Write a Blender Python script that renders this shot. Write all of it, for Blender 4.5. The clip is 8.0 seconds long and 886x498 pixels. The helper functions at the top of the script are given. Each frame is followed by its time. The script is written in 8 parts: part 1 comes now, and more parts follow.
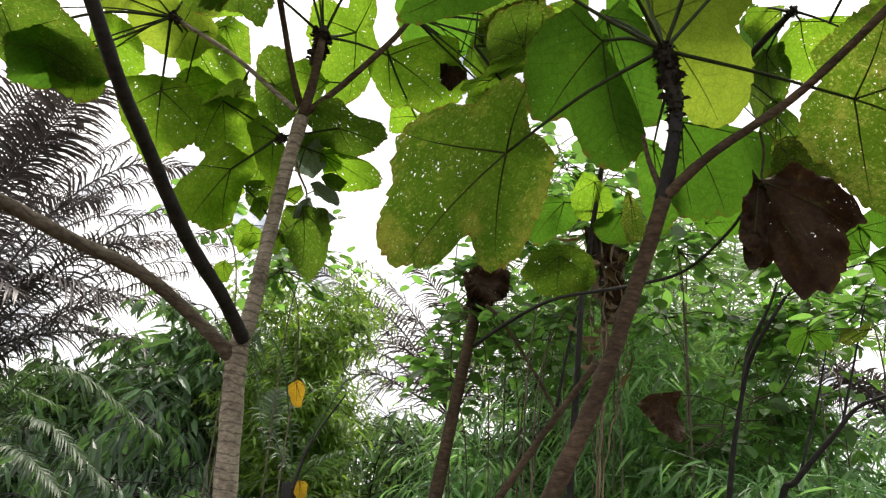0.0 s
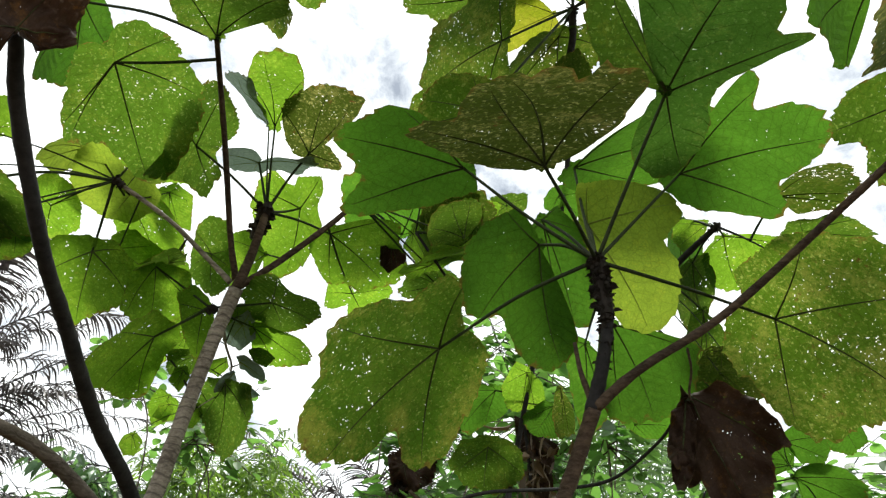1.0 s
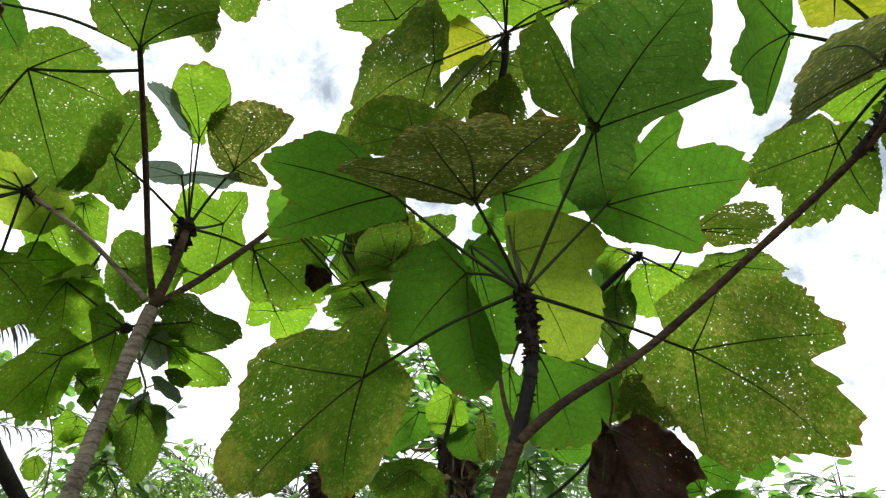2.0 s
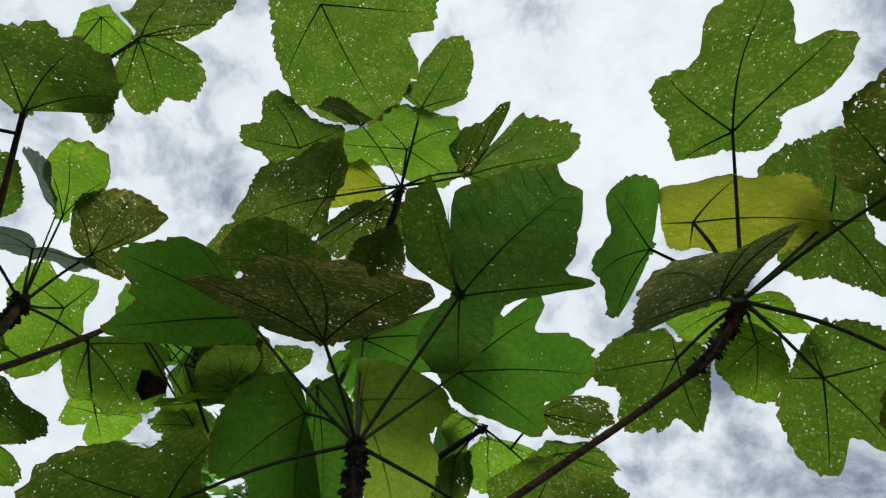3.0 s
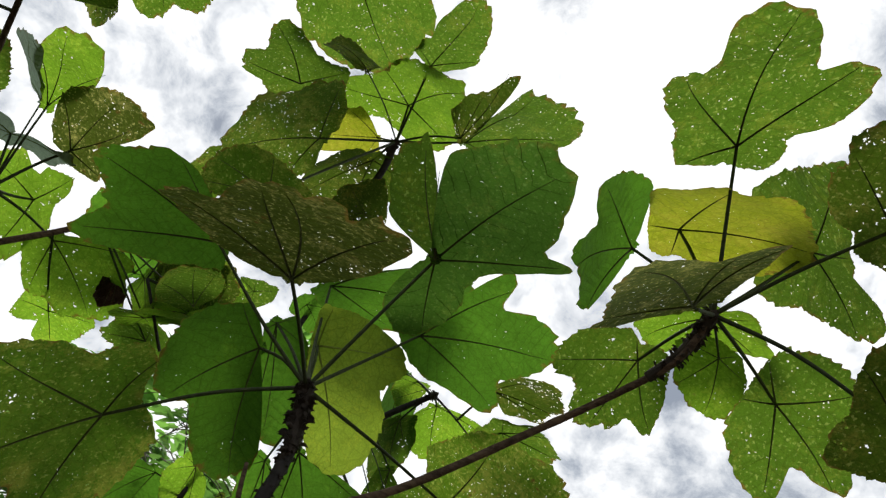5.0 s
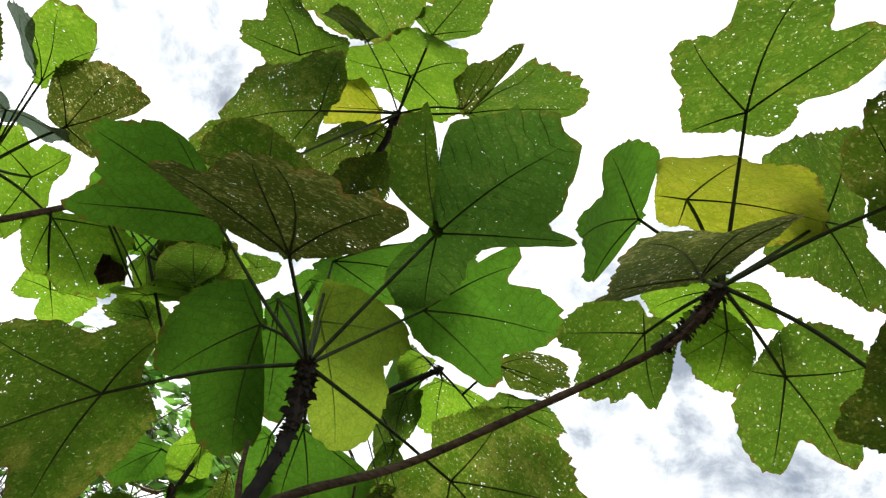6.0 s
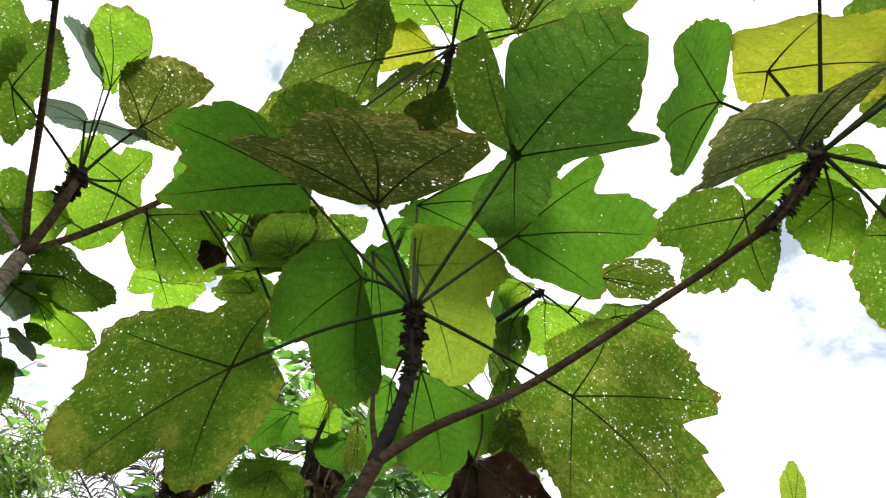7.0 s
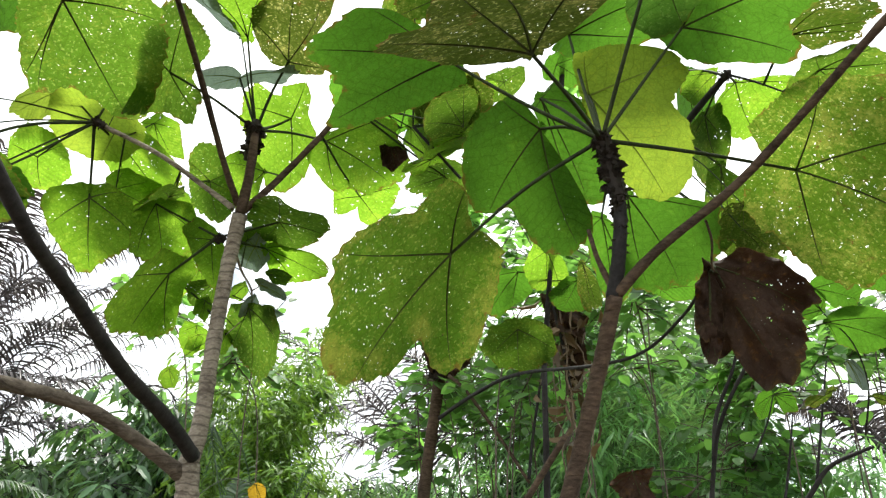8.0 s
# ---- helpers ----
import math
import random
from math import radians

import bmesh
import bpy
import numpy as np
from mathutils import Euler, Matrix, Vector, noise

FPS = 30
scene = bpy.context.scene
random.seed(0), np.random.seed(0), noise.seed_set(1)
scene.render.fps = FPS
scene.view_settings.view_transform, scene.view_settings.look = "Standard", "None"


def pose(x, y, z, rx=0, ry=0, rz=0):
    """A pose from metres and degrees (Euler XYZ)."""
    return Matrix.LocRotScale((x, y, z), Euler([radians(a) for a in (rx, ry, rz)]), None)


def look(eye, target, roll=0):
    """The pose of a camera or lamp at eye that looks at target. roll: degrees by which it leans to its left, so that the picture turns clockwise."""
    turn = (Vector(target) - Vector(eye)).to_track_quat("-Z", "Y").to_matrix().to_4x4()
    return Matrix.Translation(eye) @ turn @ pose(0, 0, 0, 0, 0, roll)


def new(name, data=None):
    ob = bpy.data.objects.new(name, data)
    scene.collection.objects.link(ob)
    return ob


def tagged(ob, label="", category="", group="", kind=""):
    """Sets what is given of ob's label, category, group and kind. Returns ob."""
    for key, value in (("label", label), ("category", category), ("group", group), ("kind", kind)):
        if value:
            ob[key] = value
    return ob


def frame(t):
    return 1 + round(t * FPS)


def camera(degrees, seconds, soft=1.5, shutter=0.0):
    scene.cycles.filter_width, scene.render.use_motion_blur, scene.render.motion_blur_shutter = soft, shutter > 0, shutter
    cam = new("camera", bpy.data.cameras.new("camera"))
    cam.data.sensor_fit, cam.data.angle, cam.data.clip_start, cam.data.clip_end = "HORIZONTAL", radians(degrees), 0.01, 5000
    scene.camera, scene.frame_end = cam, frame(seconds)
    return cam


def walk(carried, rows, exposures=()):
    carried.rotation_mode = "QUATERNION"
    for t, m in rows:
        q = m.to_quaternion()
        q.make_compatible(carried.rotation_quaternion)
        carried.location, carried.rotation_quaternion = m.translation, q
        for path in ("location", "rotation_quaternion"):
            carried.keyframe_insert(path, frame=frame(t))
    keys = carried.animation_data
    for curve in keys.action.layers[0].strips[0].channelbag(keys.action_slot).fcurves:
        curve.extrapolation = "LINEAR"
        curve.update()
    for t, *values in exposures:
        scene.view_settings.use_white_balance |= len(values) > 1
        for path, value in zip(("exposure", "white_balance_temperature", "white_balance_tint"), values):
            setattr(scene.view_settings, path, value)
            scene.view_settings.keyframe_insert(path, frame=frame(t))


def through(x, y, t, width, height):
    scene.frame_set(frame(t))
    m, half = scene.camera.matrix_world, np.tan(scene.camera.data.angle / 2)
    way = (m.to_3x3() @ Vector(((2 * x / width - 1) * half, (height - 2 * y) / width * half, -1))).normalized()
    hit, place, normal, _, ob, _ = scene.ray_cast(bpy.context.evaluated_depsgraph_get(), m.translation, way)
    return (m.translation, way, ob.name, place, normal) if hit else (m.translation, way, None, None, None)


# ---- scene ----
cam = camera(60.5, 8.0, soft=1.3)
PATH = [
    (0, (0.001, 0.000, 1.500), (-0.054, 1.902, 2.117), 5.3),
    (0.2, (-0.002, -0.001, 1.529), (-0.012, 1.873, 2.228), 6.0),
    (0.3, (-0.002, -0.001, 1.539), (0.005, 1.865, 2.258), 5.9),
    (0.5, (-0.001, -0.005, 1.559), (0.032, 1.819, 2.378), 6.4),
    (0.6, (-0.001, -0.007, 1.568), (0.034, 1.795, 2.434), 6.9),
    (1, (-0.001, -0.012, 1.588), (0.062, 1.711, 2.601), 7.8),
    (1.2, (-0.007, -0.012, 1.595), (0.071, 1.695, 2.635), 7.7),
    (2.3, (-0.013, -0.028, 1.662), (0.334, 1.631, 2.722), 7.7),
    (2.5, (-0.001, -0.026, 1.669), (0.396, 1.595, 2.771), 9.4),
    (2.6, (0.008, -0.030, 1.666), (0.408, 1.557, 2.815), 9.7),
    (2.7, (0.022, -0.034, 1.661), (0.452, 1.517, 2.849), 10.5),
    (2.8, (0.030, -0.032, 1.662), (0.465, 1.471, 2.908), 11.3),
    (3, (0.029, -0.040, 1.665), (0.465, 1.341, 3.045), 12.8),
    (3.3, (0.046, -0.048, 1.672), (0.570, 1.257, 3.094), 14.5),
    (3.4, (0.051, -0.050, 1.674), (0.600, 1.236, 3.105), 14.8),
    (3.5, (0.056, -0.051, 1.676), (0.627, 1.219, 3.112), 15.1),
    (4, (0.057, -0.044, 1.690), (0.627, 1.198, 3.150), 17.1),
    (4.5, (0.046, -0.029, 1.677), (0.592, 1.276, 3.090), 18.5),
    (4.7, (0.041, -0.023, 1.675), (0.574, 1.305, 3.073), 19.2),
    (5, (0.037, -0.012, 1.672), (0.561, 1.384, 3.005), 21.2),
    (5.2, (0.039, -0.005, 1.671), (0.535, 1.430, 2.973), 22.5),
    (6.3, (0.062, 0.007, 1.708), (0.649, 1.447, 2.965), 18.5),
    (6.5, (0.056, 0.007, 1.699), (0.633, 1.486, 2.916), 15.8),
    (6.6, (0.053, 0.009, 1.694), (0.607, 1.512, 2.892), 14.7),
    (6.9, (0.049, 0.015, 1.683), (0.513, 1.610, 2.797), 13.5),
    (7, (0.049, 0.016, 1.683), (0.488, 1.628, 2.782), 13.0),
    (7.3, (0.047, 0.012, 1.694), (0.390, 1.700, 2.709), 11.3),
    (7.5, (0.053, 0.011, 1.693), (0.360, 1.792, 2.550), 7.0),
    (7.7, (0.050, 0.009, 1.698), (0.277, 1.834, 2.484), 3.7),
    (8, (0.033, 0.010, 1.703), (0.071, 1.885, 2.399), -0.3),
]
EXPOSURES = [
    (0.0, 0.2, 6800, 12), (0.5, 0.06, 6500, 9), (1.2, 0.05, 6400, 6), (2.3, 0.1, 6350, 4), (2.6, -0.1, 6250, 4), (3.0, -0.78, 6050, 6), (3.5, -0.88, 6300, 8),
    (4.0, -0.9, 6500, 10), (4.5, -0.62, 6500, 10), (5.0, -0.4, 6450, 9), (6.5, 0.16, 6450, 7), (7.0, 0.4, 6450, 7), (7.5, 0.56, 6450, 8), (8.0, 0.74, 6350, 8),
]
walk(cam, [(t, look(eye, target, roll)) for t, eye, target, roll in PATH], EXPOSURES)

# ---- sky and sun ----
SUN_UP, SUN_ROUND = radians(66), radians(15)
world = bpy.data.worlds.new("sky")
scene.world = world
world.use_nodes = True


class Net:
    """A short way to write node trees."""

    def __init__(self, tree):
        self.tree = tree
        tree.nodes.clear()

    def node(self, kind, **inputs):
        n = self.tree.nodes.new(kind)
        for key, value in inputs.items():
            key = key.replace("_", " ")
            if isinstance(value, bpy.types.NodeSocket):
                self.tree.links.new(value, n.inputs[key])
            else:
                n.inputs[key].default_value = value
        return n

    def link(self, a, b):
        self.tree.links.new(a, b)

    def math(self, op, a, b=0.5, c=None):
        n = self.tree.nodes.new("ShaderNodeMath")
        n.operation = op
        for i, v in enumerate((a, b) if c is None else (a, b, c)):
            if isinstance(v, bpy.types.NodeSocket):
                self.link(v, n.inputs[i])
            else:
                n.inputs[i].default_value = v
        return n.outputs[0]

    def ramp(self, fac, *stops):
        n = self.tree.nodes.new("ShaderNodeValToRGB")
        self.link(fac, n.inputs[0])
        while len(n.color_ramp.elements) < len(stops):
            n.color_ramp.elements.new(0.5)
        for el, (pos, col) in zip(n.color_ramp.elements, stops):
            el.position = pos
            el.color = (*col, 1) if isinstance(col, tuple) else (col, col, col, 1)
        return n.outputs[0]

    def mix(self, fac, a, b, how="MIX"):
        n = self.tree.nodes.new("ShaderNodeMix")
        n.data_type, n.blend_type = "RGBA", how
        for i, v in ((0, fac), (6, a), (7, b)):
            if isinstance(v, bpy.types.NodeSocket):
                self.link(v, n.inputs[i])
            else:
                n.inputs[i].default_value = (*v, 1) if isinstance(v, tuple) else v
        return n.outputs[2]

    def noise(self, vec, scale, detail=4.0, rough=0.55, distort=0.0):
        n = self.node("ShaderNodeTexNoise", Scale=scale, Detail=detail, Roughness=rough, Distortion=distort)
        self.link(vec, n.inputs["Vector"])
        return n.outputs["Fac"]


def sky_nodes():
    net = Net(world.node_tree)
    sky = net.node("ShaderNodeTexSky")
    sky.sky_type, sky.sun_disc = "NISHITA", False
    sky.sun_elevation, sky.sun_rotation = SUN_UP, SUN_ROUND
    sky.air_density, sky.dust_density = 1.0, 2.0
    way = net.node("ShaderNodeTexCoord").outputs["Generated"]
    stretched = net.node("ShaderNodeMapping", Vector=way, Location=(0.35, 0.2, 0.0), Rotation=(0.0, 0.0, radians(-28)), Scale=(1.0, 0.9, 1.2)).outputs[0]
    broad = net.noise(stretched, 4.2, 4.0, 0.5, 0.2)
    fine = net.noise(stretched, 12.0, 9.0, 0.64, 0.3)
    cover = net.math("ADD", net.math("MULTIPLY", broad, 0.5), net.math("MULTIPLY", fine, 0.5))
    cloud = net.ramp(cover, (0.35, (0.42, 0.47, 0.55)), (0.40, (0.74, 0.79, 0.87)), (0.445, (1.08, 1.11, 1.16)), (0.49, (1.42, 1.43, 1.45)), (0.60, (1.6, 1.6, 1.59)))
    veil = net.ramp(cover, (0.33, 0.75), (0.42, 0.98))
    blue = net.mix(1.0, sky.outputs[0], (0.11, 0.11, 0.11), "MULTIPLY")
    colour = net.mix(veil, blue, cloud)
    back = net.node("ShaderNodeBackground", Color=colour, Strength=1.0)
    net.link(back.outputs[0], net.node("ShaderNodeOutputWorld").inputs[0])


sky_nodes()
sun = new("sun", bpy.data.lights.new("sun", "SUN"))
sun.data.energy, sun.data.angle, sun.data.color = 5.0, radians(20), (1.0, 0.95, 0.87)
sun.matrix_world = look((0, 0, 0), (-math.sin(SUN_ROUND) * math.cos(SUN_UP), -math.cos(SUN_ROUND) * math.cos(SUN_UP), -math.sin(SUN_UP)))


# ---- materials ----
def material(name):
    m = bpy.data.materials.new(name)
    m.use_nodes = True
    return m, Net(m.node_tree)


def leaf_material(name, reflect, through, second, patch=0.5, holes=0.5, hole_scale=70.0, thin=0.62, rusty=0.0, brim=0.8, flecks=0.7, margin=0.0, pleat=0.4):
    """A leaf lit from behind: reflected and passed colour, a second colour in patches, eaten holes."""
    m, net = material(name)
    info = net.node("ShaderNodeObjectInfo")
    here = net.node("ShaderNodeTexCoord").outputs["Object"]
    shift = net.node("ShaderNodeVectorMath")
    shift.operation = "ADD"
    net.link(here, shift.inputs[0])
    spread = net.node("ShaderNodeCombineXYZ", X=net.math("MULTIPLY", info.outputs["Random"], 37.0), Y=net.math("MULTIPLY", info.outputs["Random"], 91.0))
    net.link(spread.outputs[0], shift.inputs[1])
    at = shift.outputs[0]
    cloudy = net.noise(at, 9.0, 4.0, 0.6)
    grain = net.noise(at, 70.0, 5.0, 0.65)
    speck = net.noise(at, 190.0, 3.0, 0.6)
    blotch = net.math("ADD", net.math("MULTIPLY", cloudy, 0.3), net.math("ADD", net.math("MULTIPLY", grain, 0.4), net.math("MULTIPLY", speck, 0.3)))
    edge = 0.66 - 0.3 * patch
    colony = net.math("MULTIPLY", net.math("SUBTRACT", net.noise(at, 12.0, 3.0, 0.6), 0.5), 0.35)
    blotch = net.math("ADD", blotch, colony)
    fac = net.ramp(blotch, (edge - 0.03, 0.0), (edge + 0.09, 1.0))
    border = net.node("ShaderNodeAttribute")
    border.attribute_name = "rim"
    if margin:
        outer = net.math("ADD", border.outputs["Fac"], net.math("MULTIPLY", net.math("SUBTRACT", cloudy, 0.5), 1.2))
        fac = net.math("MULTIPLY", fac, net.ramp(outer, (0.62, 1.0 - margin), (0.98, 1.0)))
    tone = net.math("ADD", net.math("MULTIPLY", cloudy, 0.6), 0.70)
    tone = net.math("MULTIPLY", tone, net.math("ADD", net.math("MULTIPLY", info.outputs["Random"], 0.35), 0.82))
    front = net.mix(fac, reflect, tuple(0.6 * c for c in second))
    behind = net.mix(fac, through, second)
    if brim:
        near = net.math("ADD", net.math("MULTIPLY", net.math("POWER", border.outputs["Fac"], 9.0), 0.42), net.math("MULTIPLY", net.noise(at, 34.0, 4.0, 0.65), 0.9))
        scorch = net.ramp(near, (0.79, 0.0), (0.90, brim))
        behind = net.mix(scorch, behind, (0.16, 0.10, 0.02))
        front = net.mix(scorch, front, (0.08, 0.05, 0.015))
    if rusty:
        rust = net.ramp(net.noise(at, 26.0, 5.0, 0.7), (0.62 - 0.2 * rusty, 0.0), (0.72 - 0.2 * rusty, 1.0))
        behind = net.mix(rust, behind, (0.10, 0.045, 0.012))
        front = net.mix(rust, front, (0.08, 0.04, 0.015))
    bent = net.mix(0.02, at, net.node("ShaderNodeTexNoise", Vector=at, Scale=40.0, Detail=3.0).outputs["Color"])
    lines, relief = None, None
    for many, weight in ((34.0, 0.16), (110.0, 0.16)):
        cells = net.node("ShaderNodeTexVoronoi", Vector=bent, Scale=many)
        cells.feature = "DISTANCE_TO_EDGE"
        dark = net.ramp(cells.outputs["Distance"], (0.0, 1.0 - weight), (0.10, 1.0))
        lines = dark if lines is None else net.math("MULTIPLY", lines, dark)
        relief = cells.outputs["Distance"] if relief is None else relief
    tone = net.math("MULTIPLY", tone, lines)
    # side veins in chevrons off the main ones; shading of the swells between is painted into tone, plus a bump
    chevron = net.node("ShaderNodeAttribute")
    chevron.attribute_name = "chevron"
    step = net.math("FRACT", net.math("ADD", chevron.outputs["Fac"], net.math("MULTIPLY", net.math("SUBTRACT", net.noise(at, 14.0, 2.0, 0.5), 0.5), 0.9)))
    apart = net.math("ABSOLUTE", net.math("SUBTRACT", step, 0.5))
    worn = net.ramp(net.noise(at, 8.0, 3.0, 0.6), (0.38, 0.15), (0.62, 1.0))
    thread = net.ramp(apart, (0.456, 0.0), (0.480, 0.62 * pleat))
    swell = net.ramp(apart, (0.05, -0.06 * pleat), (0.47, 0.14 * pleat))
    tone = net.math("MULTIPLY", tone, net.math("SUBTRACT", 1.0, net.math("MULTIPLY", net.math("ADD", thread, swell), worn)))
    relief = net.math("SUBTRACT", relief, net.math("MULTIPLY", net.math("MULTIPLY", apart, worn), 1.4))
    fleck = net.ramp(net.noise(at, 115.0, 2.0, 0.5), (0.60, 0.0), (0.68, 1.0))
    behind = net.mix(net.math("MULTIPLY", fleck, flecks), behind, tuple(min(1.0, 1.9 * c + 0.04) for c in second))
    if holes:
        wob = net.node("ShaderNodeTexNoise", Vector=at, Scale=120.0, Detail=2.0)
        slant = net.node("ShaderNodeMapping", Vector=at, Rotation=net.node("ShaderNodeCombineXYZ", Z=net.math("MULTIPLY", info.outputs["Random"], 6.3)).outputs[0], Scale=(1.0, 0.86, 1.0)).outputs[0]
        warp = net.mix(0.014, slant, wob.outputs["Color"])
        cell = net.node("ShaderNodeTexVoronoi", Vector=warp, Scale=hole_scale * 1.5)
        some = net.node("ShaderNodeSeparateColor", Color=cell.outputs["Color"]).outputs[0]
        crowd = net.ramp(net.noise(at, 10.0, 3.0, 0.6), (0.40, 0.12), (0.62, 1.15))
        size = net.math("MULTIPLY", net.math("MULTIPLY", net.math("POWER", some, 3.0), crowd), 0.37 * holes)
        bite = net.math("LESS_THAN", cell.outputs["Distance"], size)
        big = net.node("ShaderNodeTexVoronoi", Vector=warp, Scale=hole_scale * 0.4)
        pick = net.node("ShaderNodeSeparateColor", Color=big.outputs["Color"]).outputs[1]
        reach = net.math("MULTIPLY", net.math("MULTIPLY", net.math("POWER", pick, 6.0), crowd), 0.13 * holes)
        wide = net.math("LESS_THAN", big.outputs["Distance"], reach)
        gone = net.math("MAXIMUM", bite, wide)
        scar = net.math("MAXIMUM", net.math("LESS_THAN", cell.outputs["Distance"], net.math("MULTIPLY", size, 1.7)), net.math("LESS_THAN", big.outputs["Distance"], net.math("MULTIPLY", reach, 1.35)))
        behind = net.mix(net.math("MULTIPLY", scar, 0.55), behind, tuple(0.35 * c + d for c, d in zip(second, (0.16, 0.15, 0.03))))
    grey = net.node("ShaderNodeCombineColor", Red=tone, Green=tone, Blue=tone).outputs[0]
    front = net.mix(1.0, front, grey, "MULTIPLY")
    behind = net.mix(1.0, behind, grey, "MULTIPLY")
    ripple = net.node("ShaderNodeBump", Strength=0.5, Distance=0.004, Height=net.math("ADD", net.math("MULTIPLY", grain, 0.5), relief)).outputs[0]
    skin = net.node("ShaderNodeBsdfPrincipled", Base_Color=front, Roughness=0.62, Normal=ripple)
    skin.inputs["Specular IOR Level"].default_value = 0.12
    glow = net.node("ShaderNodeBsdfTranslucent", Color=behind, Normal=ripple)
    body = net.node("ShaderNodeMixShader", Fac=thin)
    net.link(skin.outputs[0], body.inputs[1])
    net.link(glow.outputs[0], body.inputs[2])
    out = body.outputs[0]
    if holes:
        clear = net.node("ShaderNodeBsdfTransparent")
        mixed = net.node("ShaderNodeMixShader", Fac=gone)
        net.link(out, mixed.inputs[1])
        net.link(clear.outputs[0], mixed.inputs[2])
        out = mixed.outputs[0]
    net.link(out, net.node("ShaderNodeOutputMaterial").inputs[0])
    return m


def solid_material(name, dark, light, scale=30.0, bump=0.5, rough=0.8, stretch=(1, 1, 1), depth=0.004, spec=0.25):
    m, net = material(name)
    info = net.node("ShaderNodeObjectInfo")
    here = net.node("ShaderNodeTexCoord").outputs["Object"]
    at = net.node("ShaderNodeMapping", Vector=here, Scale=stretch).outputs[0]
    a = net.noise(at, scale, 6.0, 0.65)
    b = net.noise(at, scale * 0.17, 3.0, 0.5)
    both = net.math("ADD", net.math("MULTIPLY", a, 0.6), net.math("MULTIPLY", b, 0.4))
    col = net.mix(net.ramp(both, (0.36, 0.0), (0.64, 1.0)), dark, light)
    grey = net.math("ADD", net.math("MULTIPLY", info.outputs["Random"], 0.3), 0.85)
    col = net.mix(1.0, col, net.node("ShaderNodeCombineColor", Red=grey, Green=grey, Blue=grey).outputs[0], "MULTIPLY")
    relief = net.node("ShaderNodeBump", Strength=bump, Distance=depth, Height=a).outputs[0]
    skin = net.node("ShaderNodeBsdfPrincipled", Base_Color=col, Roughness=rough, Normal=relief)
    skin.inputs["Specular IOR Level"].default_value = spec
    net.link(skin.outputs[0], net.node("ShaderNodeOutputMaterial").inputs[0])
    return m


def ringed_material(name, dark, light, band, much=0.6):
    """Pale bark with uneven darker rings round the stem, about every few centimetres of height."""
    m, net = material(name)
    here = net.node("ShaderNodeTexCoord").outputs["Object"]
    a = net.noise(net.node("ShaderNodeMapping", Vector=here, Scale=(1, 1, 2.2)).outputs[0], 48.0, 6.0, 0.68)
    b = net.noise(here, 7.0, 3.0, 0.5)
    high = net.node("ShaderNodeSeparateXYZ", Vector=here).outputs["Z"]
    wave = net.math("SINE", net.math("ADD", net.math("MULTIPLY", high, 215.0), net.math("ADD", net.math("MULTIPLY", b, 17.0), net.math("MULTIPLY", a, 2.2))))
    ring = net.ramp(wave, (0.72, 0.0), (0.98, 1.0))
    col = net.mix(net.ramp(net.math("ADD", net.math("MULTIPLY", a, 0.6), net.math("MULTIPLY", b, 0.4)), (0.38, 0.0), (0.60, 1.0)), dark, light)
    col = net.mix(net.math("MULTIPLY", ring, much), col, band)
    lichen = net.ramp(net.noise(here, 30.0, 4.0, 0.6), (0.60, 0.0), (0.70, 0.5))
    col = net.mix(lichen, col, tuple(1.25 * c for c in light))
    relief = net.node("ShaderNodeBump", Strength=0.7, Distance=0.004, Height=net.math("SUBTRACT", a, net.math("MULTIPLY", ring, 0.3))).outputs[0]
    skin = net.node("ShaderNodeBsdfPrincipled", Base_Color=col, Roughness=0.85, Normal=relief)
    skin.inputs["Specular IOR Level"].default_value = 0.2
    net.link(skin.outputs[0], net.node("ShaderNodeOutputMaterial").inputs[0])
    return m


def foliage_material(name, reflect, through, thin=0.45, vary=0.5, rough=0.5):
    """Small leaves by the thousand: every leaf a little different."""
    m, net = material(name)
    geo = net.node("ShaderNodeNewGeometry")
    tone = net.math("ADD", net.math("MULTIPLY", geo.outputs["Random Per Island"], 2 * vary), 1 - vary)
    grey = net.node("ShaderNodeCombineColor", Red=tone, Green=tone, Blue=net.math("MULTIPLY", tone, 0.9)).outputs[0]
    skin = net.node("ShaderNodeBsdfPrincipled", Base_Color=net.mix(1.0, reflect, grey, "MULTIPLY"), Roughness=rough)
    skin.inputs["Specular IOR Level"].default_value = 0.6
    glow = net.node("ShaderNodeBsdfTranslucent", Color=net.mix(1.0, through, grey, "MULTIPLY"))
    body = net.node("ShaderNodeMixShader", Fac=thin)
    net.link(skin.outputs[0], body.inputs[1])
    net.link(glow.outputs[0], body.inputs[2])
    net.link(body.outputs[0], net.node("ShaderNodeOutputMaterial").inputs[0])
    return m


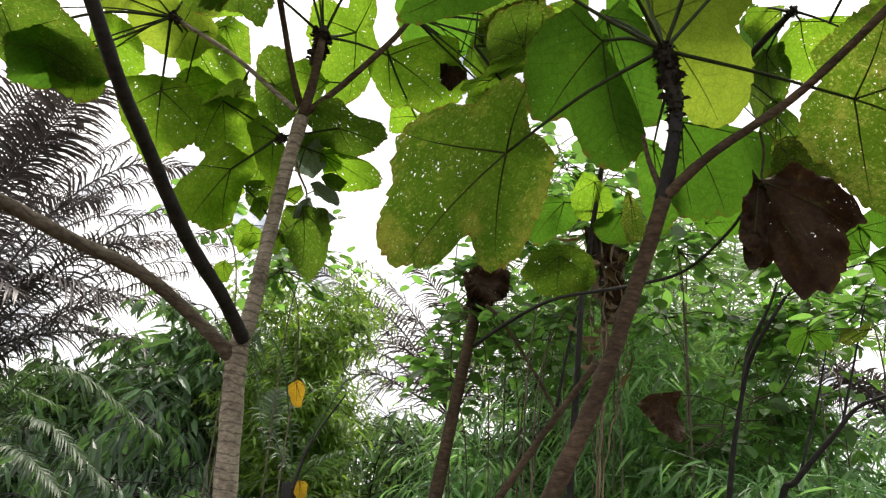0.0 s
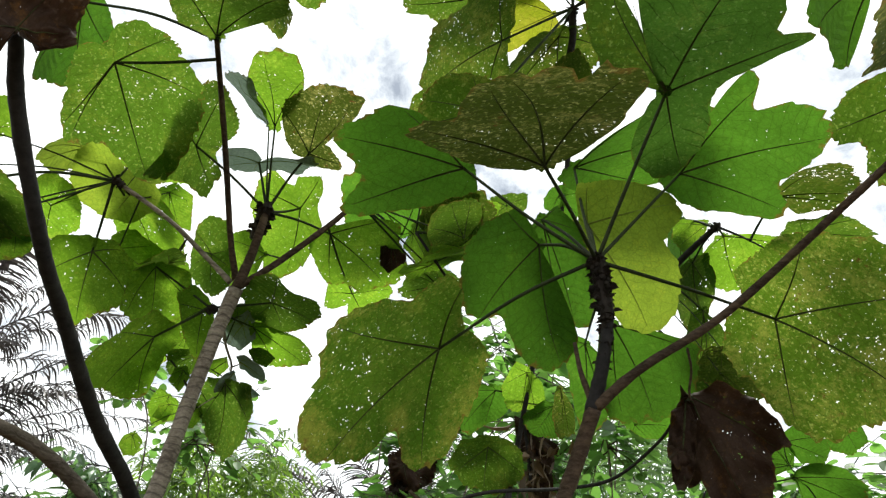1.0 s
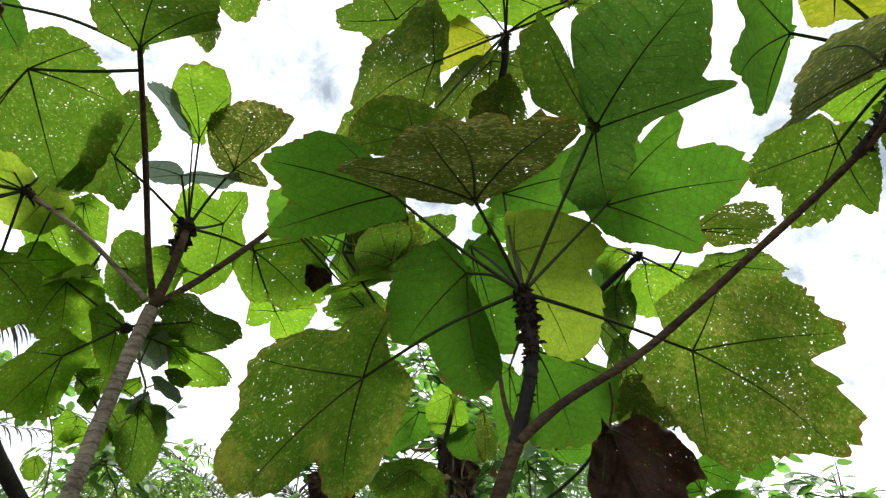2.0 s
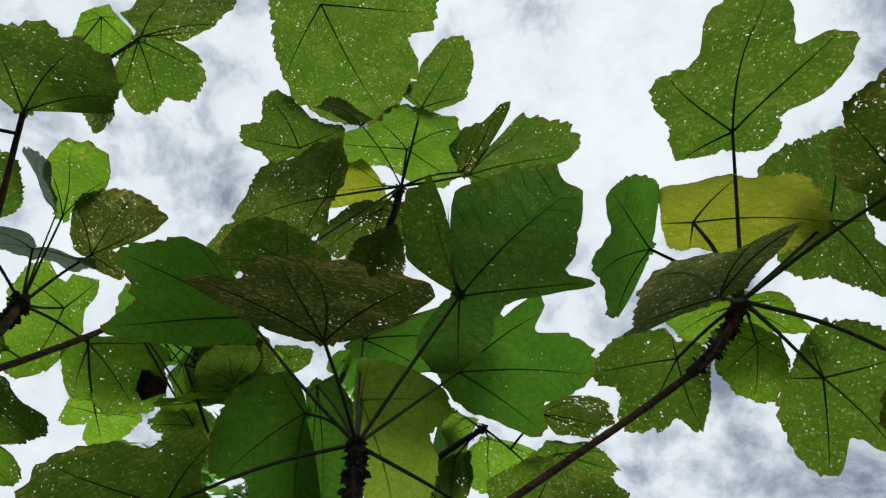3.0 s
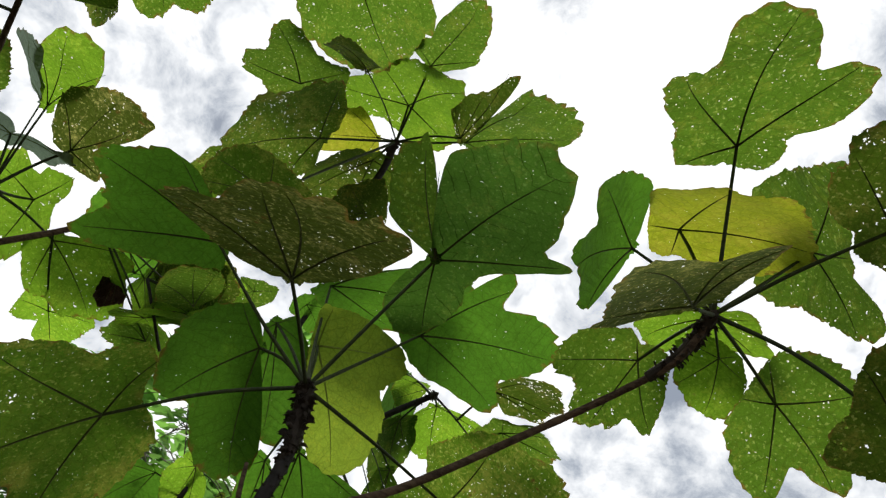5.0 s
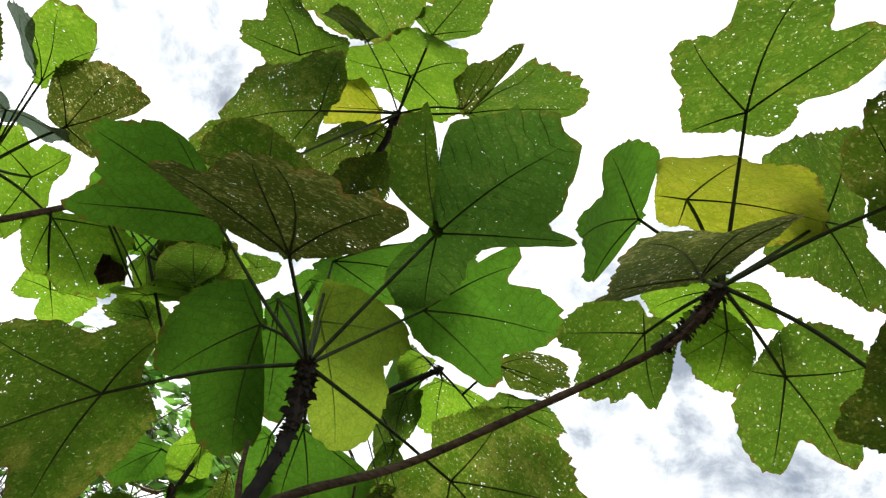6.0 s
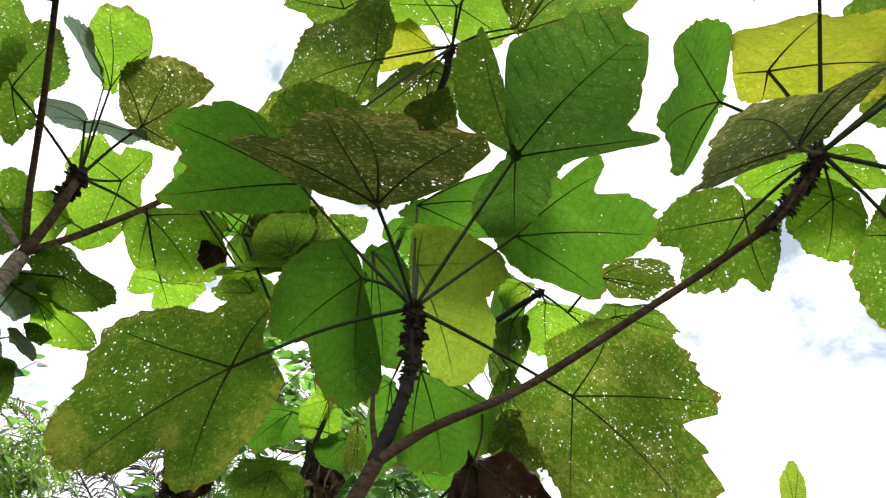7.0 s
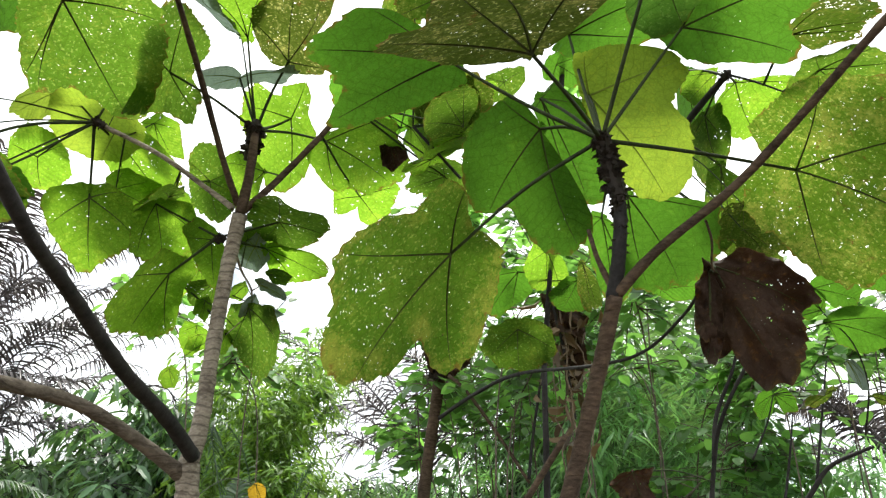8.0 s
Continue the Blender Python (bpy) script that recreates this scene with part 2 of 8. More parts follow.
LEAF = {
    "fresh": leaf_material("fresh leaf", (0.045, 0.095, 0.015), (0.07, 0.182, 0.0125), (0.097, 0.205, 0.016), 0.3, 0.3, 60, flecks=0.12),
    # brighter copy of the green leaf: sky light from behind is put into the colour
    "bright": leaf_material("leaf with backlight in its colour", (0.055, 0.10, 0.016), (0.155, 0.305, 0.016), (0.225, 0.355, 0.026), 0.4, 0.9, 70, flecks=0.35),
    "pale": leaf_material("pale young leaf", (0.08, 0.12, 0.025), (0.22, 0.32, 0.026), (0.255, 0.335, 0.03), 0.4, 0.0, brim=0.15, flecks=0.08),
    "eaten": leaf_material("eaten leaf", (0.042, 0.08, 0.014), (0.073, 0.148, 0.0105), (0.125, 0.178, 0.017), 0.4, 0.8, 75),
    "mottled": leaf_material("mottled leaf", (0.045, 0.075, 0.014), (0.074, 0.145, 0.0085), (0.175, 0.205, 0.030), 0.48, 0.95, 90, rusty=0.06),
    "yellow": leaf_material("yellowing leaf", (0.12, 0.12, 0.02), (0.25, 0.30, 0.014), (0.30, 0.30, 0.025), 0.5, 0.4, 60, flecks=0.25),
    "deep": leaf_material("deep green leaf", (0.034, 0.072, 0.013), (0.045, 0.108, 0.0115), (0.09, 0.145, 0.02), 0.3, 0.42, 70, flecks=0.3, brim=0.3, pleat=0.8),
    "edged": leaf_material("leaf yellowing at the margin", (0.042, 0.078, 0.014), (0.070, 0.152, 0.009), (0.185, 0.215, 0.03), 0.6, 0.8, 90, flecks=0.5, margin=0.8, pleat=0.3),
    "amber": leaf_material("fallow amber leaf", (0.26, 0.17, 0.025), (0.36, 0.22, 0.015), (0.42, 0.29, 0.03), 0.4, 0.3, 60, flecks=0.2, pleat=0.2),
    "browned": leaf_material("browning leaf", (0.030, 0.038, 0.011), (0.050, 0.073, 0.008), (0.20, 0.195, 0.05), 0.34, 0.8, 85, 0.58, rusty=0.03),
    "dark": leaf_material("dark eaten leaf", (0.024, 0.038, 0.010), (0.0608, 0.109, 0.0078), (0.125, 0.14, 0.0195), 0.42, 1.35, 82, 0.5),
    "dusty": leaf_material("dusty leaf", (0.22, 0.27, 0.24), (0.146, 0.206, 0.146), (0.172, 0.232, 0.172), 0.3, 0.0, thin=0.35, flecks=0.1),
    "dead": leaf_material("dead brown leaf", (0.045, 0.026, 0.017), (0.028, 0.013, 0.007), (0.055, 0.03, 0.016), 0.5, 0.55, 80, 0.2, rusty=0.3),
}
VEIN = solid_material("dark leaf vein", (0.018, 0.022, 0.006), (0.05, 0.06, 0.015), 80, 0.3)
VEIN_PALE = solid_material("pale leaf vein", (0.10, 0.14, 0.02), (0.16, 0.2, 0.03), 80, 0.3)
STALK = solid_material("dark leaf stalk", (0.012, 0.019, 0.006), (0.034, 0.046, 0.016), 60, 0.4)
BARK_NEAR = ringed_material("brown ringed bark", (0.027, 0.018, 0.012), (0.098, 0.067, 0.044), (0.018, 0.012, 0.009), 0.27)
BARK_GREY = ringed_material("grey ringed bark", (0.12, 0.10, 0.078), (0.36, 0.315, 0.25), (0.05, 0.04, 0.03), 0.55)
# brown for shrub stems; for the left fork, grey bark with shade in its colour
BARK_BROWN = ringed_material("brown and shaded grey bark", (0.06, 0.047, 0.036), (0.17, 0.14, 0.11), (0.035, 0.027, 0.02), 0.5)
# near-black stems; on the grey tree's branch the tone stands for backlight shade
BARK_DARK = solid_material("dark and backlit bark", (0.011, 0.010, 0.010), (0.036, 0.033, 0.032), 50, 0.7)
HUSK = solid_material("black bud scale", (0.008, 0.006, 0.005), (0.03, 0.022, 0.015), 60, 0.6)
# silhouette against the sky painted in: backlight shade and purple lens fringe as leaflet colour
PALM_BACKLIT = foliage_material("palm leaflets", (0.055, 0.046, 0.053), (0.055, 0.047, 0.048), 0.3, 0.5, 0.45)
PALM_GREEN = foliage_material("green palm leaflets", (0.12, 0.20, 0.10), (0.22, 0.39, 0.10), 0.45, 0.45, 0.4)
PALM_PALE = foliage_material("pale palm leaflets", (0.16, 0.17, 0.11), (0.2, 0.22, 0.12), 0.4, 0.4, 0.5)
BAMBOO = foliage_material("bamboo leaves", (0.14, 0.28, 0.13), (0.27, 0.52, 0.15), 0.5, 0.55, 0.36)
LIGHT_LEAF = foliage_material("light feathery leaves", (0.11, 0.20, 0.035), (0.25, 0.43, 0.05), 0.5, 0.5)
SHRUB = foliage_material("shrub leaves", (0.09, 0.175, 0.08), (0.19, 0.35, 0.085), 0.45, 0.55, 0.34)
DEEP = foliage_material("deep thicket leaves", (0.075, 0.15, 0.075), (0.16, 0.31, 0.08), 0.45, 0.6, 0.34)
ROUND = foliage_material("round shrub leaves", (0.085, 0.17, 0.06), (0.18, 0.38, 0.07), 0.55, 0.55, 0.5)
WEEP = foliage_material("hanging bluish leaves", (0.045, 0.095, 0.05), (0.09, 0.19, 0.05), 0.42, 0.65, 0.32)
FERN = foliage_material("fern leaflets", (0.05, 0.09, 0.045), (0.08, 0.16, 0.04), 0.4, 0.35)
STRAW = foliage_material("dry litter", (0.12, 0.08, 0.04), (0.1, 0.06, 0.03), 0.2, 0.5)
SOIL = solid_material("damp leafy soil", (0.03, 0.022, 0.012), (0.10, 0.075, 0.04), 6, 0.9, 0.95, depth=0.03)
GRASS = foliage_material("grass blades", (0.05, 0.10, 0.02), (0.12, 0.24, 0.03), 0.4, 0.5)


# ---- builders ----
def mesh_object(name, verts, faces, mat, parent=None, smooth=True, label=""):
    me = bpy.data.meshes.new(name)
    me.from_pydata([tuple(v) for v in verts], [], faces)
    if smooth:
        me.polygons.foreach_set("use_smooth", [True] * len(me.polygons))
    me.materials.append(mat)
    me.update()
    ob = new(name, me)
    ob.parent = parent
    if label:
        tagged(ob, label)
    return ob


def thing(name, place, label, category, group="", kind=""):
    ob = new(name)
    ob.location = place
    ob.empty_display_size = 0.1
    return tagged(ob, label, category, group, kind)


def glide(points, steps):
    """Catmull-Rom through points of any width."""
    p = np.array(points, float)
    if len(p) == 2:
        p = np.array([p[0], p[0] * 0.67 + p[1] * 0.33, p[0] * 0.33 + p[1] * 0.67, p[1]])
    q = np.vstack([2 * p[0] - p[1], p, 2 * p[-1] - p[-2]])
    out = []
    for i in range(1, len(q) - 2):
        for s in np.arange(steps) / steps:
            a, b, c, d = q[i - 1], q[i], q[i + 1], q[i + 2]
            out.append(0.5 * (2 * b + (c - a) * s + (2 * a - 5 * b + 4 * c - d) * s * s + (3 * b - a - 3 * c + d) * s**3))
    out.append(q[-2])
    return np.array(out)


def tube(spine, radii, sides=10, rough=0.0, rings=0.0, seed=0):
    """Vertices and faces of a tapered round limb along a spine, with uneven girth and raised leaf scars."""
    rng = np.random.default_rng(seed)
    spine = np.asarray(spine, float)
    n = len(spine)
    along = np.gradient(spine, axis=0)
    along /= np.linalg.norm(along, axis=1)[:, None] + 1e-12
    side = np.cross(along[0], (0.31, 0.17, 0.93))
    side /= np.linalg.norm(side) + 1e-12
    verts, faces = [], []
    for i in range(n):
        side = side - along[i] * (side @ along[i])
        side /= np.linalg.norm(side) + 1e-12
        other = np.cross(along[i], side)
        swell = 1 + rings * max(0.0, math.sin(i * 1.35) ** 5)
        for j in range(sides):
            a = 2 * math.pi * j / sides
            r = radii[i] * swell * (1 + rough * rng.uniform(-1, 1))
            verts.append(spine[i] + r * (math.cos(a) * side + math.sin(a) * other))
        if i:
            for j in range(sides):
                k = (j + 1) % sides
                faces.append(((i - 1) * sides + j, (i - 1) * sides + k, i * sides + k, i * sides + j))
    faces.append(tuple(range(sides))[::-1])
    faces.append(tuple((n - 1) * sides + j for j in range(sides)))
    return verts, faces


class Sheet:
    """Collects vertices and faces of many small pieces for one mesh."""

    def __init__(self):
        self.verts, self.faces = [], []

    def add(self, verts, faces):
        base = len(self.verts)
        self.verts.extend(verts)
        self.faces.extend(tuple(base + i for i in f) for f in faces)

    def blade(self, foot, way, up, length, width, droop=0.2, fold=0.15):
        """A pointed leaf of six faces, folded on its midrib and drooping."""
        way, up = np.asarray(way, float), np.asarray(up, float)
        side = np.cross(way, up)
        side /= np.linalg.norm(side) + 1e-9
        top = np.cross(side, way)
        foot = np.asarray(foot, float)
        mid = [foot + way * length * s - top * droop * length * s * s for s in (0, 0.33, 0.7, 1)]
        v = [mid[0]]
        for m, w in ((mid[1], 0.5), (mid[2], 0.42)):
            v += [m - side * width * w + top * fold * width, m, m + side * width * w + top * fold * width]
        v.append(mid[3])
        self.add(v, [(0, 2, 1), (0, 3, 2), (1, 2, 5, 4), (2, 3, 6, 5), (4, 5, 7), (5, 6, 7)])

    def strip(self, foot, way, up, length, width, droop=0.3):
        """A narrow leaflet of three faces."""
        way, up = np.asarray(way, float), np.asarray(up, float)
        side = np.cross(way, up)
        side /= np.linalg.norm(side) + 1e-9
        foot = np.asarray(foot, float)
        a, b, c = (foot + way * length * s - np.array([0, 0, 1.0]) * droop * length * s * s for s in (0.05, 0.5, 1))
        self.add([a - side * width * 0.3, a + side * width * 0.3, b + side * width * 0.5, b - side * width * 0.5, c], [(0, 1, 2, 3), (3, 2, 4)])

    def plume(self, foot, way, up, length, width, droop=0.3):
        """A long leaflet of four faces, arching over towards its tip."""
        way, up = np.asarray(way, float), np.asarray(up, float)
        side = np.cross(way, up)
        side /= np.linalg.norm(side) + 1e-9
        foot = np.asarray(foot, float)
        v = []
        for s, w in ((0.0, 0.25), (0.28, 0.5), (0.55, 0.46), (0.8, 0.3)):
            m = foot + way * length * s - np.array([0, 0, 1.0]) * droop * length * s**2.2
            v += [m - side * width * w, m + side * width * w]
        v.append(foot + way * length * 0.98 - np.array([0, 0, 1.0]) * droop * length)
        self.add(v, [(0, 1, 3, 2), (2, 3, 5, 4), (4, 5, 7, 6), (6, 7, 8)])

    def disc(self, foot, way, up, length, width, droop=0.15):
        """A rounded leaf of twelve faces."""
        way, up = np.asarray(way, float), np.asarray(up, float)
        side = np.cross(way, up)
        side /= np.linalg.norm(side) + 1e-9
        top = np.cross(side, way)
        foot = np.asarray(foot, float)
        v = []
        for s, w in ((0.0, 0.05), (0.14, 0.36), (0.4, 0.5), (0.7, 0.4), (0.92, 0.16), (1.0, 0.0)):
            m = foot + way * length * s - top * droop * length * s * s
            v += [m - side * width * w + top * 0.12 * width * w, m, m + side * width * w + top * 0.12 * width * w]
        f = []
        for i in range(5):
            a = 3 * i
            f += [(a, a + 1, a + 4, a + 3), (a + 1, a + 2, a + 5, a + 4)]
        self.add(v, f)

    def tube(self, spine, radii, sides=6):
        self.add(*tube(spine, radii, sides))

    def make(self, name, mat, parent=None, smooth=True, label=""):
        return mesh_object(name, self.verts, self.faces, mat, parent, smooth, label)


def unit(v):
    v = np.asarray(v, float)
    return v / (np.linalg.norm(v) + 1e-12)


def at_foot(ob, verts):
    """World places into the frame of a thing that stands unturned."""
    o = np.array(ob.location)
    return [np.asarray(v, float) - o for v in verts]


def limb(tree, name, rows, mat=None, sides=14, steps=9, label=""):
    """A trunk or branch of a tree along rows of x, y, z, radius."""
    line = glide(rows, steps)
    verts, faces = tube(line[:, :3], line[:, 3], sides, 0.05, tree["ringed"], seed=len(rows) * 7 + int(abs(rows[0][0]) * 100))
    return mesh_object(name, at_foot(tree, verts), faces, mat or BARKS[tree["bark"]], tree, label=label)


BARKS = {"near": BARK_NEAR, "grey": BARK_GREY, "dark": BARK_DARK}
LEAF_NUMBER = [0]


def leaf(tree, kind, place, midrib, normal, size, lobes, veins, node=None, bow=0.22):
    """A broad palmate leaf: blade with lobed, toothed outline round the stalk's joint, veins and stalk.
    lobes: the blade's reach at even turns from the midrib; veins: degrees of its main veins."""
    LEAF_NUMBER[0] += 1
    rng = np.random.default_rng(LEAF_NUMBER[0])
    x, z = unit(midrib), unit(normal)
    y = np.cross(z, x)
    if kind == "browned":
        bow = 0.12
    turn = Matrix(((x[0], y[0], z[0], 0), (x[1], y[1], z[1], 0), (x[2], y[2], z[2], 0), (0, 0, 0, 1)))
    around, rings = 192, 10
    reach = np.array(lobes)
    ang = np.arange(around) / around * len(reach)
    i0 = ang.astype(int)
    s = ang - i0
    p = [reach[(i0 + k) % len(reach)] for k in (-1, 0, 1, 2)]
    r = 0.5 * (2 * p[1] + (p[2] - p[0]) * s + (2 * p[0] - 5 * p[1] + 4 * p[2] - p[3]) * s**2 + (3 * p[1] - p[0] - 3 * p[2] + p[3]) * s**3)
    r = np.clip(r, 0.05 * reach.max(), 1.06 * reach.max())
    tooth = (np.arange(around) / around * 41 + 0.4 * np.sin(np.arange(around) * 0.11)) % 1.0
    ragged = rng.normal(0, 0.008, around) + 0.034 * (tooth - 0.5)
    if kind in ("eaten", "mottled", "dark", "browned", "edged", "dead"):
        ragged += rng.normal(0, 0.009, around)
        for _ in range(rng.integers(2, 6)):
            c, w, d = rng.integers(around), rng.integers(1, 3), rng.uniform(0.03, 0.09)
            for k in range(-w, w + 1):
                ragged[(c + k) % around] -= d * (1 - abs(k) / (w + 1))
    r = r * (1 + ragged)
    phase = rng.uniform(0, 6.28, 3)
    wavy = 0.012 if kind == "dead" else 0.0025 if kind == "browned" else min(0.006, 0.03 * size)

    def lift(px, py, f=0.0, a=0.0):
        h = max(-0.06, min(0.06, -bow * (px * px * 0.6 + py * py) / size))
        if kind == "dead":
            h += 0.11 * size / 0.2 * f * (noise.noise((px * 14 / size * 0.2, py * 14 / size * 0.2, phase[2])) + 0.4 * noise.noise((px * 40 / size * 0.2, py * 34 / size * 0.2, phase[0])) + 0.5 * math.sin(3 * a + phase[1]) * f)
        return h + f**3 * wavy * (math.sin(5 * a + phase[0]) + 0.6 * math.sin(11 * a + phase[1]))

    verts, faces = [(0, 0, lift(0, 0))], []
    for k in range(1, rings + 1):
        f = (k / rings) ** 0.8
        for j in range(around):
            a = 2 * math.pi * j / around
            px, py = r[j] * f * math.cos(a), r[j] * f * math.sin(a)
            verts.append((px, py, lift(px, py, f, a)))
    for j in range(around):
        n = (j + 1) % around
        faces.append((0, 1 + j, 1 + n))
        for k in range(rings - 1):
            o = 1 + k * around
            faces.append((o + j, o + around + j, o + around + n, o + n))
    blade = mesh_object("leaf", verts, faces, LEAF[kind], tree)
    rim = blade.data.attributes.new("rim", "FLOAT", "POINT")
    rim.data.foreach_set("value", [0.0] + [(k / rings) ** 0.8 for k in range(1, rings + 1) for _ in range(around)])
    turns = np.arange(around) * 2 * math.pi / around
    main = np.radians(np.array(sorted(veins), float))
    away = np.abs((turns[:, None] - main[None, :] + math.pi) % (2 * math.pi) - math.pi).min(axis=1)
    slant = (np.cos(away) - 0.72 * np.sin(away)) / (0.125 * size)
    chevron = blade.data.attributes.new("chevron", "FLOAT", "POINT")
    chevron.data.foreach_set("value", [0.0] + [r[j] * (k / rings) ** 0.8 * slant[j] for k in range(1, rings + 1) for j in range(around)])
    here = Matrix.Translation(Vector(place) - tree.location) @ turn
    blade.matrix_basis = here
    # veins on the underside
    ribs = Sheet()
    extra = [] if len(veins) > 2 else [v for v in (55, -55, 110, -110) if all(abs((v - w + 180) % 360 - 180) > 38 for w in veins)]
    for v in list(veins) + extra:
        a = math.radians(v)
        j = int(round(a / (2 * math.pi) * around)) % around
        far = r[j] * (0.93 if v in veins else 0.8)
        bend = rng.uniform(-0.1, 0.1)
        line = []
        for q in np.linspace(0, 1, 9):
            b = a + bend * q * q
            px, py = far * q * math.cos(b), far * q * math.sin(b)
            line.append((px, py, lift(px, py, q * 0.9, b) - 0.0015))
        thick = 0.0024 if v in veins else 0.0015
        thick *= min(1.0, size / 0.26)
        ribs.tube(line, thick * (1 - np.linspace(0, 1, 9)) ** 0.8 + 0.0005, 6)
    if kind == "dead":
        tagged(blade, "crumpled dead brown leaf")
    ribs.make("venation", VEIN_PALE if kind in ("pale", "dusty") else VEIN, blade)
    if node is not None:
        a, b = np.array(here.inverted() @ (Vector(node) - tree.location)), np.zeros(3)
        span = np.linalg.norm(a - b)
        up = np.array(turn.inverted().to_3x3() @ Vector((0, 0, 1)))
        mid = (a + b) / 2 + up * span * rng.uniform(-0.03, 0.09)
        line = glide([a, mid, b - np.array([0, 0, 0.001])], 8)
        stalk = Sheet()
        stalk.tube(line, np.linspace(0.0054, 0.0038, len(line)) * max(0.25, min(1.0, size / 0.21)), 8)
        stalk.make("leaf_stalk", STALK, blade)
    return blade


def spiky_node(tree, rows, radius, seed=1, count=60):
    """The crowded tip of a shoot along a line: stubs of fallen stalks and black bud scales."""
    rng = np.random.default_rng(seed)
    line = glide(rows, 8)
    n = len(line)
    tip = Sheet()
    tip.tube(list(line) + [line[-1] + unit(line[-1] - line[-2]) * radius], list(np.linspace(radius * 0.9, radius * 1.1, n)) + [radius * 0.2], 10)
    for i in range(count):
        f = (rng.uniform(0, 1) ** 0.7) * (n - 1.01)
        k = int(f)
        p = line[k] + (line[k + 1] - line[k]) * (f - k)
        way = unit(line[k + 1] - line[k])
        side = unit(np.cross(way, (0.3, 0.8, 0.2)))
        other = np.cross(way, side)
        a = i * 2.4
        out = math.cos(a) * side + math.sin(a) * other
        tip.blade(p + out * radius * 0.7, unit(out + way * rng.uniform(-0.2, 1.0)), way, radius * rng.uniform(0.6, 1.5), radius * rng.uniform(0.5, 0.9), 0.2, 0.5)
        if i % 4 == 0:
            q = p + out * radius * rng.uniform(1.1, 1.7)
            tip.tube([p, q], (radius * 0.4, radius * 0.32), 6)
    return mesh_object("bud", at_foot(tree, tip.verts), tip.faces, HUSK, tree, False, "black scaly bud")


def tree_root(name, foot, label, bark, ringed):
    ob = thing(name, foot, label, "tree")
    ob["bark"], ob["ringed"] = bark, ringed
    return ob


# ---- ground ----
def make_ground():
    rng = np.random.default_rng(3)
    n = 60
    verts, faces = [], []
    reach = [0.0] + [0.6 * 1.13**k for k in range(n)]
    for d in reach[1:]:
        for j in range(48):
            a = 2 * math.pi * j / 48
            x, y = d * math.cos(a), d * math.sin(a)
            h = 0.05 * noise.noise((x * 0.7, y * 0.7, 1)) * min(1, d / 3) if d < 60 else 0
            verts.append((x, y, h))
    verts.append((0, 0, 0))
    for k in range(n - 1):
        for j in range(48):
            m = (j + 1) % 48
            faces.append((k * 48 + j, k * 48 + 48 + j, k * 48 + 48 + m, k * 48 + m))
    for j in range(48):
        faces.append((len(verts) - 1, j, (j + 1) % 48))
    tagged(mesh_object("ground", verts, faces, SOIL), "damp brown soil with leaf litter", "ground", kind="structure")
    blades = Sheet()
    for _ in range(5000):
        d, a = rng.uniform(0.5, 14), rng.uniform(0, 6.283)
        w = unit((rng.normal(0, 0.4), rng.normal(0, 0.4), 1))
        blades.strip((d * math.cos(a), d * math.sin(a), -0.02), w, (rng.normal(), rng.normal(), 0.1), rng.uniform(0.1, 0.4), 0.01, 0.3)
    tagged(blades.make("grass", GRASS), "low green grass and weeds on the soil", "grass", kind="stuff")


make_ground()

# ---- the near tree and its leaves ----
near_tree = tree_root("young_tree", (0.02, 1.72, 0.0), "slim brown-barked young tree with huge eaten green leaves", "near", 0.10)
limb(near_tree, "trunk", [(0.02, 1.72, -0.05, 0.0315), (0.05, 1.72, 0.5, 0.0275), (0.10, 1.715, 1.0, 0.0243), (0.154, 1.709, 1.377, 0.0222), (0.230, 1.705, 1.519, 0.0204), (0.324, 1.691, 1.753, 0.0190), (0.368, 1.676, 1.894, 0.0177), (0.410, 1.644, 2.048, 0.0171), (0.441, 1.595, 2.183, 0.0171)])
forked_tree = tree_root("forked_tree", (-0.62, 2.55, 0.0), "grey ringed-bark tree forking low with broad eaten leaves", "grey", 0.07)
limb(forked_tree, "trunk", [(-0.62, 2.55, -0.05, 0.0555), (-0.64, 2.53, 0.5, 0.0488), (-0.66, 2.51, 0.95, 0.0429), (-0.667, 2.500, 1.242, 0.0407), (-0.678, 2.489, 1.438, 0.0378), (-0.692, 2.442, 1.746, 0.0341), (-0.698, 2.421, 1.896, 0.0355)])
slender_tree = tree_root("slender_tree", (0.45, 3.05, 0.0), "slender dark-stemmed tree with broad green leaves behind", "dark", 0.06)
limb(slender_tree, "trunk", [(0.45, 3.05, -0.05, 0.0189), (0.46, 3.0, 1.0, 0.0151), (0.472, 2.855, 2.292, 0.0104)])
stump_tree = tree_root("broken_sapling", (-0.1, 3.72, 0.0), "bare brown sapling with a dead leaf tuft on top", "near", 0.06)
limb(stump_tree, "trunk", [(-0.1, 3.72, -0.05, 0.0413), (-0.08, 3.7, 0.7, 0.0371), (-0.056, 3.694, 1.296, 0.0344), (-0.036, 3.700, 1.493, 0.0317), (0.012, 3.683, 1.857, 0.0289), (0.058, 3.627, 2.19, 0.0275), (0.094, 3.58, 2.43, 0.0289)])
bare_shrub = tree_root("bare_shrub", (0.88, 2.6, 0.0), "thin dark-stemmed shrub nearly without leaves", "dark", 0.0)
limb(bare_shrub, "stem", [(0.88, 2.6, -0.05, 0.0130), (0.89, 2.57, 0.8, 0.0111), (0.906, 2.544, 1.543, 0.0091), (0.931, 2.458, 1.908, 0.0072), (0.951, 2.381, 2.042, 0.0065), (1.004, 2.279, 2.178, 0.0052)])
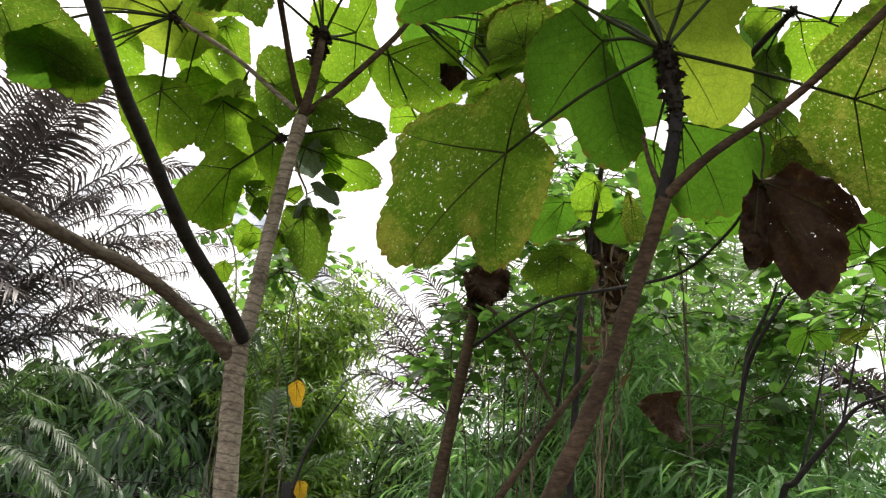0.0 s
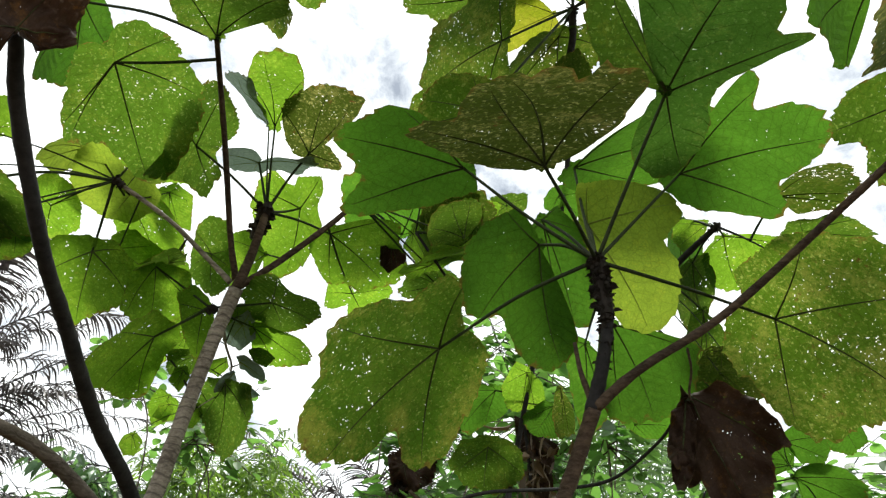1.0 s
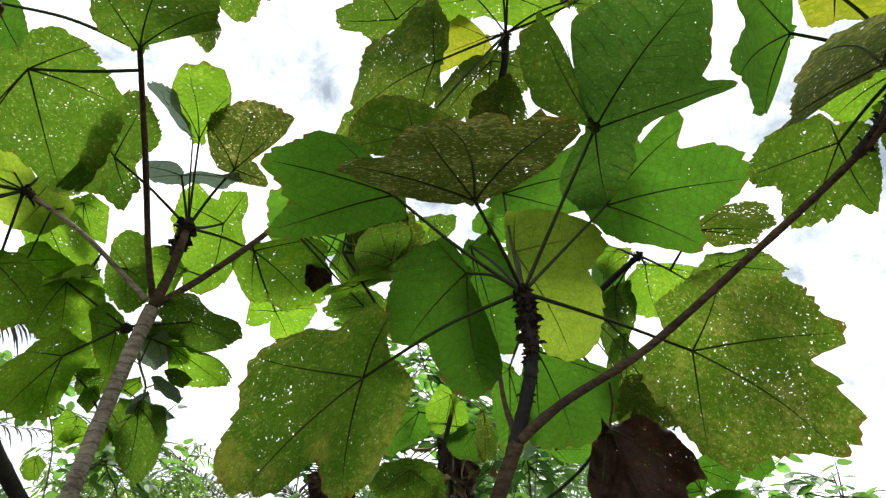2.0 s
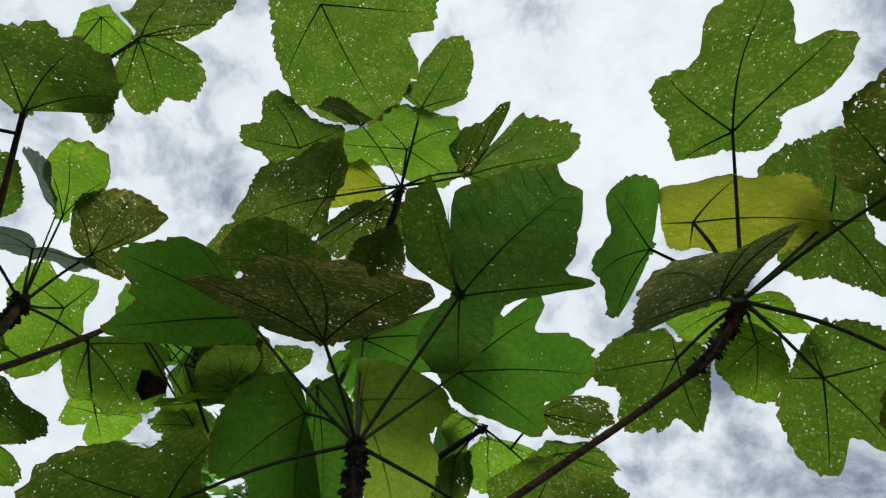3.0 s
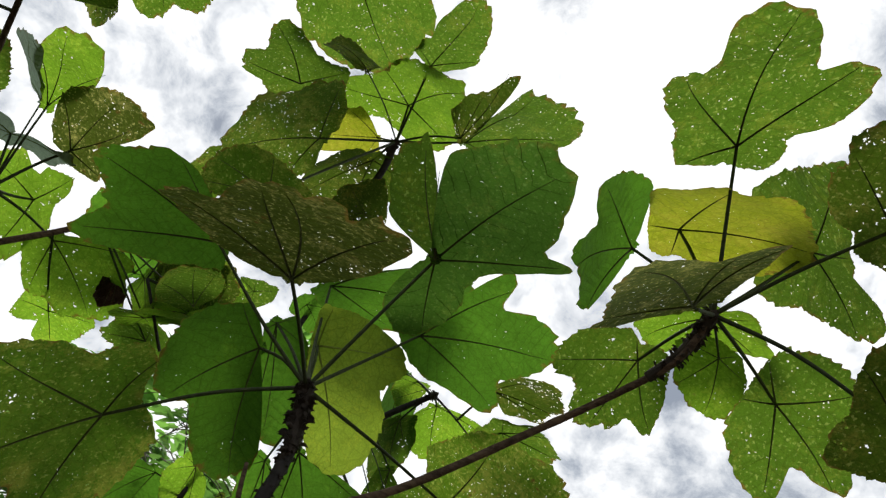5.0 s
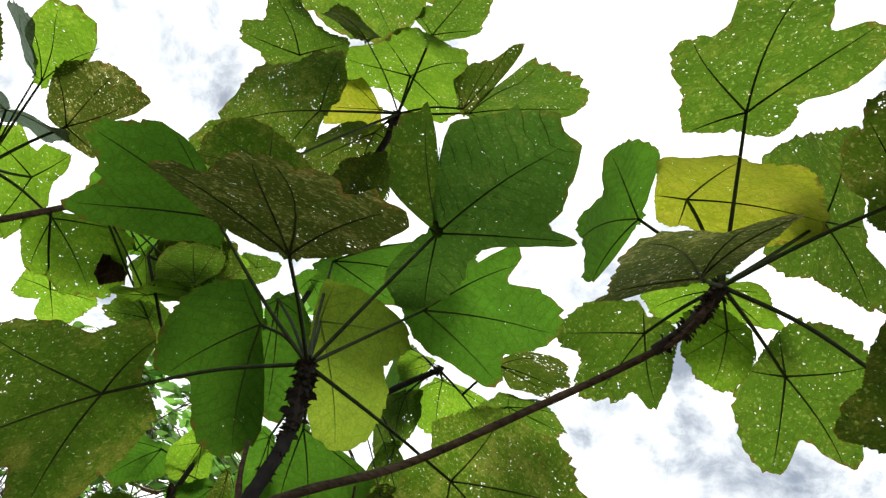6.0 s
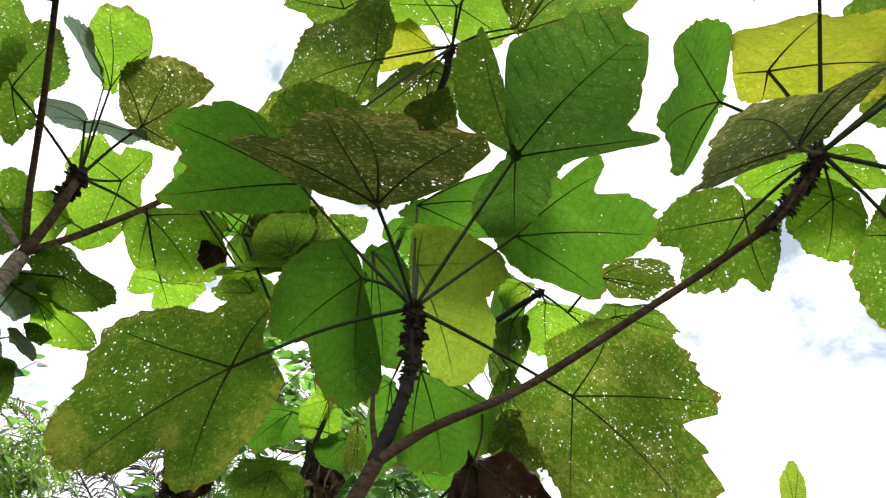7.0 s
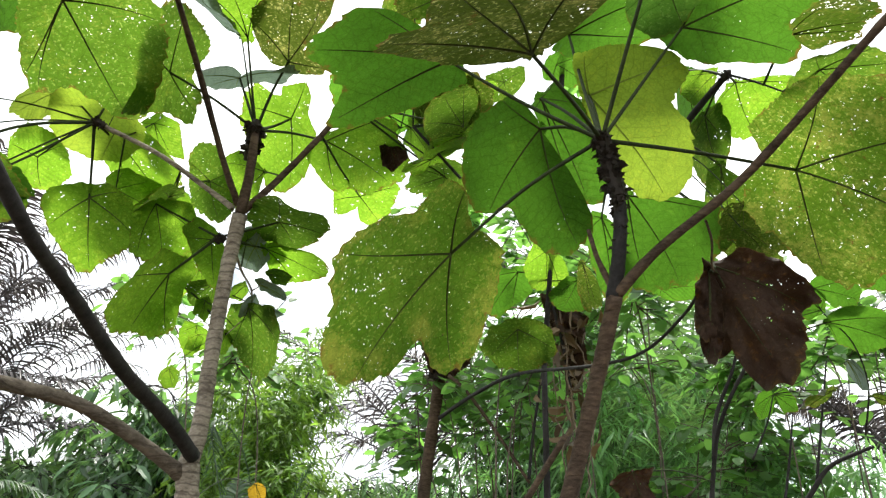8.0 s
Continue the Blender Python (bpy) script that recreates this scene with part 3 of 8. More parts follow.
thin_sapling = tree_root("thin_sapling", (-0.75, 2.98, 0.0), "thin dark sapling with two amber-yellow leaves", "dark", 0.0)
limb(thin_sapling, "stem", [(-0.75, 2.98, -0.05, 0.012), (-0.68, 2.97, 0.8, 0.009), (-0.552, 2.949, 1.505, 0.007), (-0.496, 2.953, 1.678, 0.005), (-0.405, 2.953, 1.839, 0.003)])
twiggy_shrub = tree_root("twiggy_shrub", (0.95, 2.85, 0.0), "leaning dark shrub with thin bare twigs", "dark", 0.0)
limb(twiggy_shrub, "stem", [(0.95, 2.85, -0.05, 0.0180), (1.02, 2.77, 0.9, 0.0150), (1.121, 2.674, 1.560, 0.0120), (1.163, 2.631, 1.653, 0.0105), (1.259, 2.538, 1.810, 0.0083), (1.308, 2.480, 1.890, 0.0067), (1.402, 2.384, 1.940, 0.0053)])
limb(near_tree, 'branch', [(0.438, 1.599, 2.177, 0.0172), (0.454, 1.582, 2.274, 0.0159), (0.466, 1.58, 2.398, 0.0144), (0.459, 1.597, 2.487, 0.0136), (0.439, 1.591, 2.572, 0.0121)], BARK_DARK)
limb(near_tree, 'branch', [(0.441, 1.595, 2.183, 0.0137), (0.532, 1.537, 2.273, 0.0104), (0.710, 1.475, 2.412, 0.0094), (0.888, 1.277, 2.597, 0.0088), (0.975, 1.120, 2.692, 0.0084), (1.018, 0.982, 2.757, 0.0084), (1.028, 0.894, 2.849, 0.0094)])
limb(near_tree, 'branch', [(0.439, 1.600, 2.198, 0.0091), (0.415, 1.617, 2.274, 0.0060), (0.401, 1.628, 2.351, 0.0046)])
limb(forked_tree, 'branch', [(-0.700, 2.421, 1.887, 0.0310), (-0.671, 2.415, 2.019, 0.0267), (-0.652, 2.389, 2.225, 0.0241), (-0.616, 2.333, 2.469, 0.0232), (-0.574, 2.276, 2.664, 0.0241)])
# same tree as the grey trunk, its shade put into the bark colour
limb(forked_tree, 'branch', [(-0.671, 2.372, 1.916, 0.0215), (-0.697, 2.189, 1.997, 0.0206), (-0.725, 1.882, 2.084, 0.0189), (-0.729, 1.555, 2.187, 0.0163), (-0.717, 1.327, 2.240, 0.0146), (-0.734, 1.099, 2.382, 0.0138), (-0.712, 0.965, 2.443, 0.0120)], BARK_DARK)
# left fork: darkened copy of the grey bark, shade painted in
limb(forked_tree, 'branch', [(-0.711, 2.422, 1.864, 0.0241), (-0.808, 2.268, 1.954, 0.0198), (-0.916, 2.098, 2.030, 0.0189), (-1.026, 1.866, 2.052, 0.0181), (-1.100, 1.671, 2.071, 0.0172), (-1.149, 1.529, 2.083, 0.0163)], BARK_BROWN)
limb(forked_tree, 'branch', [(-0.574, 2.276, 2.664, 0.0127), (-0.466, 2.283, 2.784, 0.0108), (-0.310, 2.253, 2.956, 0.0094), (-0.240, 2.226, 3.045, 0.0081)], BARK_NEAR)
limb(forked_tree, 'branch', [(-0.586, 2.287, 2.700, 0.0121), (-0.615, 2.182, 2.798, 0.0098), (-0.648, 1.927, 2.991, 0.0091), (-0.668, 1.641, 3.135, 0.0076)], BARK_NEAR)
limb(forked_tree, 'branch', [(-0.574, 2.276, 2.664, 0.0179), (-0.549, 2.241, 2.763, 0.0151), (-0.532, 2.201, 2.859, 0.0138), (-0.532, 2.207, 2.937, 0.0124)], BARK_NEAR)
limb(forked_tree, 'branch', [(-0.601, 2.289, 2.688, 0.0103), (-0.689, 2.278, 2.753, 0.0086), (-0.839, 2.223, 2.849, 0.0077), (-1.028, 2.158, 2.930, 0.0077)])
limb(slender_tree, 'branch', [(0.472, 2.855, 2.292, 0.0095), (0.529, 2.391, 3.365, 0.0103), (0.464, 2.170, 3.643, 0.0138), (0.457, 2.045, 3.806, 0.0138), (0.436, 1.964, 3.886, 0.0120)])
limb(slender_tree, 'branch', [(0.806, 2.338, 2.834, 0.0120), (0.874, 2.194, 2.946, 0.0112), (0.927, 2.101, 3.004, 0.0103), (0.971, 2.030, 3.045, 0.0077)])
limb(stump_tree, 'branch', [(0.086, 3.612, 2.198, 0.0100), (0.219, 3.210, 2.236, 0.0080), (0.355, 2.782, 2.240, 0.0066), (0.526, 2.246, 2.163, 0.0052), (0.624, 2.058, 2.162, 0.0046), (0.680, 1.855, 2.214, 0.0042), (0.688, 1.720, 2.255, 0.0034)], BARK_DARK)
limb(stump_tree, 'branch', [(0.127, 3.491, 2.373, 0.0086), (0.210, 3.455, 2.290, 0.0077), (0.349, 3.433, 2.088, 0.0077), (0.467, 3.396, 1.893, 0.0069)])
limb(near_tree, 'branch', [(0.642, 1.543, 2.341, 0.0030), (0.661, 1.572, 2.303, 0.0028), (0.668, 1.607, 2.263, 0.0027), (0.675, 1.613, 2.244, 0.0022)])
limb(bare_shrub, 'branch', [(0.931, 2.458, 1.908, 0.0086), (0.957, 2.467, 2.041, 0.0069), (1.006, 2.414, 2.175, 0.0052), (1.024, 2.382, 2.254, 0.0034)])
limb(twiggy_shrub, 'branch', [(1.274, 2.529, 1.829, 0.0052), (1.289, 2.506, 1.928, 0.0043), (1.308, 2.468, 2.071, 0.0034), (1.323, 2.422, 2.214, 0.0026)])
limb(twiggy_shrub, 'branch', [(1.171, 2.626, 1.663, 0.0052), (1.221, 2.607, 1.859, 0.0043), (1.238, 2.580, 1.970, 0.0034), (1.254, 2.541, 2.119, 0.0017)])
limb(slender_tree, 'branch', [(0.179, 2.895, 1.474, 0.0138), (0.346, 2.869, 1.746, 0.0129), (0.534, 2.823, 2.027, 0.0112)], BARK_NEAR)
limb(slender_tree, 'branch', [(0.600, 2.981, 2.104, 0.0069), (0.570, 2.971, 2.378, 0.0060), (0.511, 2.940, 2.656, 0.0052)])
limb(slender_tree, 'branch', [(0.445, 3.246, 1.899, 0.0069), (0.469, 3.214, 2.087, 0.0060), (0.519, 3.141, 2.371, 0.0052), (0.568, 3.019, 2.564, 0.0034)])
limb(slender_tree, 'branch', [(0.970, 2.034, 3.039, 0.0043), (1.047, 2.021, 3.004, 0.0034), (1.122, 2.009, 2.962, 0.0026)])
limb(slender_tree, 'branch', [(-0.021, 2.312, 3.006, 0.0052), (0.053, 2.351, 2.937, 0.0052), (0.144, 2.394, 2.848, 0.0052)])
limb(forked_tree, 'branch', [(-0.605, 2.335, 2.584, 0.0052), (-0.598, 2.447, 2.530, 0.0043), (-0.574, 2.515, 2.478, 0.0034), (-0.595, 2.575, 2.415, 0.0026), (-0.669, 2.599, 2.346, 0.0017)])
limb(forked_tree, 'branch', [(-0.574, 2.515, 2.478, 0.0026), (-0.534, 2.524, 2.509, 0.0017), (-0.488, 2.491, 2.535, 0.0013)])
limb(twiggy_shrub, 'branch', [(1.402, 2.417, 1.978, 0.0034), (1.353, 2.266, 2.106, 0.0026), (1.282, 2.182, 2.218, 0.0022), (1.212, 2.190, 2.317, 0.0017), (1.182, 2.160, 2.381, 0.0013)])
limb(twiggy_shrub, 'branch', [(1.353, 2.268, 2.098, 0.0022), (1.291, 2.253, 2.114, 0.0017), (1.235, 2.244, 2.089, 0.0013)])
limb(bare_shrub, 'branch', [(1.036, 2.420, 1.904, 0.0034), (1.089, 2.401, 2.011, 0.0026), (1.119, 2.391, 2.101, 0.0017)])
limb(bare_shrub, 'branch', [(1.920, 1.956, 2.557, 0.0017), (1.926, 1.984, 2.403, 0.0026), (1.902, 2.042, 2.142, 0.0034), (1.842, 2.072, 1.869, 0.0043)])
spiky_node(near_tree, [(0.452, 1.585, 2.26), (0.462, 1.580, 2.35), (0.466, 1.58, 2.41)], 0.014, 1, 60)
spiky_node(near_tree, [(0.466, 1.58, 2.41), (0.459, 1.597, 2.487), (0.439, 1.591, 2.572)], 0.0195, 11, 120)
spiky_node(near_tree, [(1.000, 1.05, 2.725), (1.020, 0.985, 2.765), (1.029, 0.94, 2.81), (1.028, 0.894, 2.849)], 0.0145, 2, 110)
spiky_node(forked_tree, [(-0.551, 2.247, 2.838), (-0.542, 2.224, 2.893), (-0.531, 2.203, 2.944)], 0.023, 3, 60)
spiky_node(slender_tree, [(0.447, 2.022, 3.830), (0.436, 1.964, 3.886)], 0.014, 4, 30)
spiky_node(forked_tree, [(-0.998, 2.166, 2.918), (-1.031, 2.155, 2.932)], 0.012, 5, 30)
spiky_node(forked_tree, [(-0.622, 2.308, 2.584), (-0.644, 2.299, 2.591)], 0.012, 6, 30)
spiky_node(slender_tree, [(0.931, 2.087, 3.004), (0.971, 2.030, 3.045)], 0.01, 7, 30)
spiky_node(stump_tree, [(0.08, 3.59, 2.37), (0.098, 3.57, 2.465)], 0.032, 8, 70)

leaf(near_tree, 'edged', (0.087, 1.753, 2.338), (-0.74, 0.11, -0.66), (-0.53, 0.53, 0.67), 0.37, (0.408, 0.408, 0.391, 0.368, 0.351, 0.35, 0.356, 0.354, 0.328, 0.287, 0.239, 0.193, 0.204, 0.221, 0.222, 0.222, 0.202, 0.18, 0.156, 0.124, 0.105, 0.092, 0.085, 0.087, 0.091, 0.097, 0.105, 0.117, 0.129, 0.146, 0.164, 0.165, 0.168, 0.175, 0.186, 0.202, 0.226, 0.25, 0.281, 0.306, 0.321, 0.324, 0.302, 0.254, 0.236, 0.332, 0.361, 0.386), (-5, -53, 47, 123,), (0.441, 1.593, 2.566))
leaf(near_tree, 'mottled', (0.974, 1.747, 2.566), (0.76, -0.34, -0.55), (0.64, 0.37, 0.67), 0.38, (0.469, 0.395, 0.359, 0.338, 0.333, 0.342, 0.335, 0.315, 0.286, 0.258, 0.225, 0.202, 0.189, 0.206, 0.194, 0.187, 0.183, 0.167, 0.151, 0.141, 0.133, 0.12, 0.11, 0.103, 0.099, 0.097, 0.112, 0.134, 0.164, 0.168, 0.175, 0.186, 0.198, 0.216, 0.241, 0.264, 0.281, 0.306, 0.329, 0.359, 0.384, 0.393, 0.415, 0.4, 0.332, 0.387, 0.432, 0.448), (-3, -43, 60, -87,), (0.441, 1.593, 2.566))
leaf(near_tree, 'fresh', (0.081, 1.566, 2.764), (-0.91, -0.42, -0.03), (-0.14, 0.24, 0.96), 0.26, (0.355, 0.339, 0.318, 0.296, 0.22, 0.11, 0.083, 0.067, 0.055, 0.045, 0.039, 0.035, 0.032, 0.03, 0.029, 0.028, 0.028, 0.028, 0.029, 0.03, 0.032, 0.033, 0.034, 0.036, 0.039, 0.044, 0.05, 0.06, 0.077, 0.083, 0.083, 0.086, 0.09, 0.096, 0.104, 0.117, 0.128, 0.141, 0.162, 0.188, 0.219, 0.268, 0.328, 0.294, 0.262, 0.276, 0.29, 0.336), (-4, -46, 25,), (0.441, 1.593, 2.566))
leaf(near_tree, 'browned', (0.228, 1.227, 2.550), (-0.49, -0.83, -0.27), (-0.19, -0.19, 0.96), 0.27, (0.425, 0.475, 0.477, 0.475, 0.471, 0.446, 0.312, 0.232, 0.149, 0.101, 0.054, 0.035, 0.026, 0.021, 0.018, 0.016, 0.014, 0.013, 0.013, 0.012, 0.012, 0.012, 0.012, 0.013, 0.014, 0.015, 0.016, 0.019, 0.019, 0.019, 0.019, 0.019, 0.02, 0.022, 0.024, 0.026, 0.03, 0.037, 0.048, 0.069, 0.1, 0.128, 0.174, 0.217, 0.283, 0.371, 0.389, 0.348), (3, 33, -20, 17,), (0.441, 1.593, 2.566))
leaf(near_tree, 'deep', (0.528, 1.318, 2.897), (0.02, -1.00, 0.10), (0.10, 0.10, 0.99), 0.37, (0.477, 0.455, 0.387, 0.342, 0.296, 0.352, 0.244, 0.161, 0.125, 0.115, 0.109, 0.105, 0.103, 0.112, 0.125, 0.144, 0.156, 0.173, 0.198, 0.217, 0.242, 0.257, 0.263, 0.248, 0.232, 0.179, 0.103, 0.063, 0.045, 0.035, 0.029, 0.025, 0.022, 0.02, 0.019, 0.018, 0.018, 0.018, 0.019, 0.022, 0.027, 0.037, 0.058, 0.148, 0.337, 0.372, 0.422, 0.472), (0, 40, 153,), (0.441, 1.593, 2.566))
leaf(near_tree, 'fresh', (0.700, 1.671, 2.944), (0.75, -0.66, -0.04), (0.37, 0.37, 0.85), 0.27, (0.381, 0.322, 0.268, 0.267, 0.29, 0.286, 0.232, 0.183, 0.155, 0.136, 0.124, 0.112, 0.104, 0.098, 0.095, 0.084, 0.077, 0.072, 0.068, 0.066, 0.065, 0.065, 0.066, 0.068, 0.063, 0.06, 0.058, 0.057, 0.057, 0.058, 0.06, 0.06, 0.058, 0.058, 0.059, 0.06, 0.063, 0.068, 0.074, 0.084, 0.098, 0.129, 0.332, 0.35, 0.28, 0.361, 0.401, 0.41), (-6, 32, -40,), (0.441, 1.593, 2.566))
leaf(near_tree, 'pale', (0.490, 1.880, 2.864), (0.70, 0.41, -0.59), (0.32, 0.56, 0.77), 0.33, (0.376, 0.357, 0.309, 0.206, 0.153, 0.1, 0.07, 0.053, 0.043, 0.036, 0.032, 0.029, 0.027, 0.025, 0.025, 0.024, 0.024, 0.025, 0.026, 0.027, 0.029, 0.032, 0.037, 0.044, 0.055, 0.072, 0.107, 0.13, 0.131, 0.135, 0.141, 0.151, 0.16, 0.171, 0.186, 0.207, 0.23, 0.263, 0.277, 0.282, 0.254, 0.236, 0.236, 0.284, 0.308, 0.334, 0.357, 0.369), (-150, -76, -2,), (0.441, 1.593, 2.566))
leaf(near_tree, 'fresh', (0.460, 1.953, 3.126), (0.86, -0.33, 0.38), (-0.41, 0.00, 0.91), 0.35, (0.445, 0.423, 0.406, 0.396, 0.393, 0.357, 0.319, 0.285, 0.244, 0.216, 0.198, 0.169, 0.148, 0.134, 0.116, 0.099, 0.088, 0.08, 0.075, 0.071, 0.069, 0.068, 0.056, 0.046, 0.04, 0.036, 0.033, 0.031, 0.03, 0.029, 0.029, 0.029, 0.03, 0.031, 0.034, 0.037, 0.042, 0.045, 0.048, 0.052, 0.057, 0.066, 0.376, 0.408, 0.427, 0.456, 0.457, 0.447), (0, 47, -45), (0.441, 1.593, 2.566))
leaf(near_tree, 'fresh', (0.319, 1.732, 2.673), (0.17, 0.78, -0.60), (-0.17, 0.62, 0.77), 0.29, (0.361, 0.333, 0.29, 0.245, 0.22, 0.241, 0.263, 0.268, 0.255, 0.243, 0.23, 0.221, 0.214, 0.211, 0.191, 0.177, 0.168, 0.154, 0.142, 0.133, 0.128, 0.077, 0.043, 0.026, 0.019, 0.015, 0.012, 0.011, 0.01, 0.009, 0.008, 0.008, 0.008, 0.008, 0.007, 0.007, 0.007, 0.007, 0.007, 0.007, 0.008, 0.008, 0.009, 0.011, 0.013, 0.299, 0.342, 0.365), (46, -5, 135,), (0.441, 1.593, 2.566))
leaf(near_tree, 'fresh', (0.349, 1.861, 2.843), (0.51, 0.66, -0.55), (0.00, 0.64, 0.77), 0.21, (0.355, 0.307, 0.247, 0.114, 0.076, 0.061, 0.052, 0.045, 0.041, 0.038, 0.036, 0.035, 0.023, 0.021, 0.021, 0.021, 0.021, 0.021, 0.021, 0.021, 0.021, 0.021, 0.021, 0.021, 0.021, 0.021, 0.021, 0.021, 0.021, 0.021, 0.021, 0.021, 0.031, 0.06, 0.061, 0.063, 0.067, 0.072, 0.08, 0.091, 0.109, 0.12, 0.134, 0.156, 0.189, 0.239, 0.273, 0.324), (0, 10), (0.441, 1.593, 2.566))
leaf(near_tree, 'fresh', (0.629, 2.080, 2.644), (0.65, 0.52, -0.56), (0.17, 0.62, 0.77), 0.24, (0.335, 0.324, 0.32, 0.307, 0.292, 0.241, 0.174, 0.115, 0.084, 0.067, 0.057, 0.05, 0.039, 0.032, 0.028, 0.025, 0.023, 0.021, 0.02, 0.02, 0.02, 0.02, 0.02, 0.02, 0.02, 0.02, 0.02, 0.02, 0.02, 0.02, 0.02, 0.02, 0.02, 0.02, 0.02, 0.02, 0.02, 0.02, 0.02, 0.02, 0.02, 0.249, 0.26, 0.277, 0.296, 0.322, 0.327, 0.333), (0, -47, 27), (0.464, 1.613, 2.497))
leaf(near_tree, 'eaten', (0.887, 0.719, 3.169), (-0.60, -0.79, -0.11), (-0.27, 0.07, 0.96), 0.29, (0.408, 0.38, 0.322, 0.256, 0.312, 0.324, 0.298, 0.267, 0.224, 0.2, 0.13, 0.117, 0.112, 0.11, 0.11, 0.109, 0.105, 0.103, 0.103, 0.104, 0.093, 0.083, 0.072, 0.064, 0.058, 0.054, 0.052, 0.051, 0.074, 0.078, 0.085, 0.095, 0.108, 0.119, 0.134, 0.143, 0.147, 0.154, 0.158, 0.166, 0.188, 0.235, 0.288, 0.331, 0.306, 0.292, 0.39, 0.421), (-4, -40, 38, -107,), (1.028, 0.894, 2.849))
leaf(near_tree, 'dark', (1.154, 0.548, 2.988), (-0.47, -0.88, 0.10), (0.39, -0.11, 0.91), 0.25, (0.362, 0.346, 0.335, 0.315, 0.303, 0.285, 0.264, 0.249, 0.221, 0.193, 0.163, 0.142, 0.126, 0.115, 0.107, 0.103, 0.101, 0.091, 0.091, 0.093, 0.096, 0.099, 0.093, 0.089, 0.087, 0.09, 0.094, 0.099, 0.088, 0.081, 0.076, 0.073, 0.079, 0.092, 0.109, 0.127, 0.135, 0.144, 0.157, 0.167, 0.174, 0.185, 0.221, 0.24, 0.252, 0.277, 0.308, 0.349), (0, -49, 35, 128), (1.028, 0.894, 2.849))
leaf(near_tree, 'yellow', (1.018, 1.012, 3.202), (0.83, -0.55, 0.06), (-0.19, -0.19, 0.96), 0.31, (0.338, 0.329, 0.295, 0.266, 0.245, 0.231, 0.222, 0.187, 0.163, 0.147, 0.136, 0.128, 0.124, 0.123, 0.123, 0.126, 0.114, 0.102, 0.094, 0.089, 0.085, 0.083, 0.081, 0.081, 0.082, 0.084, 0.088, 0.094, 0.102, 0.115, 0.135, 0.166, 0.222, 0.263, 0.274, 0.275, 0.282, 0.294, 0.285, 0.308, 0.345, 0.343, 0.337, 0.329, 0.323, 0.323, 0.327, 0.329), (179, -14, -77, 86, 56,), (1.028, 0.894, 2.849))
leaf(near_tree, 'eaten', (1.325, 0.846, 3.252), (0.68, -0.12, -0.72), (0.64, -0.37, 0.67), 0.29, (0.256, 0.235, 0.21, 0.192, 0.18, 0.173, 0.171, 0.173, 0.178, 0.186, 0.199, 0.205, 0.209, 0.211, 0.177, 0.155, 0.142, 0.144, 0.149, 0.157, 0.169, 0.184, 0.199, 0.221, 0.228, 0.223, 0.222, 0.225, 0.232, 0.234, 0.242, 0.254, 0.272, 0.298, 0.311, 0.226, 0.166, 0.152, 0.143, 0.137, 0.133, 0.132, 0.133, 0.136, 0.146, 0.238, 0.264, 0.273), (0, -111, -49), (1.028, 0.894, 2.849))
leaf(near_tree, 'fresh', (0.926, 1.077, 3.100), (-0.80, -0.58, 0.16), (-0.41, 0.72, 0.56), 0.21, (0.235, 0.216, 0.203, 0.182, 0.161, 0.122, 0.071, 0.047, 0.035, 0.029, 0.024, 0.022, 0.02, 0.018, 0.017, 0.017, 0.017, 0.017, 0.016, 0.015, 0.015, 0.015, 0.015, 0.015, 0.016, 0.017, 0.018, 0.02, 0.023, 0.026, 0.03, 0.036, 0.046, 0.067, 0.158, 0.228, 0.246, 0.241, 0.237, 0.249, 0.276, 0.278, 0.243, 0.206, 0.241, 0.276, 0.263, 0.249), (-14, -59, -95,), (1.028, 0.894, 2.849))
leaf(near_tree, 'browned', (0.867, 0.799, 2.708), (-0.80, -0.35, -0.50), (-0.53, 0.00, 0.85), 0.24, (0.406, 0.469, 0.395, 0.306, 0.337, 0.379, 0.282, 0.204, 0.155, 0.126, 0.108, 0.089, 0.077, 0.068, 0.063, 0.059, 0.056, 0.05, 0.043, 0.038, 0.035, 0.033, 0.031, 0.031, 0.03, 0.03, 0.031, 0.031, 0.03, 0.03, 0.029, 0.03, 0.031, 0.032, 0.034, 0.038, 0.043, 0.05, 0.062, 0.087, 0.163, 0.18, 0.204, 0.24, 0.227, 0.248, 0.278, 0.322), (-37, 39, 11, 28,), (1.028, 0.894, 2.849))
leaf(near_tree, 'eaten', (1.032, 1.124, 2.828), (0.70, 0.52, -0.50), (0.26, 0.46, 0.85), 0.19, (0.188, 0.162, 0.146, 0.167, 0.186, 0.195, 0.207, 0.211, 0.197, 0.18, 0.162, 0.161, 0.194, 0.198, 0.197, 0.184, 0.169, 0.158, 0.135, 0.117, 0.106, 0.097, 0.092, 0.088, 0.066, 0.051, 0.042, 0.043, 0.046, 0.05, 0.056, 0.061, 0.062, 0.064, 0.067, 0.073, 0.078, 0.077, 0.076, 0.077, 0.08, 0.084, 0.09, 0.099, 0.112, 0.132, 0.149, 0.17), (97, 40, 2, -179,), (1.028, 0.894, 2.849))
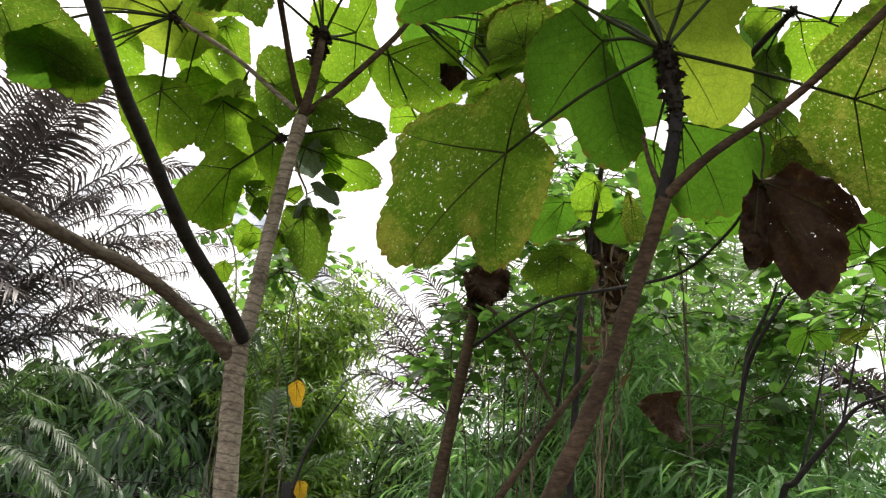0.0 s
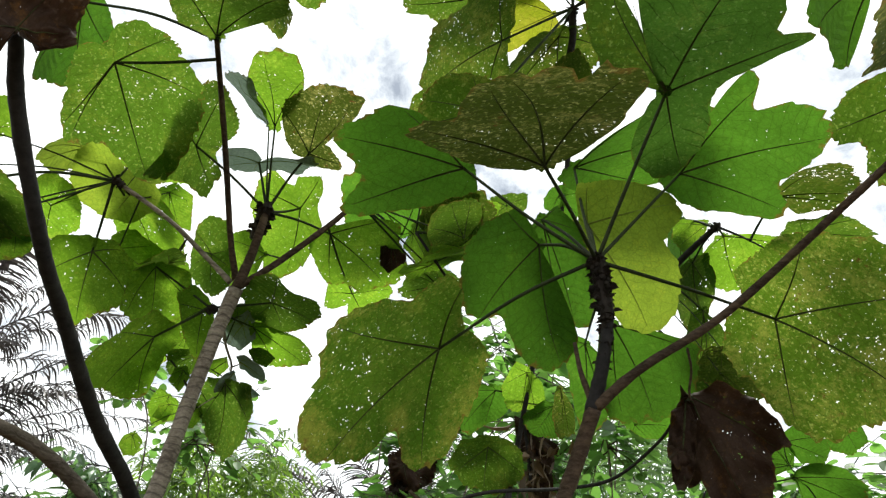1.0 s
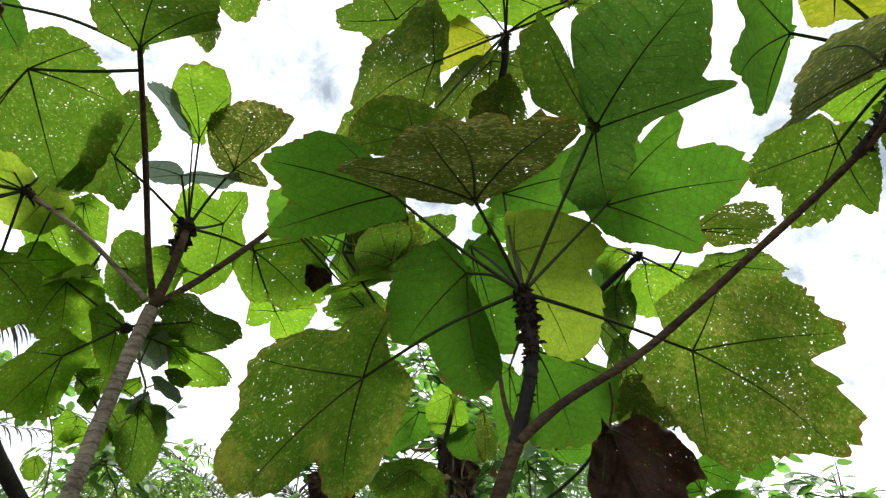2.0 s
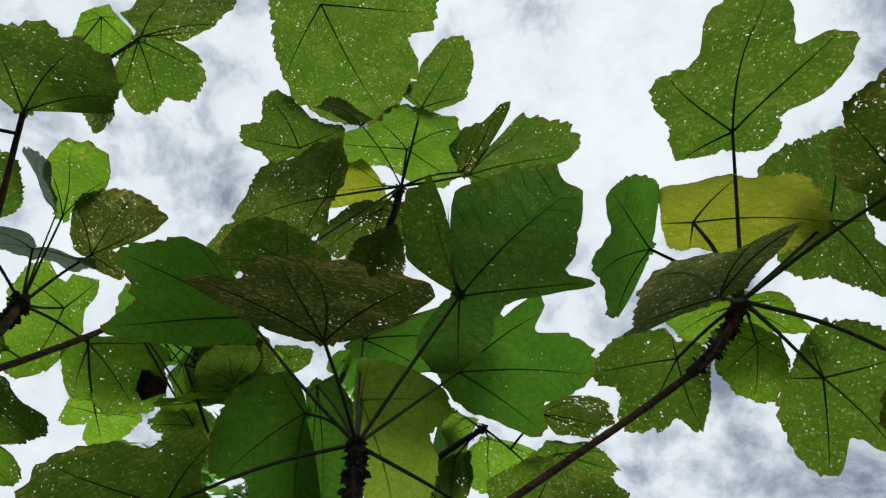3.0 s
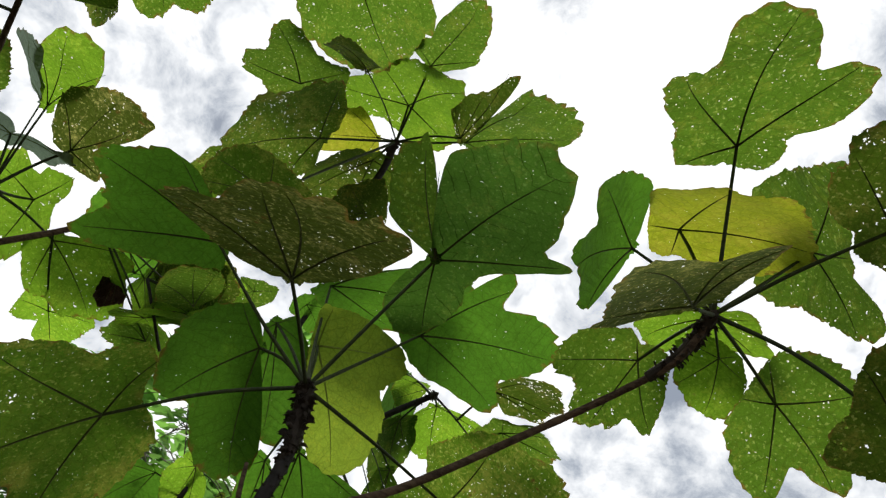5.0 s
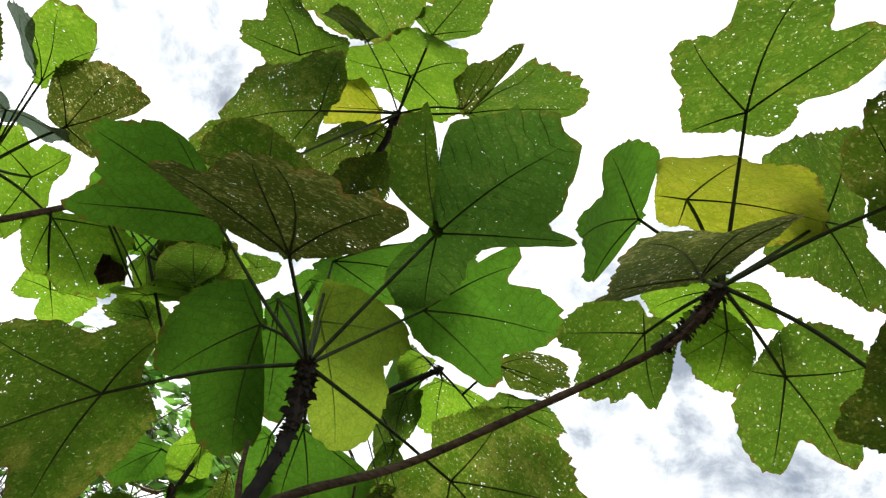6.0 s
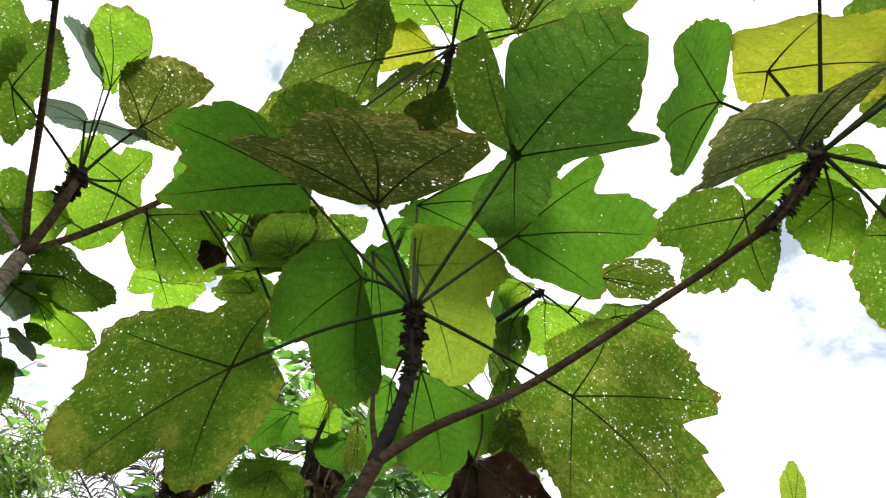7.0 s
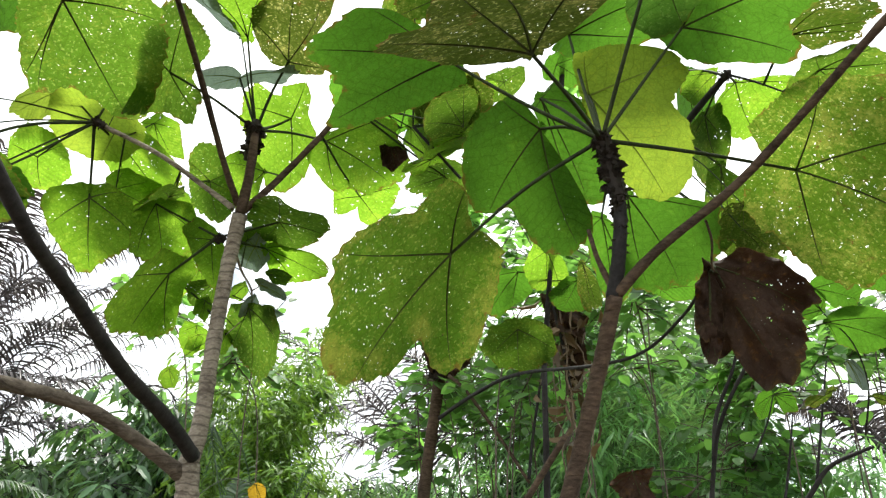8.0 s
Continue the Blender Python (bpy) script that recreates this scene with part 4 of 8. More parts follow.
leaf(near_tree, 'bright', (1.211, 1.039, 2.913), (0.57, 0.65, -0.51), (0.46, 0.26, 0.85), 0.14, (0.153, 0.147, 0.143, 0.142, 0.134, 0.128, 0.125, 0.124, 0.115, 0.109, 0.105, 0.103, 0.103, 0.105, 0.109, 0.096, 0.088, 0.082, 0.079, 0.076, 0.065, 0.057, 0.052, 0.048, 0.046, 0.044, 0.042, 0.041, 0.04, 0.04, 0.041, 0.043, 0.046, 0.05, 0.055, 0.056, 0.058, 0.062, 0.067, 0.074, 0.085, 0.091, 0.098, 0.108, 0.119, 0.13, 0.146, 0.149), (0, 44), (1.028, 0.894, 2.849))
leaf(near_tree, 'bright', (1.208, 1.088, 3.065), (0.99, -0.12, 0.06), (-0.07, -0.12, 0.99), 0.21, (0.195, 0.18, 0.165, 0.15, 0.14, 0.133, 0.129, 0.128, 0.128, 0.138, 0.154, 0.179, 0.204, 0.191, 0.182, 0.177, 0.175, 0.176, 0.18, 0.164, 0.14, 0.124, 0.113, 0.106, 0.093, 0.084, 0.078, 0.074, 0.071, 0.07, 0.07, 0.071, 0.074, 0.078, 0.084, 0.089, 0.094, 0.102, 0.112, 0.128, 0.133, 0.134, 0.137, 0.143, 0.153, 0.167, 0.187, 0.217), (0, 118), (1.028, 0.894, 2.849))
leaf(near_tree, 'eaten', (1.385, 1.014, 2.873), (0.54, 0.57, -0.63), (0.56, 0.32, 0.77), 0.25, (0.239, 0.234, 0.22, 0.199, 0.181, 0.165, 0.155, 0.143, 0.13, 0.11, 0.096, 0.087, 0.081, 0.077, 0.075, 0.074, 0.074, 0.076, 0.079, 0.084, 0.09, 0.098, 0.111, 0.122, 0.136, 0.153, 0.15, 0.156, 0.168, 0.175, 0.185, 0.201, 0.198, 0.192, 0.19, 0.186, 0.184, 0.185, 0.189, 0.197, 0.208, 0.224, 0.244, 0.22, 0.19, 0.16, 0.164, 0.219), (166, -1, -45, -105, 87,), (1.028, 0.894, 2.849))
leaf(near_tree, 'dark', (1.247, 0.648, 2.599), (-0.27, -0.94, 0.22), (0.39, 0.11, 0.91), 0.23, (0.239, 0.232, 0.221, 0.209, 0.201, 0.198, 0.196, 0.185, 0.178, 0.174, 0.174, 0.176, 0.171, 0.16, 0.153, 0.148, 0.146, 0.138, 0.131, 0.127, 0.125, 0.125, 0.127, 0.129, 0.132, 0.139, 0.148, 0.147, 0.132, 0.122, 0.112, 0.099, 0.09, 0.083, 0.085, 0.089, 0.095, 0.103, 0.115, 0.128, 0.148, 0.171, 0.183, 0.201, 0.217, 0.239, 0.245, 0.25), (0, -59, 60), (1.028, 0.894, 2.849))
leaf(slender_tree, 'eaten', (-0.118, 1.432, 3.944), (0.67, 0.73, 0.13), (-0.27, 0.07, 0.96), 0.44, (0.49, 0.476, 0.47, 0.436, 0.405, 0.383, 0.335, 0.289, 0.256, 0.233, 0.212, 0.195, 0.183, 0.176, 0.172, 0.171, 0.173, 0.175, 0.172, 0.173, 0.176, 0.182, 0.193, 0.194, 0.198, 0.205, 0.216, 0.233, 0.258, 0.263, 0.271, 0.284, 0.304, 0.333, 0.356, 0.371, 0.394, 0.394, 0.387, 0.385, 0.376, 0.319, 0.332, 0.4, 0.418, 0.445, 0.461, 0.474), (0, 51, -65), None)
leaf(slender_tree, 'eaten', (0.361, 1.671, 4.009), (-0.01, -1.00, -0.00), (-0.28, 0.00, 0.96), 0.21, (0.38, 0.331, 0.282, 0.245, 0.214, 0.193, 0.179, 0.147, 0.117, 0.08, 0.058, 0.046, 0.076, 0.067, 0.06, 0.056, 0.053, 0.037, 0.024, 0.024, 0.024, 0.024, 0.024, 0.024, 0.024, 0.024, 0.024, 0.024, 0.024, 0.024, 0.024, 0.024, 0.024, 0.024, 0.024, 0.024, 0.024, 0.031, 0.057, 0.102, 0.108, 0.117, 0.137, 0.143, 0.154, 0.264, 0.346, 0.382), (0, 43), (0.436, 1.964, 3.886))
leaf(slender_tree, 'bright', (0.404, 1.924, 4.060), (-0.75, -0.61, -0.27), (-0.19, -0.19, 0.96), 0.35, (0.238, 0.258, 0.286, 0.311, 0.338, 0.33, 0.328, 0.34, 0.361, 0.32, 0.287, 0.264, 0.243, 0.224, 0.212, 0.204, 0.2, 0.21, 0.234, 0.254, 0.253, 0.257, 0.266, 0.28, 0.256, 0.236, 0.223, 0.209, 0.188, 0.173, 0.163, 0.157, 0.153, 0.153, 0.155, 0.174, 0.217, 0.243, 0.273, 0.268, 0.268, 0.271, 0.273, 0.279, 0.258, 0.236, 0.222, 0.225), (0, 64, -59, 160), (0.436, 1.964, 3.886))
leaf(slender_tree, 'yellow', (0.387, 2.091, 3.982), (-0.80, 0.60, -0.11), (0.07, 0.27, 0.96), 0.16, (0.23, 0.213, 0.201, 0.193, 0.189, 0.187, 0.182, 0.165, 0.153, 0.146, 0.037, 0.014, 0.014, 0.014, 0.014, 0.014, 0.014, 0.014, 0.014, 0.014, 0.014, 0.014, 0.014, 0.014, 0.014, 0.014, 0.014, 0.014, 0.014, 0.014, 0.014, 0.014, 0.014, 0.014, 0.014, 0.014, 0.111, 0.11, 0.111, 0.114, 0.119, 0.122, 0.123, 0.126, 0.132, 0.163, 0.225, 0.236), (0, 50), (0.436, 1.964, 3.886))
leaf(slender_tree, 'eaten', (0.632, 1.759, 3.887), (0.66, -0.73, 0.20), (-0.39, -0.11, 0.91), 0.28, (0.4, 0.326, 0.275, 0.185, 0.145, 0.121, 0.105, 0.097, 0.092, 0.089, 0.087, 0.087, 0.088, 0.091, 0.027, 0.027, 0.027, 0.027, 0.027, 0.027, 0.027, 0.027, 0.027, 0.027, 0.027, 0.027, 0.027, 0.027, 0.027, 0.027, 0.027, 0.027, 0.027, 0.027, 0.027, 0.027, 0.027, 0.027, 0.031, 0.043, 0.068, 0.419, 0.435, 0.447, 0.451, 0.456, 0.451, 0.437), (0, -45), (0.436, 1.964, 3.886))
leaf(slender_tree, 'mottled', (0.182, 1.991, 3.682), (-0.78, 0.11, -0.61), (-0.56, 0.32, 0.77), 0.29, (0.376, 0.373, 0.352, 0.343, 0.348, 0.351, 0.319, 0.283, 0.282, 0.298, 0.292, 0.282, 0.276, 0.222, 0.185, 0.161, 0.127, 0.101, 0.085, 0.071, 0.058, 0.05, 0.045, 0.041, 0.038, 0.037, 0.036, 0.036, 0.036, 0.037, 0.038, 0.042, 0.048, 0.057, 0.073, 0.104, 0.129, 0.144, 0.168, 0.187, 0.209, 0.234, 0.244, 0.26, 0.275, 0.298, 0.318, 0.347), (0, 90, -56), (0.436, 1.964, 3.886))
leaf(slender_tree, 'eaten', (0.017, 1.974, 3.841), (-0.97, 0.22, -0.14), (-0.14, 0.00, 0.99), 0.25, (0.216, 0.224, 0.225, 0.23, 0.213, 0.187, 0.201, 0.233, 0.284, 0.306, 0.309, 0.277, 0.23, 0.199, 0.197, 0.199, 0.213, 0.236, 0.225, 0.199, 0.182, 0.17, 0.162, 0.153, 0.147, 0.143, 0.142, 0.143, 0.147, 0.155, 0.167, 0.184, 0.183, 0.142, 0.117, 0.093, 0.066, 0.053, 0.058, 0.066, 0.079, 0.099, 0.136, 0.136, 0.138, 0.143, 0.15, 0.205), (0, 70, 135), None)
leaf(slender_tree, 'dark', (0.403, 2.048, 3.812), (-0.46, 0.86, -0.20), (-0.41, 0.00, 0.91), 0.30, (0.315, 0.302, 0.289, 0.26, 0.237, 0.221, 0.185, 0.162, 0.146, 0.135, 0.118, 0.094, 0.08, 0.071, 0.064, 0.06, 0.057, 0.055, 0.054, 0.054, 0.055, 0.057, 0.058, 0.06, 0.063, 0.068, 0.076, 0.086, 0.102, 0.128, 0.153, 0.161, 0.172, 0.189, 0.214, 0.234, 0.235, 0.241, 0.251, 0.262, 0.272, 0.287, 0.311, 0.315, 0.314, 0.318, 0.317, 0.313), (0, -40, -106), (0.436, 1.964, 3.886))
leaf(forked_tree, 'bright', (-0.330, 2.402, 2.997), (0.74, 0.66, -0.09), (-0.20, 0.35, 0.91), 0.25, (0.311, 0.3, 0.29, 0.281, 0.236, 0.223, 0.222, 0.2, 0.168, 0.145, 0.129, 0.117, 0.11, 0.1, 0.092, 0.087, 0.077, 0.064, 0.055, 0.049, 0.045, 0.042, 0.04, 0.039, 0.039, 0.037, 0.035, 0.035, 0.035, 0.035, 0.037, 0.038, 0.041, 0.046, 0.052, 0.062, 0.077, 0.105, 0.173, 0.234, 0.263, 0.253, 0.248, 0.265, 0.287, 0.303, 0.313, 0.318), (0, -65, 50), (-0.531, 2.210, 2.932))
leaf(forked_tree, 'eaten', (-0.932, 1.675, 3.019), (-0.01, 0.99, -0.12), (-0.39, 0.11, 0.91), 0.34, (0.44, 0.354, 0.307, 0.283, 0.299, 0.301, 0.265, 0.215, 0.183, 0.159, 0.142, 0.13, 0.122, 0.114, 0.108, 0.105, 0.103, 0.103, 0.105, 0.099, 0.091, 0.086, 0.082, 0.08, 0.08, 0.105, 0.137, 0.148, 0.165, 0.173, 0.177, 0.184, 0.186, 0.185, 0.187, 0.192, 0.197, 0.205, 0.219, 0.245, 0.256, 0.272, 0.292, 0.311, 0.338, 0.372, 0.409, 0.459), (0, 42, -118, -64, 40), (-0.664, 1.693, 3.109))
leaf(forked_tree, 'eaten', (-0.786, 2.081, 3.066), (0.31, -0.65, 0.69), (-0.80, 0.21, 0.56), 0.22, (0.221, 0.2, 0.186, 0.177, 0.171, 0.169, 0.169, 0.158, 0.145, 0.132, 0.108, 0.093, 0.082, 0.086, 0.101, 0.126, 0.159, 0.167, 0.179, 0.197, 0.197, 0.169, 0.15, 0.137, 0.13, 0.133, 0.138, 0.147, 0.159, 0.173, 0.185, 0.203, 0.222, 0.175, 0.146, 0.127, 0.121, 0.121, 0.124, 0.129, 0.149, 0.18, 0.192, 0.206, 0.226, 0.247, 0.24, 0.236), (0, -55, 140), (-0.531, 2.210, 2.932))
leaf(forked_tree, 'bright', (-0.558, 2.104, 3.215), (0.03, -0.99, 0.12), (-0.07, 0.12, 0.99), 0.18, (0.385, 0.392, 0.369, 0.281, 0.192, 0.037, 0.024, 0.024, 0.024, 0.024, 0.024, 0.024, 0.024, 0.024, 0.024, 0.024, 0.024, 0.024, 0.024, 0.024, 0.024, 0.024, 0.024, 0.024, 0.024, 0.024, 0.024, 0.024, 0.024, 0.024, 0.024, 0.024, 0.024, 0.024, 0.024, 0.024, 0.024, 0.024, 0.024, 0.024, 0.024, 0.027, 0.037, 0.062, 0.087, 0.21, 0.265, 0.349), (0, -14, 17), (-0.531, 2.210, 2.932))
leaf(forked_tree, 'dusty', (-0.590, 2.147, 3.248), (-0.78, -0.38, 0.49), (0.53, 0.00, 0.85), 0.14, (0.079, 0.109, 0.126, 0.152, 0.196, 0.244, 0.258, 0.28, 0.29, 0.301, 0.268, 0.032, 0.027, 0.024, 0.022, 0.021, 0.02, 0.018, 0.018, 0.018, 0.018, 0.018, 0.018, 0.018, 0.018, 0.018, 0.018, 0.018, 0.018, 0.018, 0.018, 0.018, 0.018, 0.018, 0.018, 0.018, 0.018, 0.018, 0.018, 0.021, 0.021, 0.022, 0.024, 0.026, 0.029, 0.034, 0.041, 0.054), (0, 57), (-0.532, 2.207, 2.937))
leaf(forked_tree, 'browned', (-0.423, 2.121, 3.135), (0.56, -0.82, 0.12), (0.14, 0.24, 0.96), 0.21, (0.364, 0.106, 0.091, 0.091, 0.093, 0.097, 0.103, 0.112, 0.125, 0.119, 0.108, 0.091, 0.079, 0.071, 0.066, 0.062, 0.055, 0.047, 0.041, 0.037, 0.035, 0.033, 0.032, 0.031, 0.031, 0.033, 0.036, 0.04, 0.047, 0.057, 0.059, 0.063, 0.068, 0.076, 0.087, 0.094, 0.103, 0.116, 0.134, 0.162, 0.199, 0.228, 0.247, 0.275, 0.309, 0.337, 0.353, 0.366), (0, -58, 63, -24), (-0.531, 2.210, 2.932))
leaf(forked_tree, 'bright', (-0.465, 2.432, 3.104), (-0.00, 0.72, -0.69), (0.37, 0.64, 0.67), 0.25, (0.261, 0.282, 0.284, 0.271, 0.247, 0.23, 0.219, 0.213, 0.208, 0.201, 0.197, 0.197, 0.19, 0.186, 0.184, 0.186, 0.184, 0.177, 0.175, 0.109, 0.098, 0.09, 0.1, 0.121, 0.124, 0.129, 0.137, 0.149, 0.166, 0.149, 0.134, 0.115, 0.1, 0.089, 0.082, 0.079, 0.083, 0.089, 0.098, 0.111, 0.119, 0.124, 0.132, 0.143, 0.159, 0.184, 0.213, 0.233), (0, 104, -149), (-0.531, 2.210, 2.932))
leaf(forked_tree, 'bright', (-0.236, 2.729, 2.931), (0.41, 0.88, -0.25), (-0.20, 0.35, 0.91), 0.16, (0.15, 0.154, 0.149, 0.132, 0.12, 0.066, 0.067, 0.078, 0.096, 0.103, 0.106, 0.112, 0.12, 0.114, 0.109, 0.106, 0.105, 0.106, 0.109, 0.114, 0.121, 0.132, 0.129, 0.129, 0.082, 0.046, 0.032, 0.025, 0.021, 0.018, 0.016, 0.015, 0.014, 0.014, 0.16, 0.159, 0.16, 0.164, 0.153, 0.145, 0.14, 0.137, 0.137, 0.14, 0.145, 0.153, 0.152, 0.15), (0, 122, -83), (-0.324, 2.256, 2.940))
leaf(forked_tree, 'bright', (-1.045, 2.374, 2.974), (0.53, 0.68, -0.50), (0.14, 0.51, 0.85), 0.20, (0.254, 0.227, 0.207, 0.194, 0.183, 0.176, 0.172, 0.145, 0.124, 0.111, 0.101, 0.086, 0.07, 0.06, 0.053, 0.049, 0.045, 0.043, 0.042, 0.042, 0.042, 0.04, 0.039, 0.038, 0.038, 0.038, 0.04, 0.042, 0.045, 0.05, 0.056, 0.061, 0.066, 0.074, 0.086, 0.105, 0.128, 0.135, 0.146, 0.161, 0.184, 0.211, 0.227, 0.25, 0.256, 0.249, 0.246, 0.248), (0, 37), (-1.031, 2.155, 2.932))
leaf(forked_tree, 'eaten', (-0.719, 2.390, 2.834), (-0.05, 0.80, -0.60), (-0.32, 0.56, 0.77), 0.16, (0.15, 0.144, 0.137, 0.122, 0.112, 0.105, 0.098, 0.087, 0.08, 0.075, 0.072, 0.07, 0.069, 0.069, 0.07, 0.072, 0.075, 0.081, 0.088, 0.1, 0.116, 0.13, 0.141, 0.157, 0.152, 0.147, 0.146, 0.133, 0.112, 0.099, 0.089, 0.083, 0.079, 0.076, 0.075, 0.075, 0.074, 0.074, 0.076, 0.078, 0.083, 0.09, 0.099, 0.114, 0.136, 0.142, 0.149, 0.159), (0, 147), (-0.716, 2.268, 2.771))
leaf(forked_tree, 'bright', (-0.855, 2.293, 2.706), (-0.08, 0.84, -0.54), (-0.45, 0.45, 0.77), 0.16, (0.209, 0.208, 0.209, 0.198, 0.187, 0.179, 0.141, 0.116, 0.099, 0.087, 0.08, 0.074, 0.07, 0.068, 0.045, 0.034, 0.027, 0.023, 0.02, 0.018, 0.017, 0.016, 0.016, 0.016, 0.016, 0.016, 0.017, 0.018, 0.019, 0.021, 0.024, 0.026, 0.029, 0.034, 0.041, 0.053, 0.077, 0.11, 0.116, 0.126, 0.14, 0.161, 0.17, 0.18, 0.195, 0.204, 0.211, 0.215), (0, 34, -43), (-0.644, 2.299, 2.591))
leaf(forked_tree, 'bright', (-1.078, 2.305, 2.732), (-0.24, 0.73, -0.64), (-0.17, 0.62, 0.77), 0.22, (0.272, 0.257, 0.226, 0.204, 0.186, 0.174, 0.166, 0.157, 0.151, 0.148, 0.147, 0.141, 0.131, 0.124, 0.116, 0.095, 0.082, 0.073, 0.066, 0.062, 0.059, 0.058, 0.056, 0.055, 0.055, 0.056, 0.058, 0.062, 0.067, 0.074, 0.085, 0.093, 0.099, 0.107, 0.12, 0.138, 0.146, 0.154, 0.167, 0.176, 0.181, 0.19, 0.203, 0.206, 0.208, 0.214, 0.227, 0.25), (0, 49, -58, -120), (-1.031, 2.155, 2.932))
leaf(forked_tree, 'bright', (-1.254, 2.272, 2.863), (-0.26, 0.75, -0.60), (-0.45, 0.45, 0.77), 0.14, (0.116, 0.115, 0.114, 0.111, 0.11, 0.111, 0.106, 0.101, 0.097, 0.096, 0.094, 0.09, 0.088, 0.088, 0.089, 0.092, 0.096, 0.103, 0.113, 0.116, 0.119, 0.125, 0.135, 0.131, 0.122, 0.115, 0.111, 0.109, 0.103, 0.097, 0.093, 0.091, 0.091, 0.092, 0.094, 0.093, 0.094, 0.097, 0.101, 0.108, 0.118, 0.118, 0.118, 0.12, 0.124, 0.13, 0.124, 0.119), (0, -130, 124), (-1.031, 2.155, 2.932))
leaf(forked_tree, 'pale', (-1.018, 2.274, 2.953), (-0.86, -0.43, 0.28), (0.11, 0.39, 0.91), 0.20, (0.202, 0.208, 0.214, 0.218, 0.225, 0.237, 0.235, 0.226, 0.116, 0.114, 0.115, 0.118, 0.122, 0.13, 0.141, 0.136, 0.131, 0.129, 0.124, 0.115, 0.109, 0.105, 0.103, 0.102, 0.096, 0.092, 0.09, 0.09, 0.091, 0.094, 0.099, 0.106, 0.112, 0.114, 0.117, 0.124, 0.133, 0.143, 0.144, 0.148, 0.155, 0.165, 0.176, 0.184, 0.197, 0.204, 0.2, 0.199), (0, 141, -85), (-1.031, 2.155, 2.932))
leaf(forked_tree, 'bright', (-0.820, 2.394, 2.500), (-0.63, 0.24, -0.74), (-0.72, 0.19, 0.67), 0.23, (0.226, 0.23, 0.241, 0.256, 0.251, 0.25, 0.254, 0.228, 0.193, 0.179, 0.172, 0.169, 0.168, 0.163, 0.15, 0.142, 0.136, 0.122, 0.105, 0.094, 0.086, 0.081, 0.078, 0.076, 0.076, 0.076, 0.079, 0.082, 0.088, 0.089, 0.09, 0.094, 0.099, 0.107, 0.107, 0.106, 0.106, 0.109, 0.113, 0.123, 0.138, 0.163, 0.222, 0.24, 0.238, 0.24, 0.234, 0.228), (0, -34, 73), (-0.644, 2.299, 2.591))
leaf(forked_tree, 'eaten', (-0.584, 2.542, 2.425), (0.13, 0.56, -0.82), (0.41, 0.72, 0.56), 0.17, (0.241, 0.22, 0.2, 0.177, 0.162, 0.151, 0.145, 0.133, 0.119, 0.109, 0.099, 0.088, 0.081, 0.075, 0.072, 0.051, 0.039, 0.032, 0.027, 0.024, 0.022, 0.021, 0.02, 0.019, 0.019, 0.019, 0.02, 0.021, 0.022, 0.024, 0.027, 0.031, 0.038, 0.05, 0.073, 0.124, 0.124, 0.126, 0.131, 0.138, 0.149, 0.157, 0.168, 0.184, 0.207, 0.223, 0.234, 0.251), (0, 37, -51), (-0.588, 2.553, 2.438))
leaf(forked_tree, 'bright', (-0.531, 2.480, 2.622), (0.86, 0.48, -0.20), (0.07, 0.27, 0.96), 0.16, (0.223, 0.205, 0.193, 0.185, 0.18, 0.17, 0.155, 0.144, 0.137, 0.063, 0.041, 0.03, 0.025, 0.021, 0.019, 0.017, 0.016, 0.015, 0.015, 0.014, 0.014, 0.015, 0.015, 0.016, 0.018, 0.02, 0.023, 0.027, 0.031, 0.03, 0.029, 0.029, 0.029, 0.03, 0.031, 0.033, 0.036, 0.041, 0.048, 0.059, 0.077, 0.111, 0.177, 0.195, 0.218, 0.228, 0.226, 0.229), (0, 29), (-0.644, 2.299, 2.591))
leaf(forked_tree, 'eaten', (-0.465, 2.362, 2.671), (0.98, 0.17, -0.12), (0.07, 0.27, 0.96), 0.18, (0.155, 0.15, 0.147, 0.147, 0.144, 0.136, 0.13, 0.128, 0.128, 0.129, 0.132, 0.122, 0.115, 0.111, 0.109, 0.107, 0.102, 0.098, 0.096, 0.096, 0.097, 0.101, 0.106, 0.114, 0.114, 0.11, 0.109, 0.109, 0.111, 0.115, 0.122, 0.131, 0.146, 0.156, 0.171, 0.194, 0.21, 0.161, 0.133, 0.115, 0.113, 0.13, 0.157, 0.183, 0.182, 0.185, 0.176, 0.163), (0, -90), (-0.644, 2.299, 2.591))
leaf(forked_tree, 'eaten', (-0.666, 1.628, 3.134), (0.23, -0.97, -0.01), (-0.39, -0.11, 0.91), 0.23, (0.395, 0.384, 0.369, 0.339, 0.319, 0.273, 0.239, 0.216, 0.123, 0.024, 0.024, 0.024, 0.024, 0.024, 0.024, 0.024, 0.024, 0.024, 0.024, 0.024, 0.024, 0.024, 0.024, 0.024, 0.024, 0.024, 0.024, 0.024, 0.024, 0.024, 0.024, 0.024, 0.024, 0.024, 0.024, 0.027, 0.03, 0.035, 0.043, 0.057, 0.087, 0.14, 0.172, 0.229, 0.282, 0.362, 0.381, 0.407), (0, -26, 32), (-0.668, 1.641, 3.135))
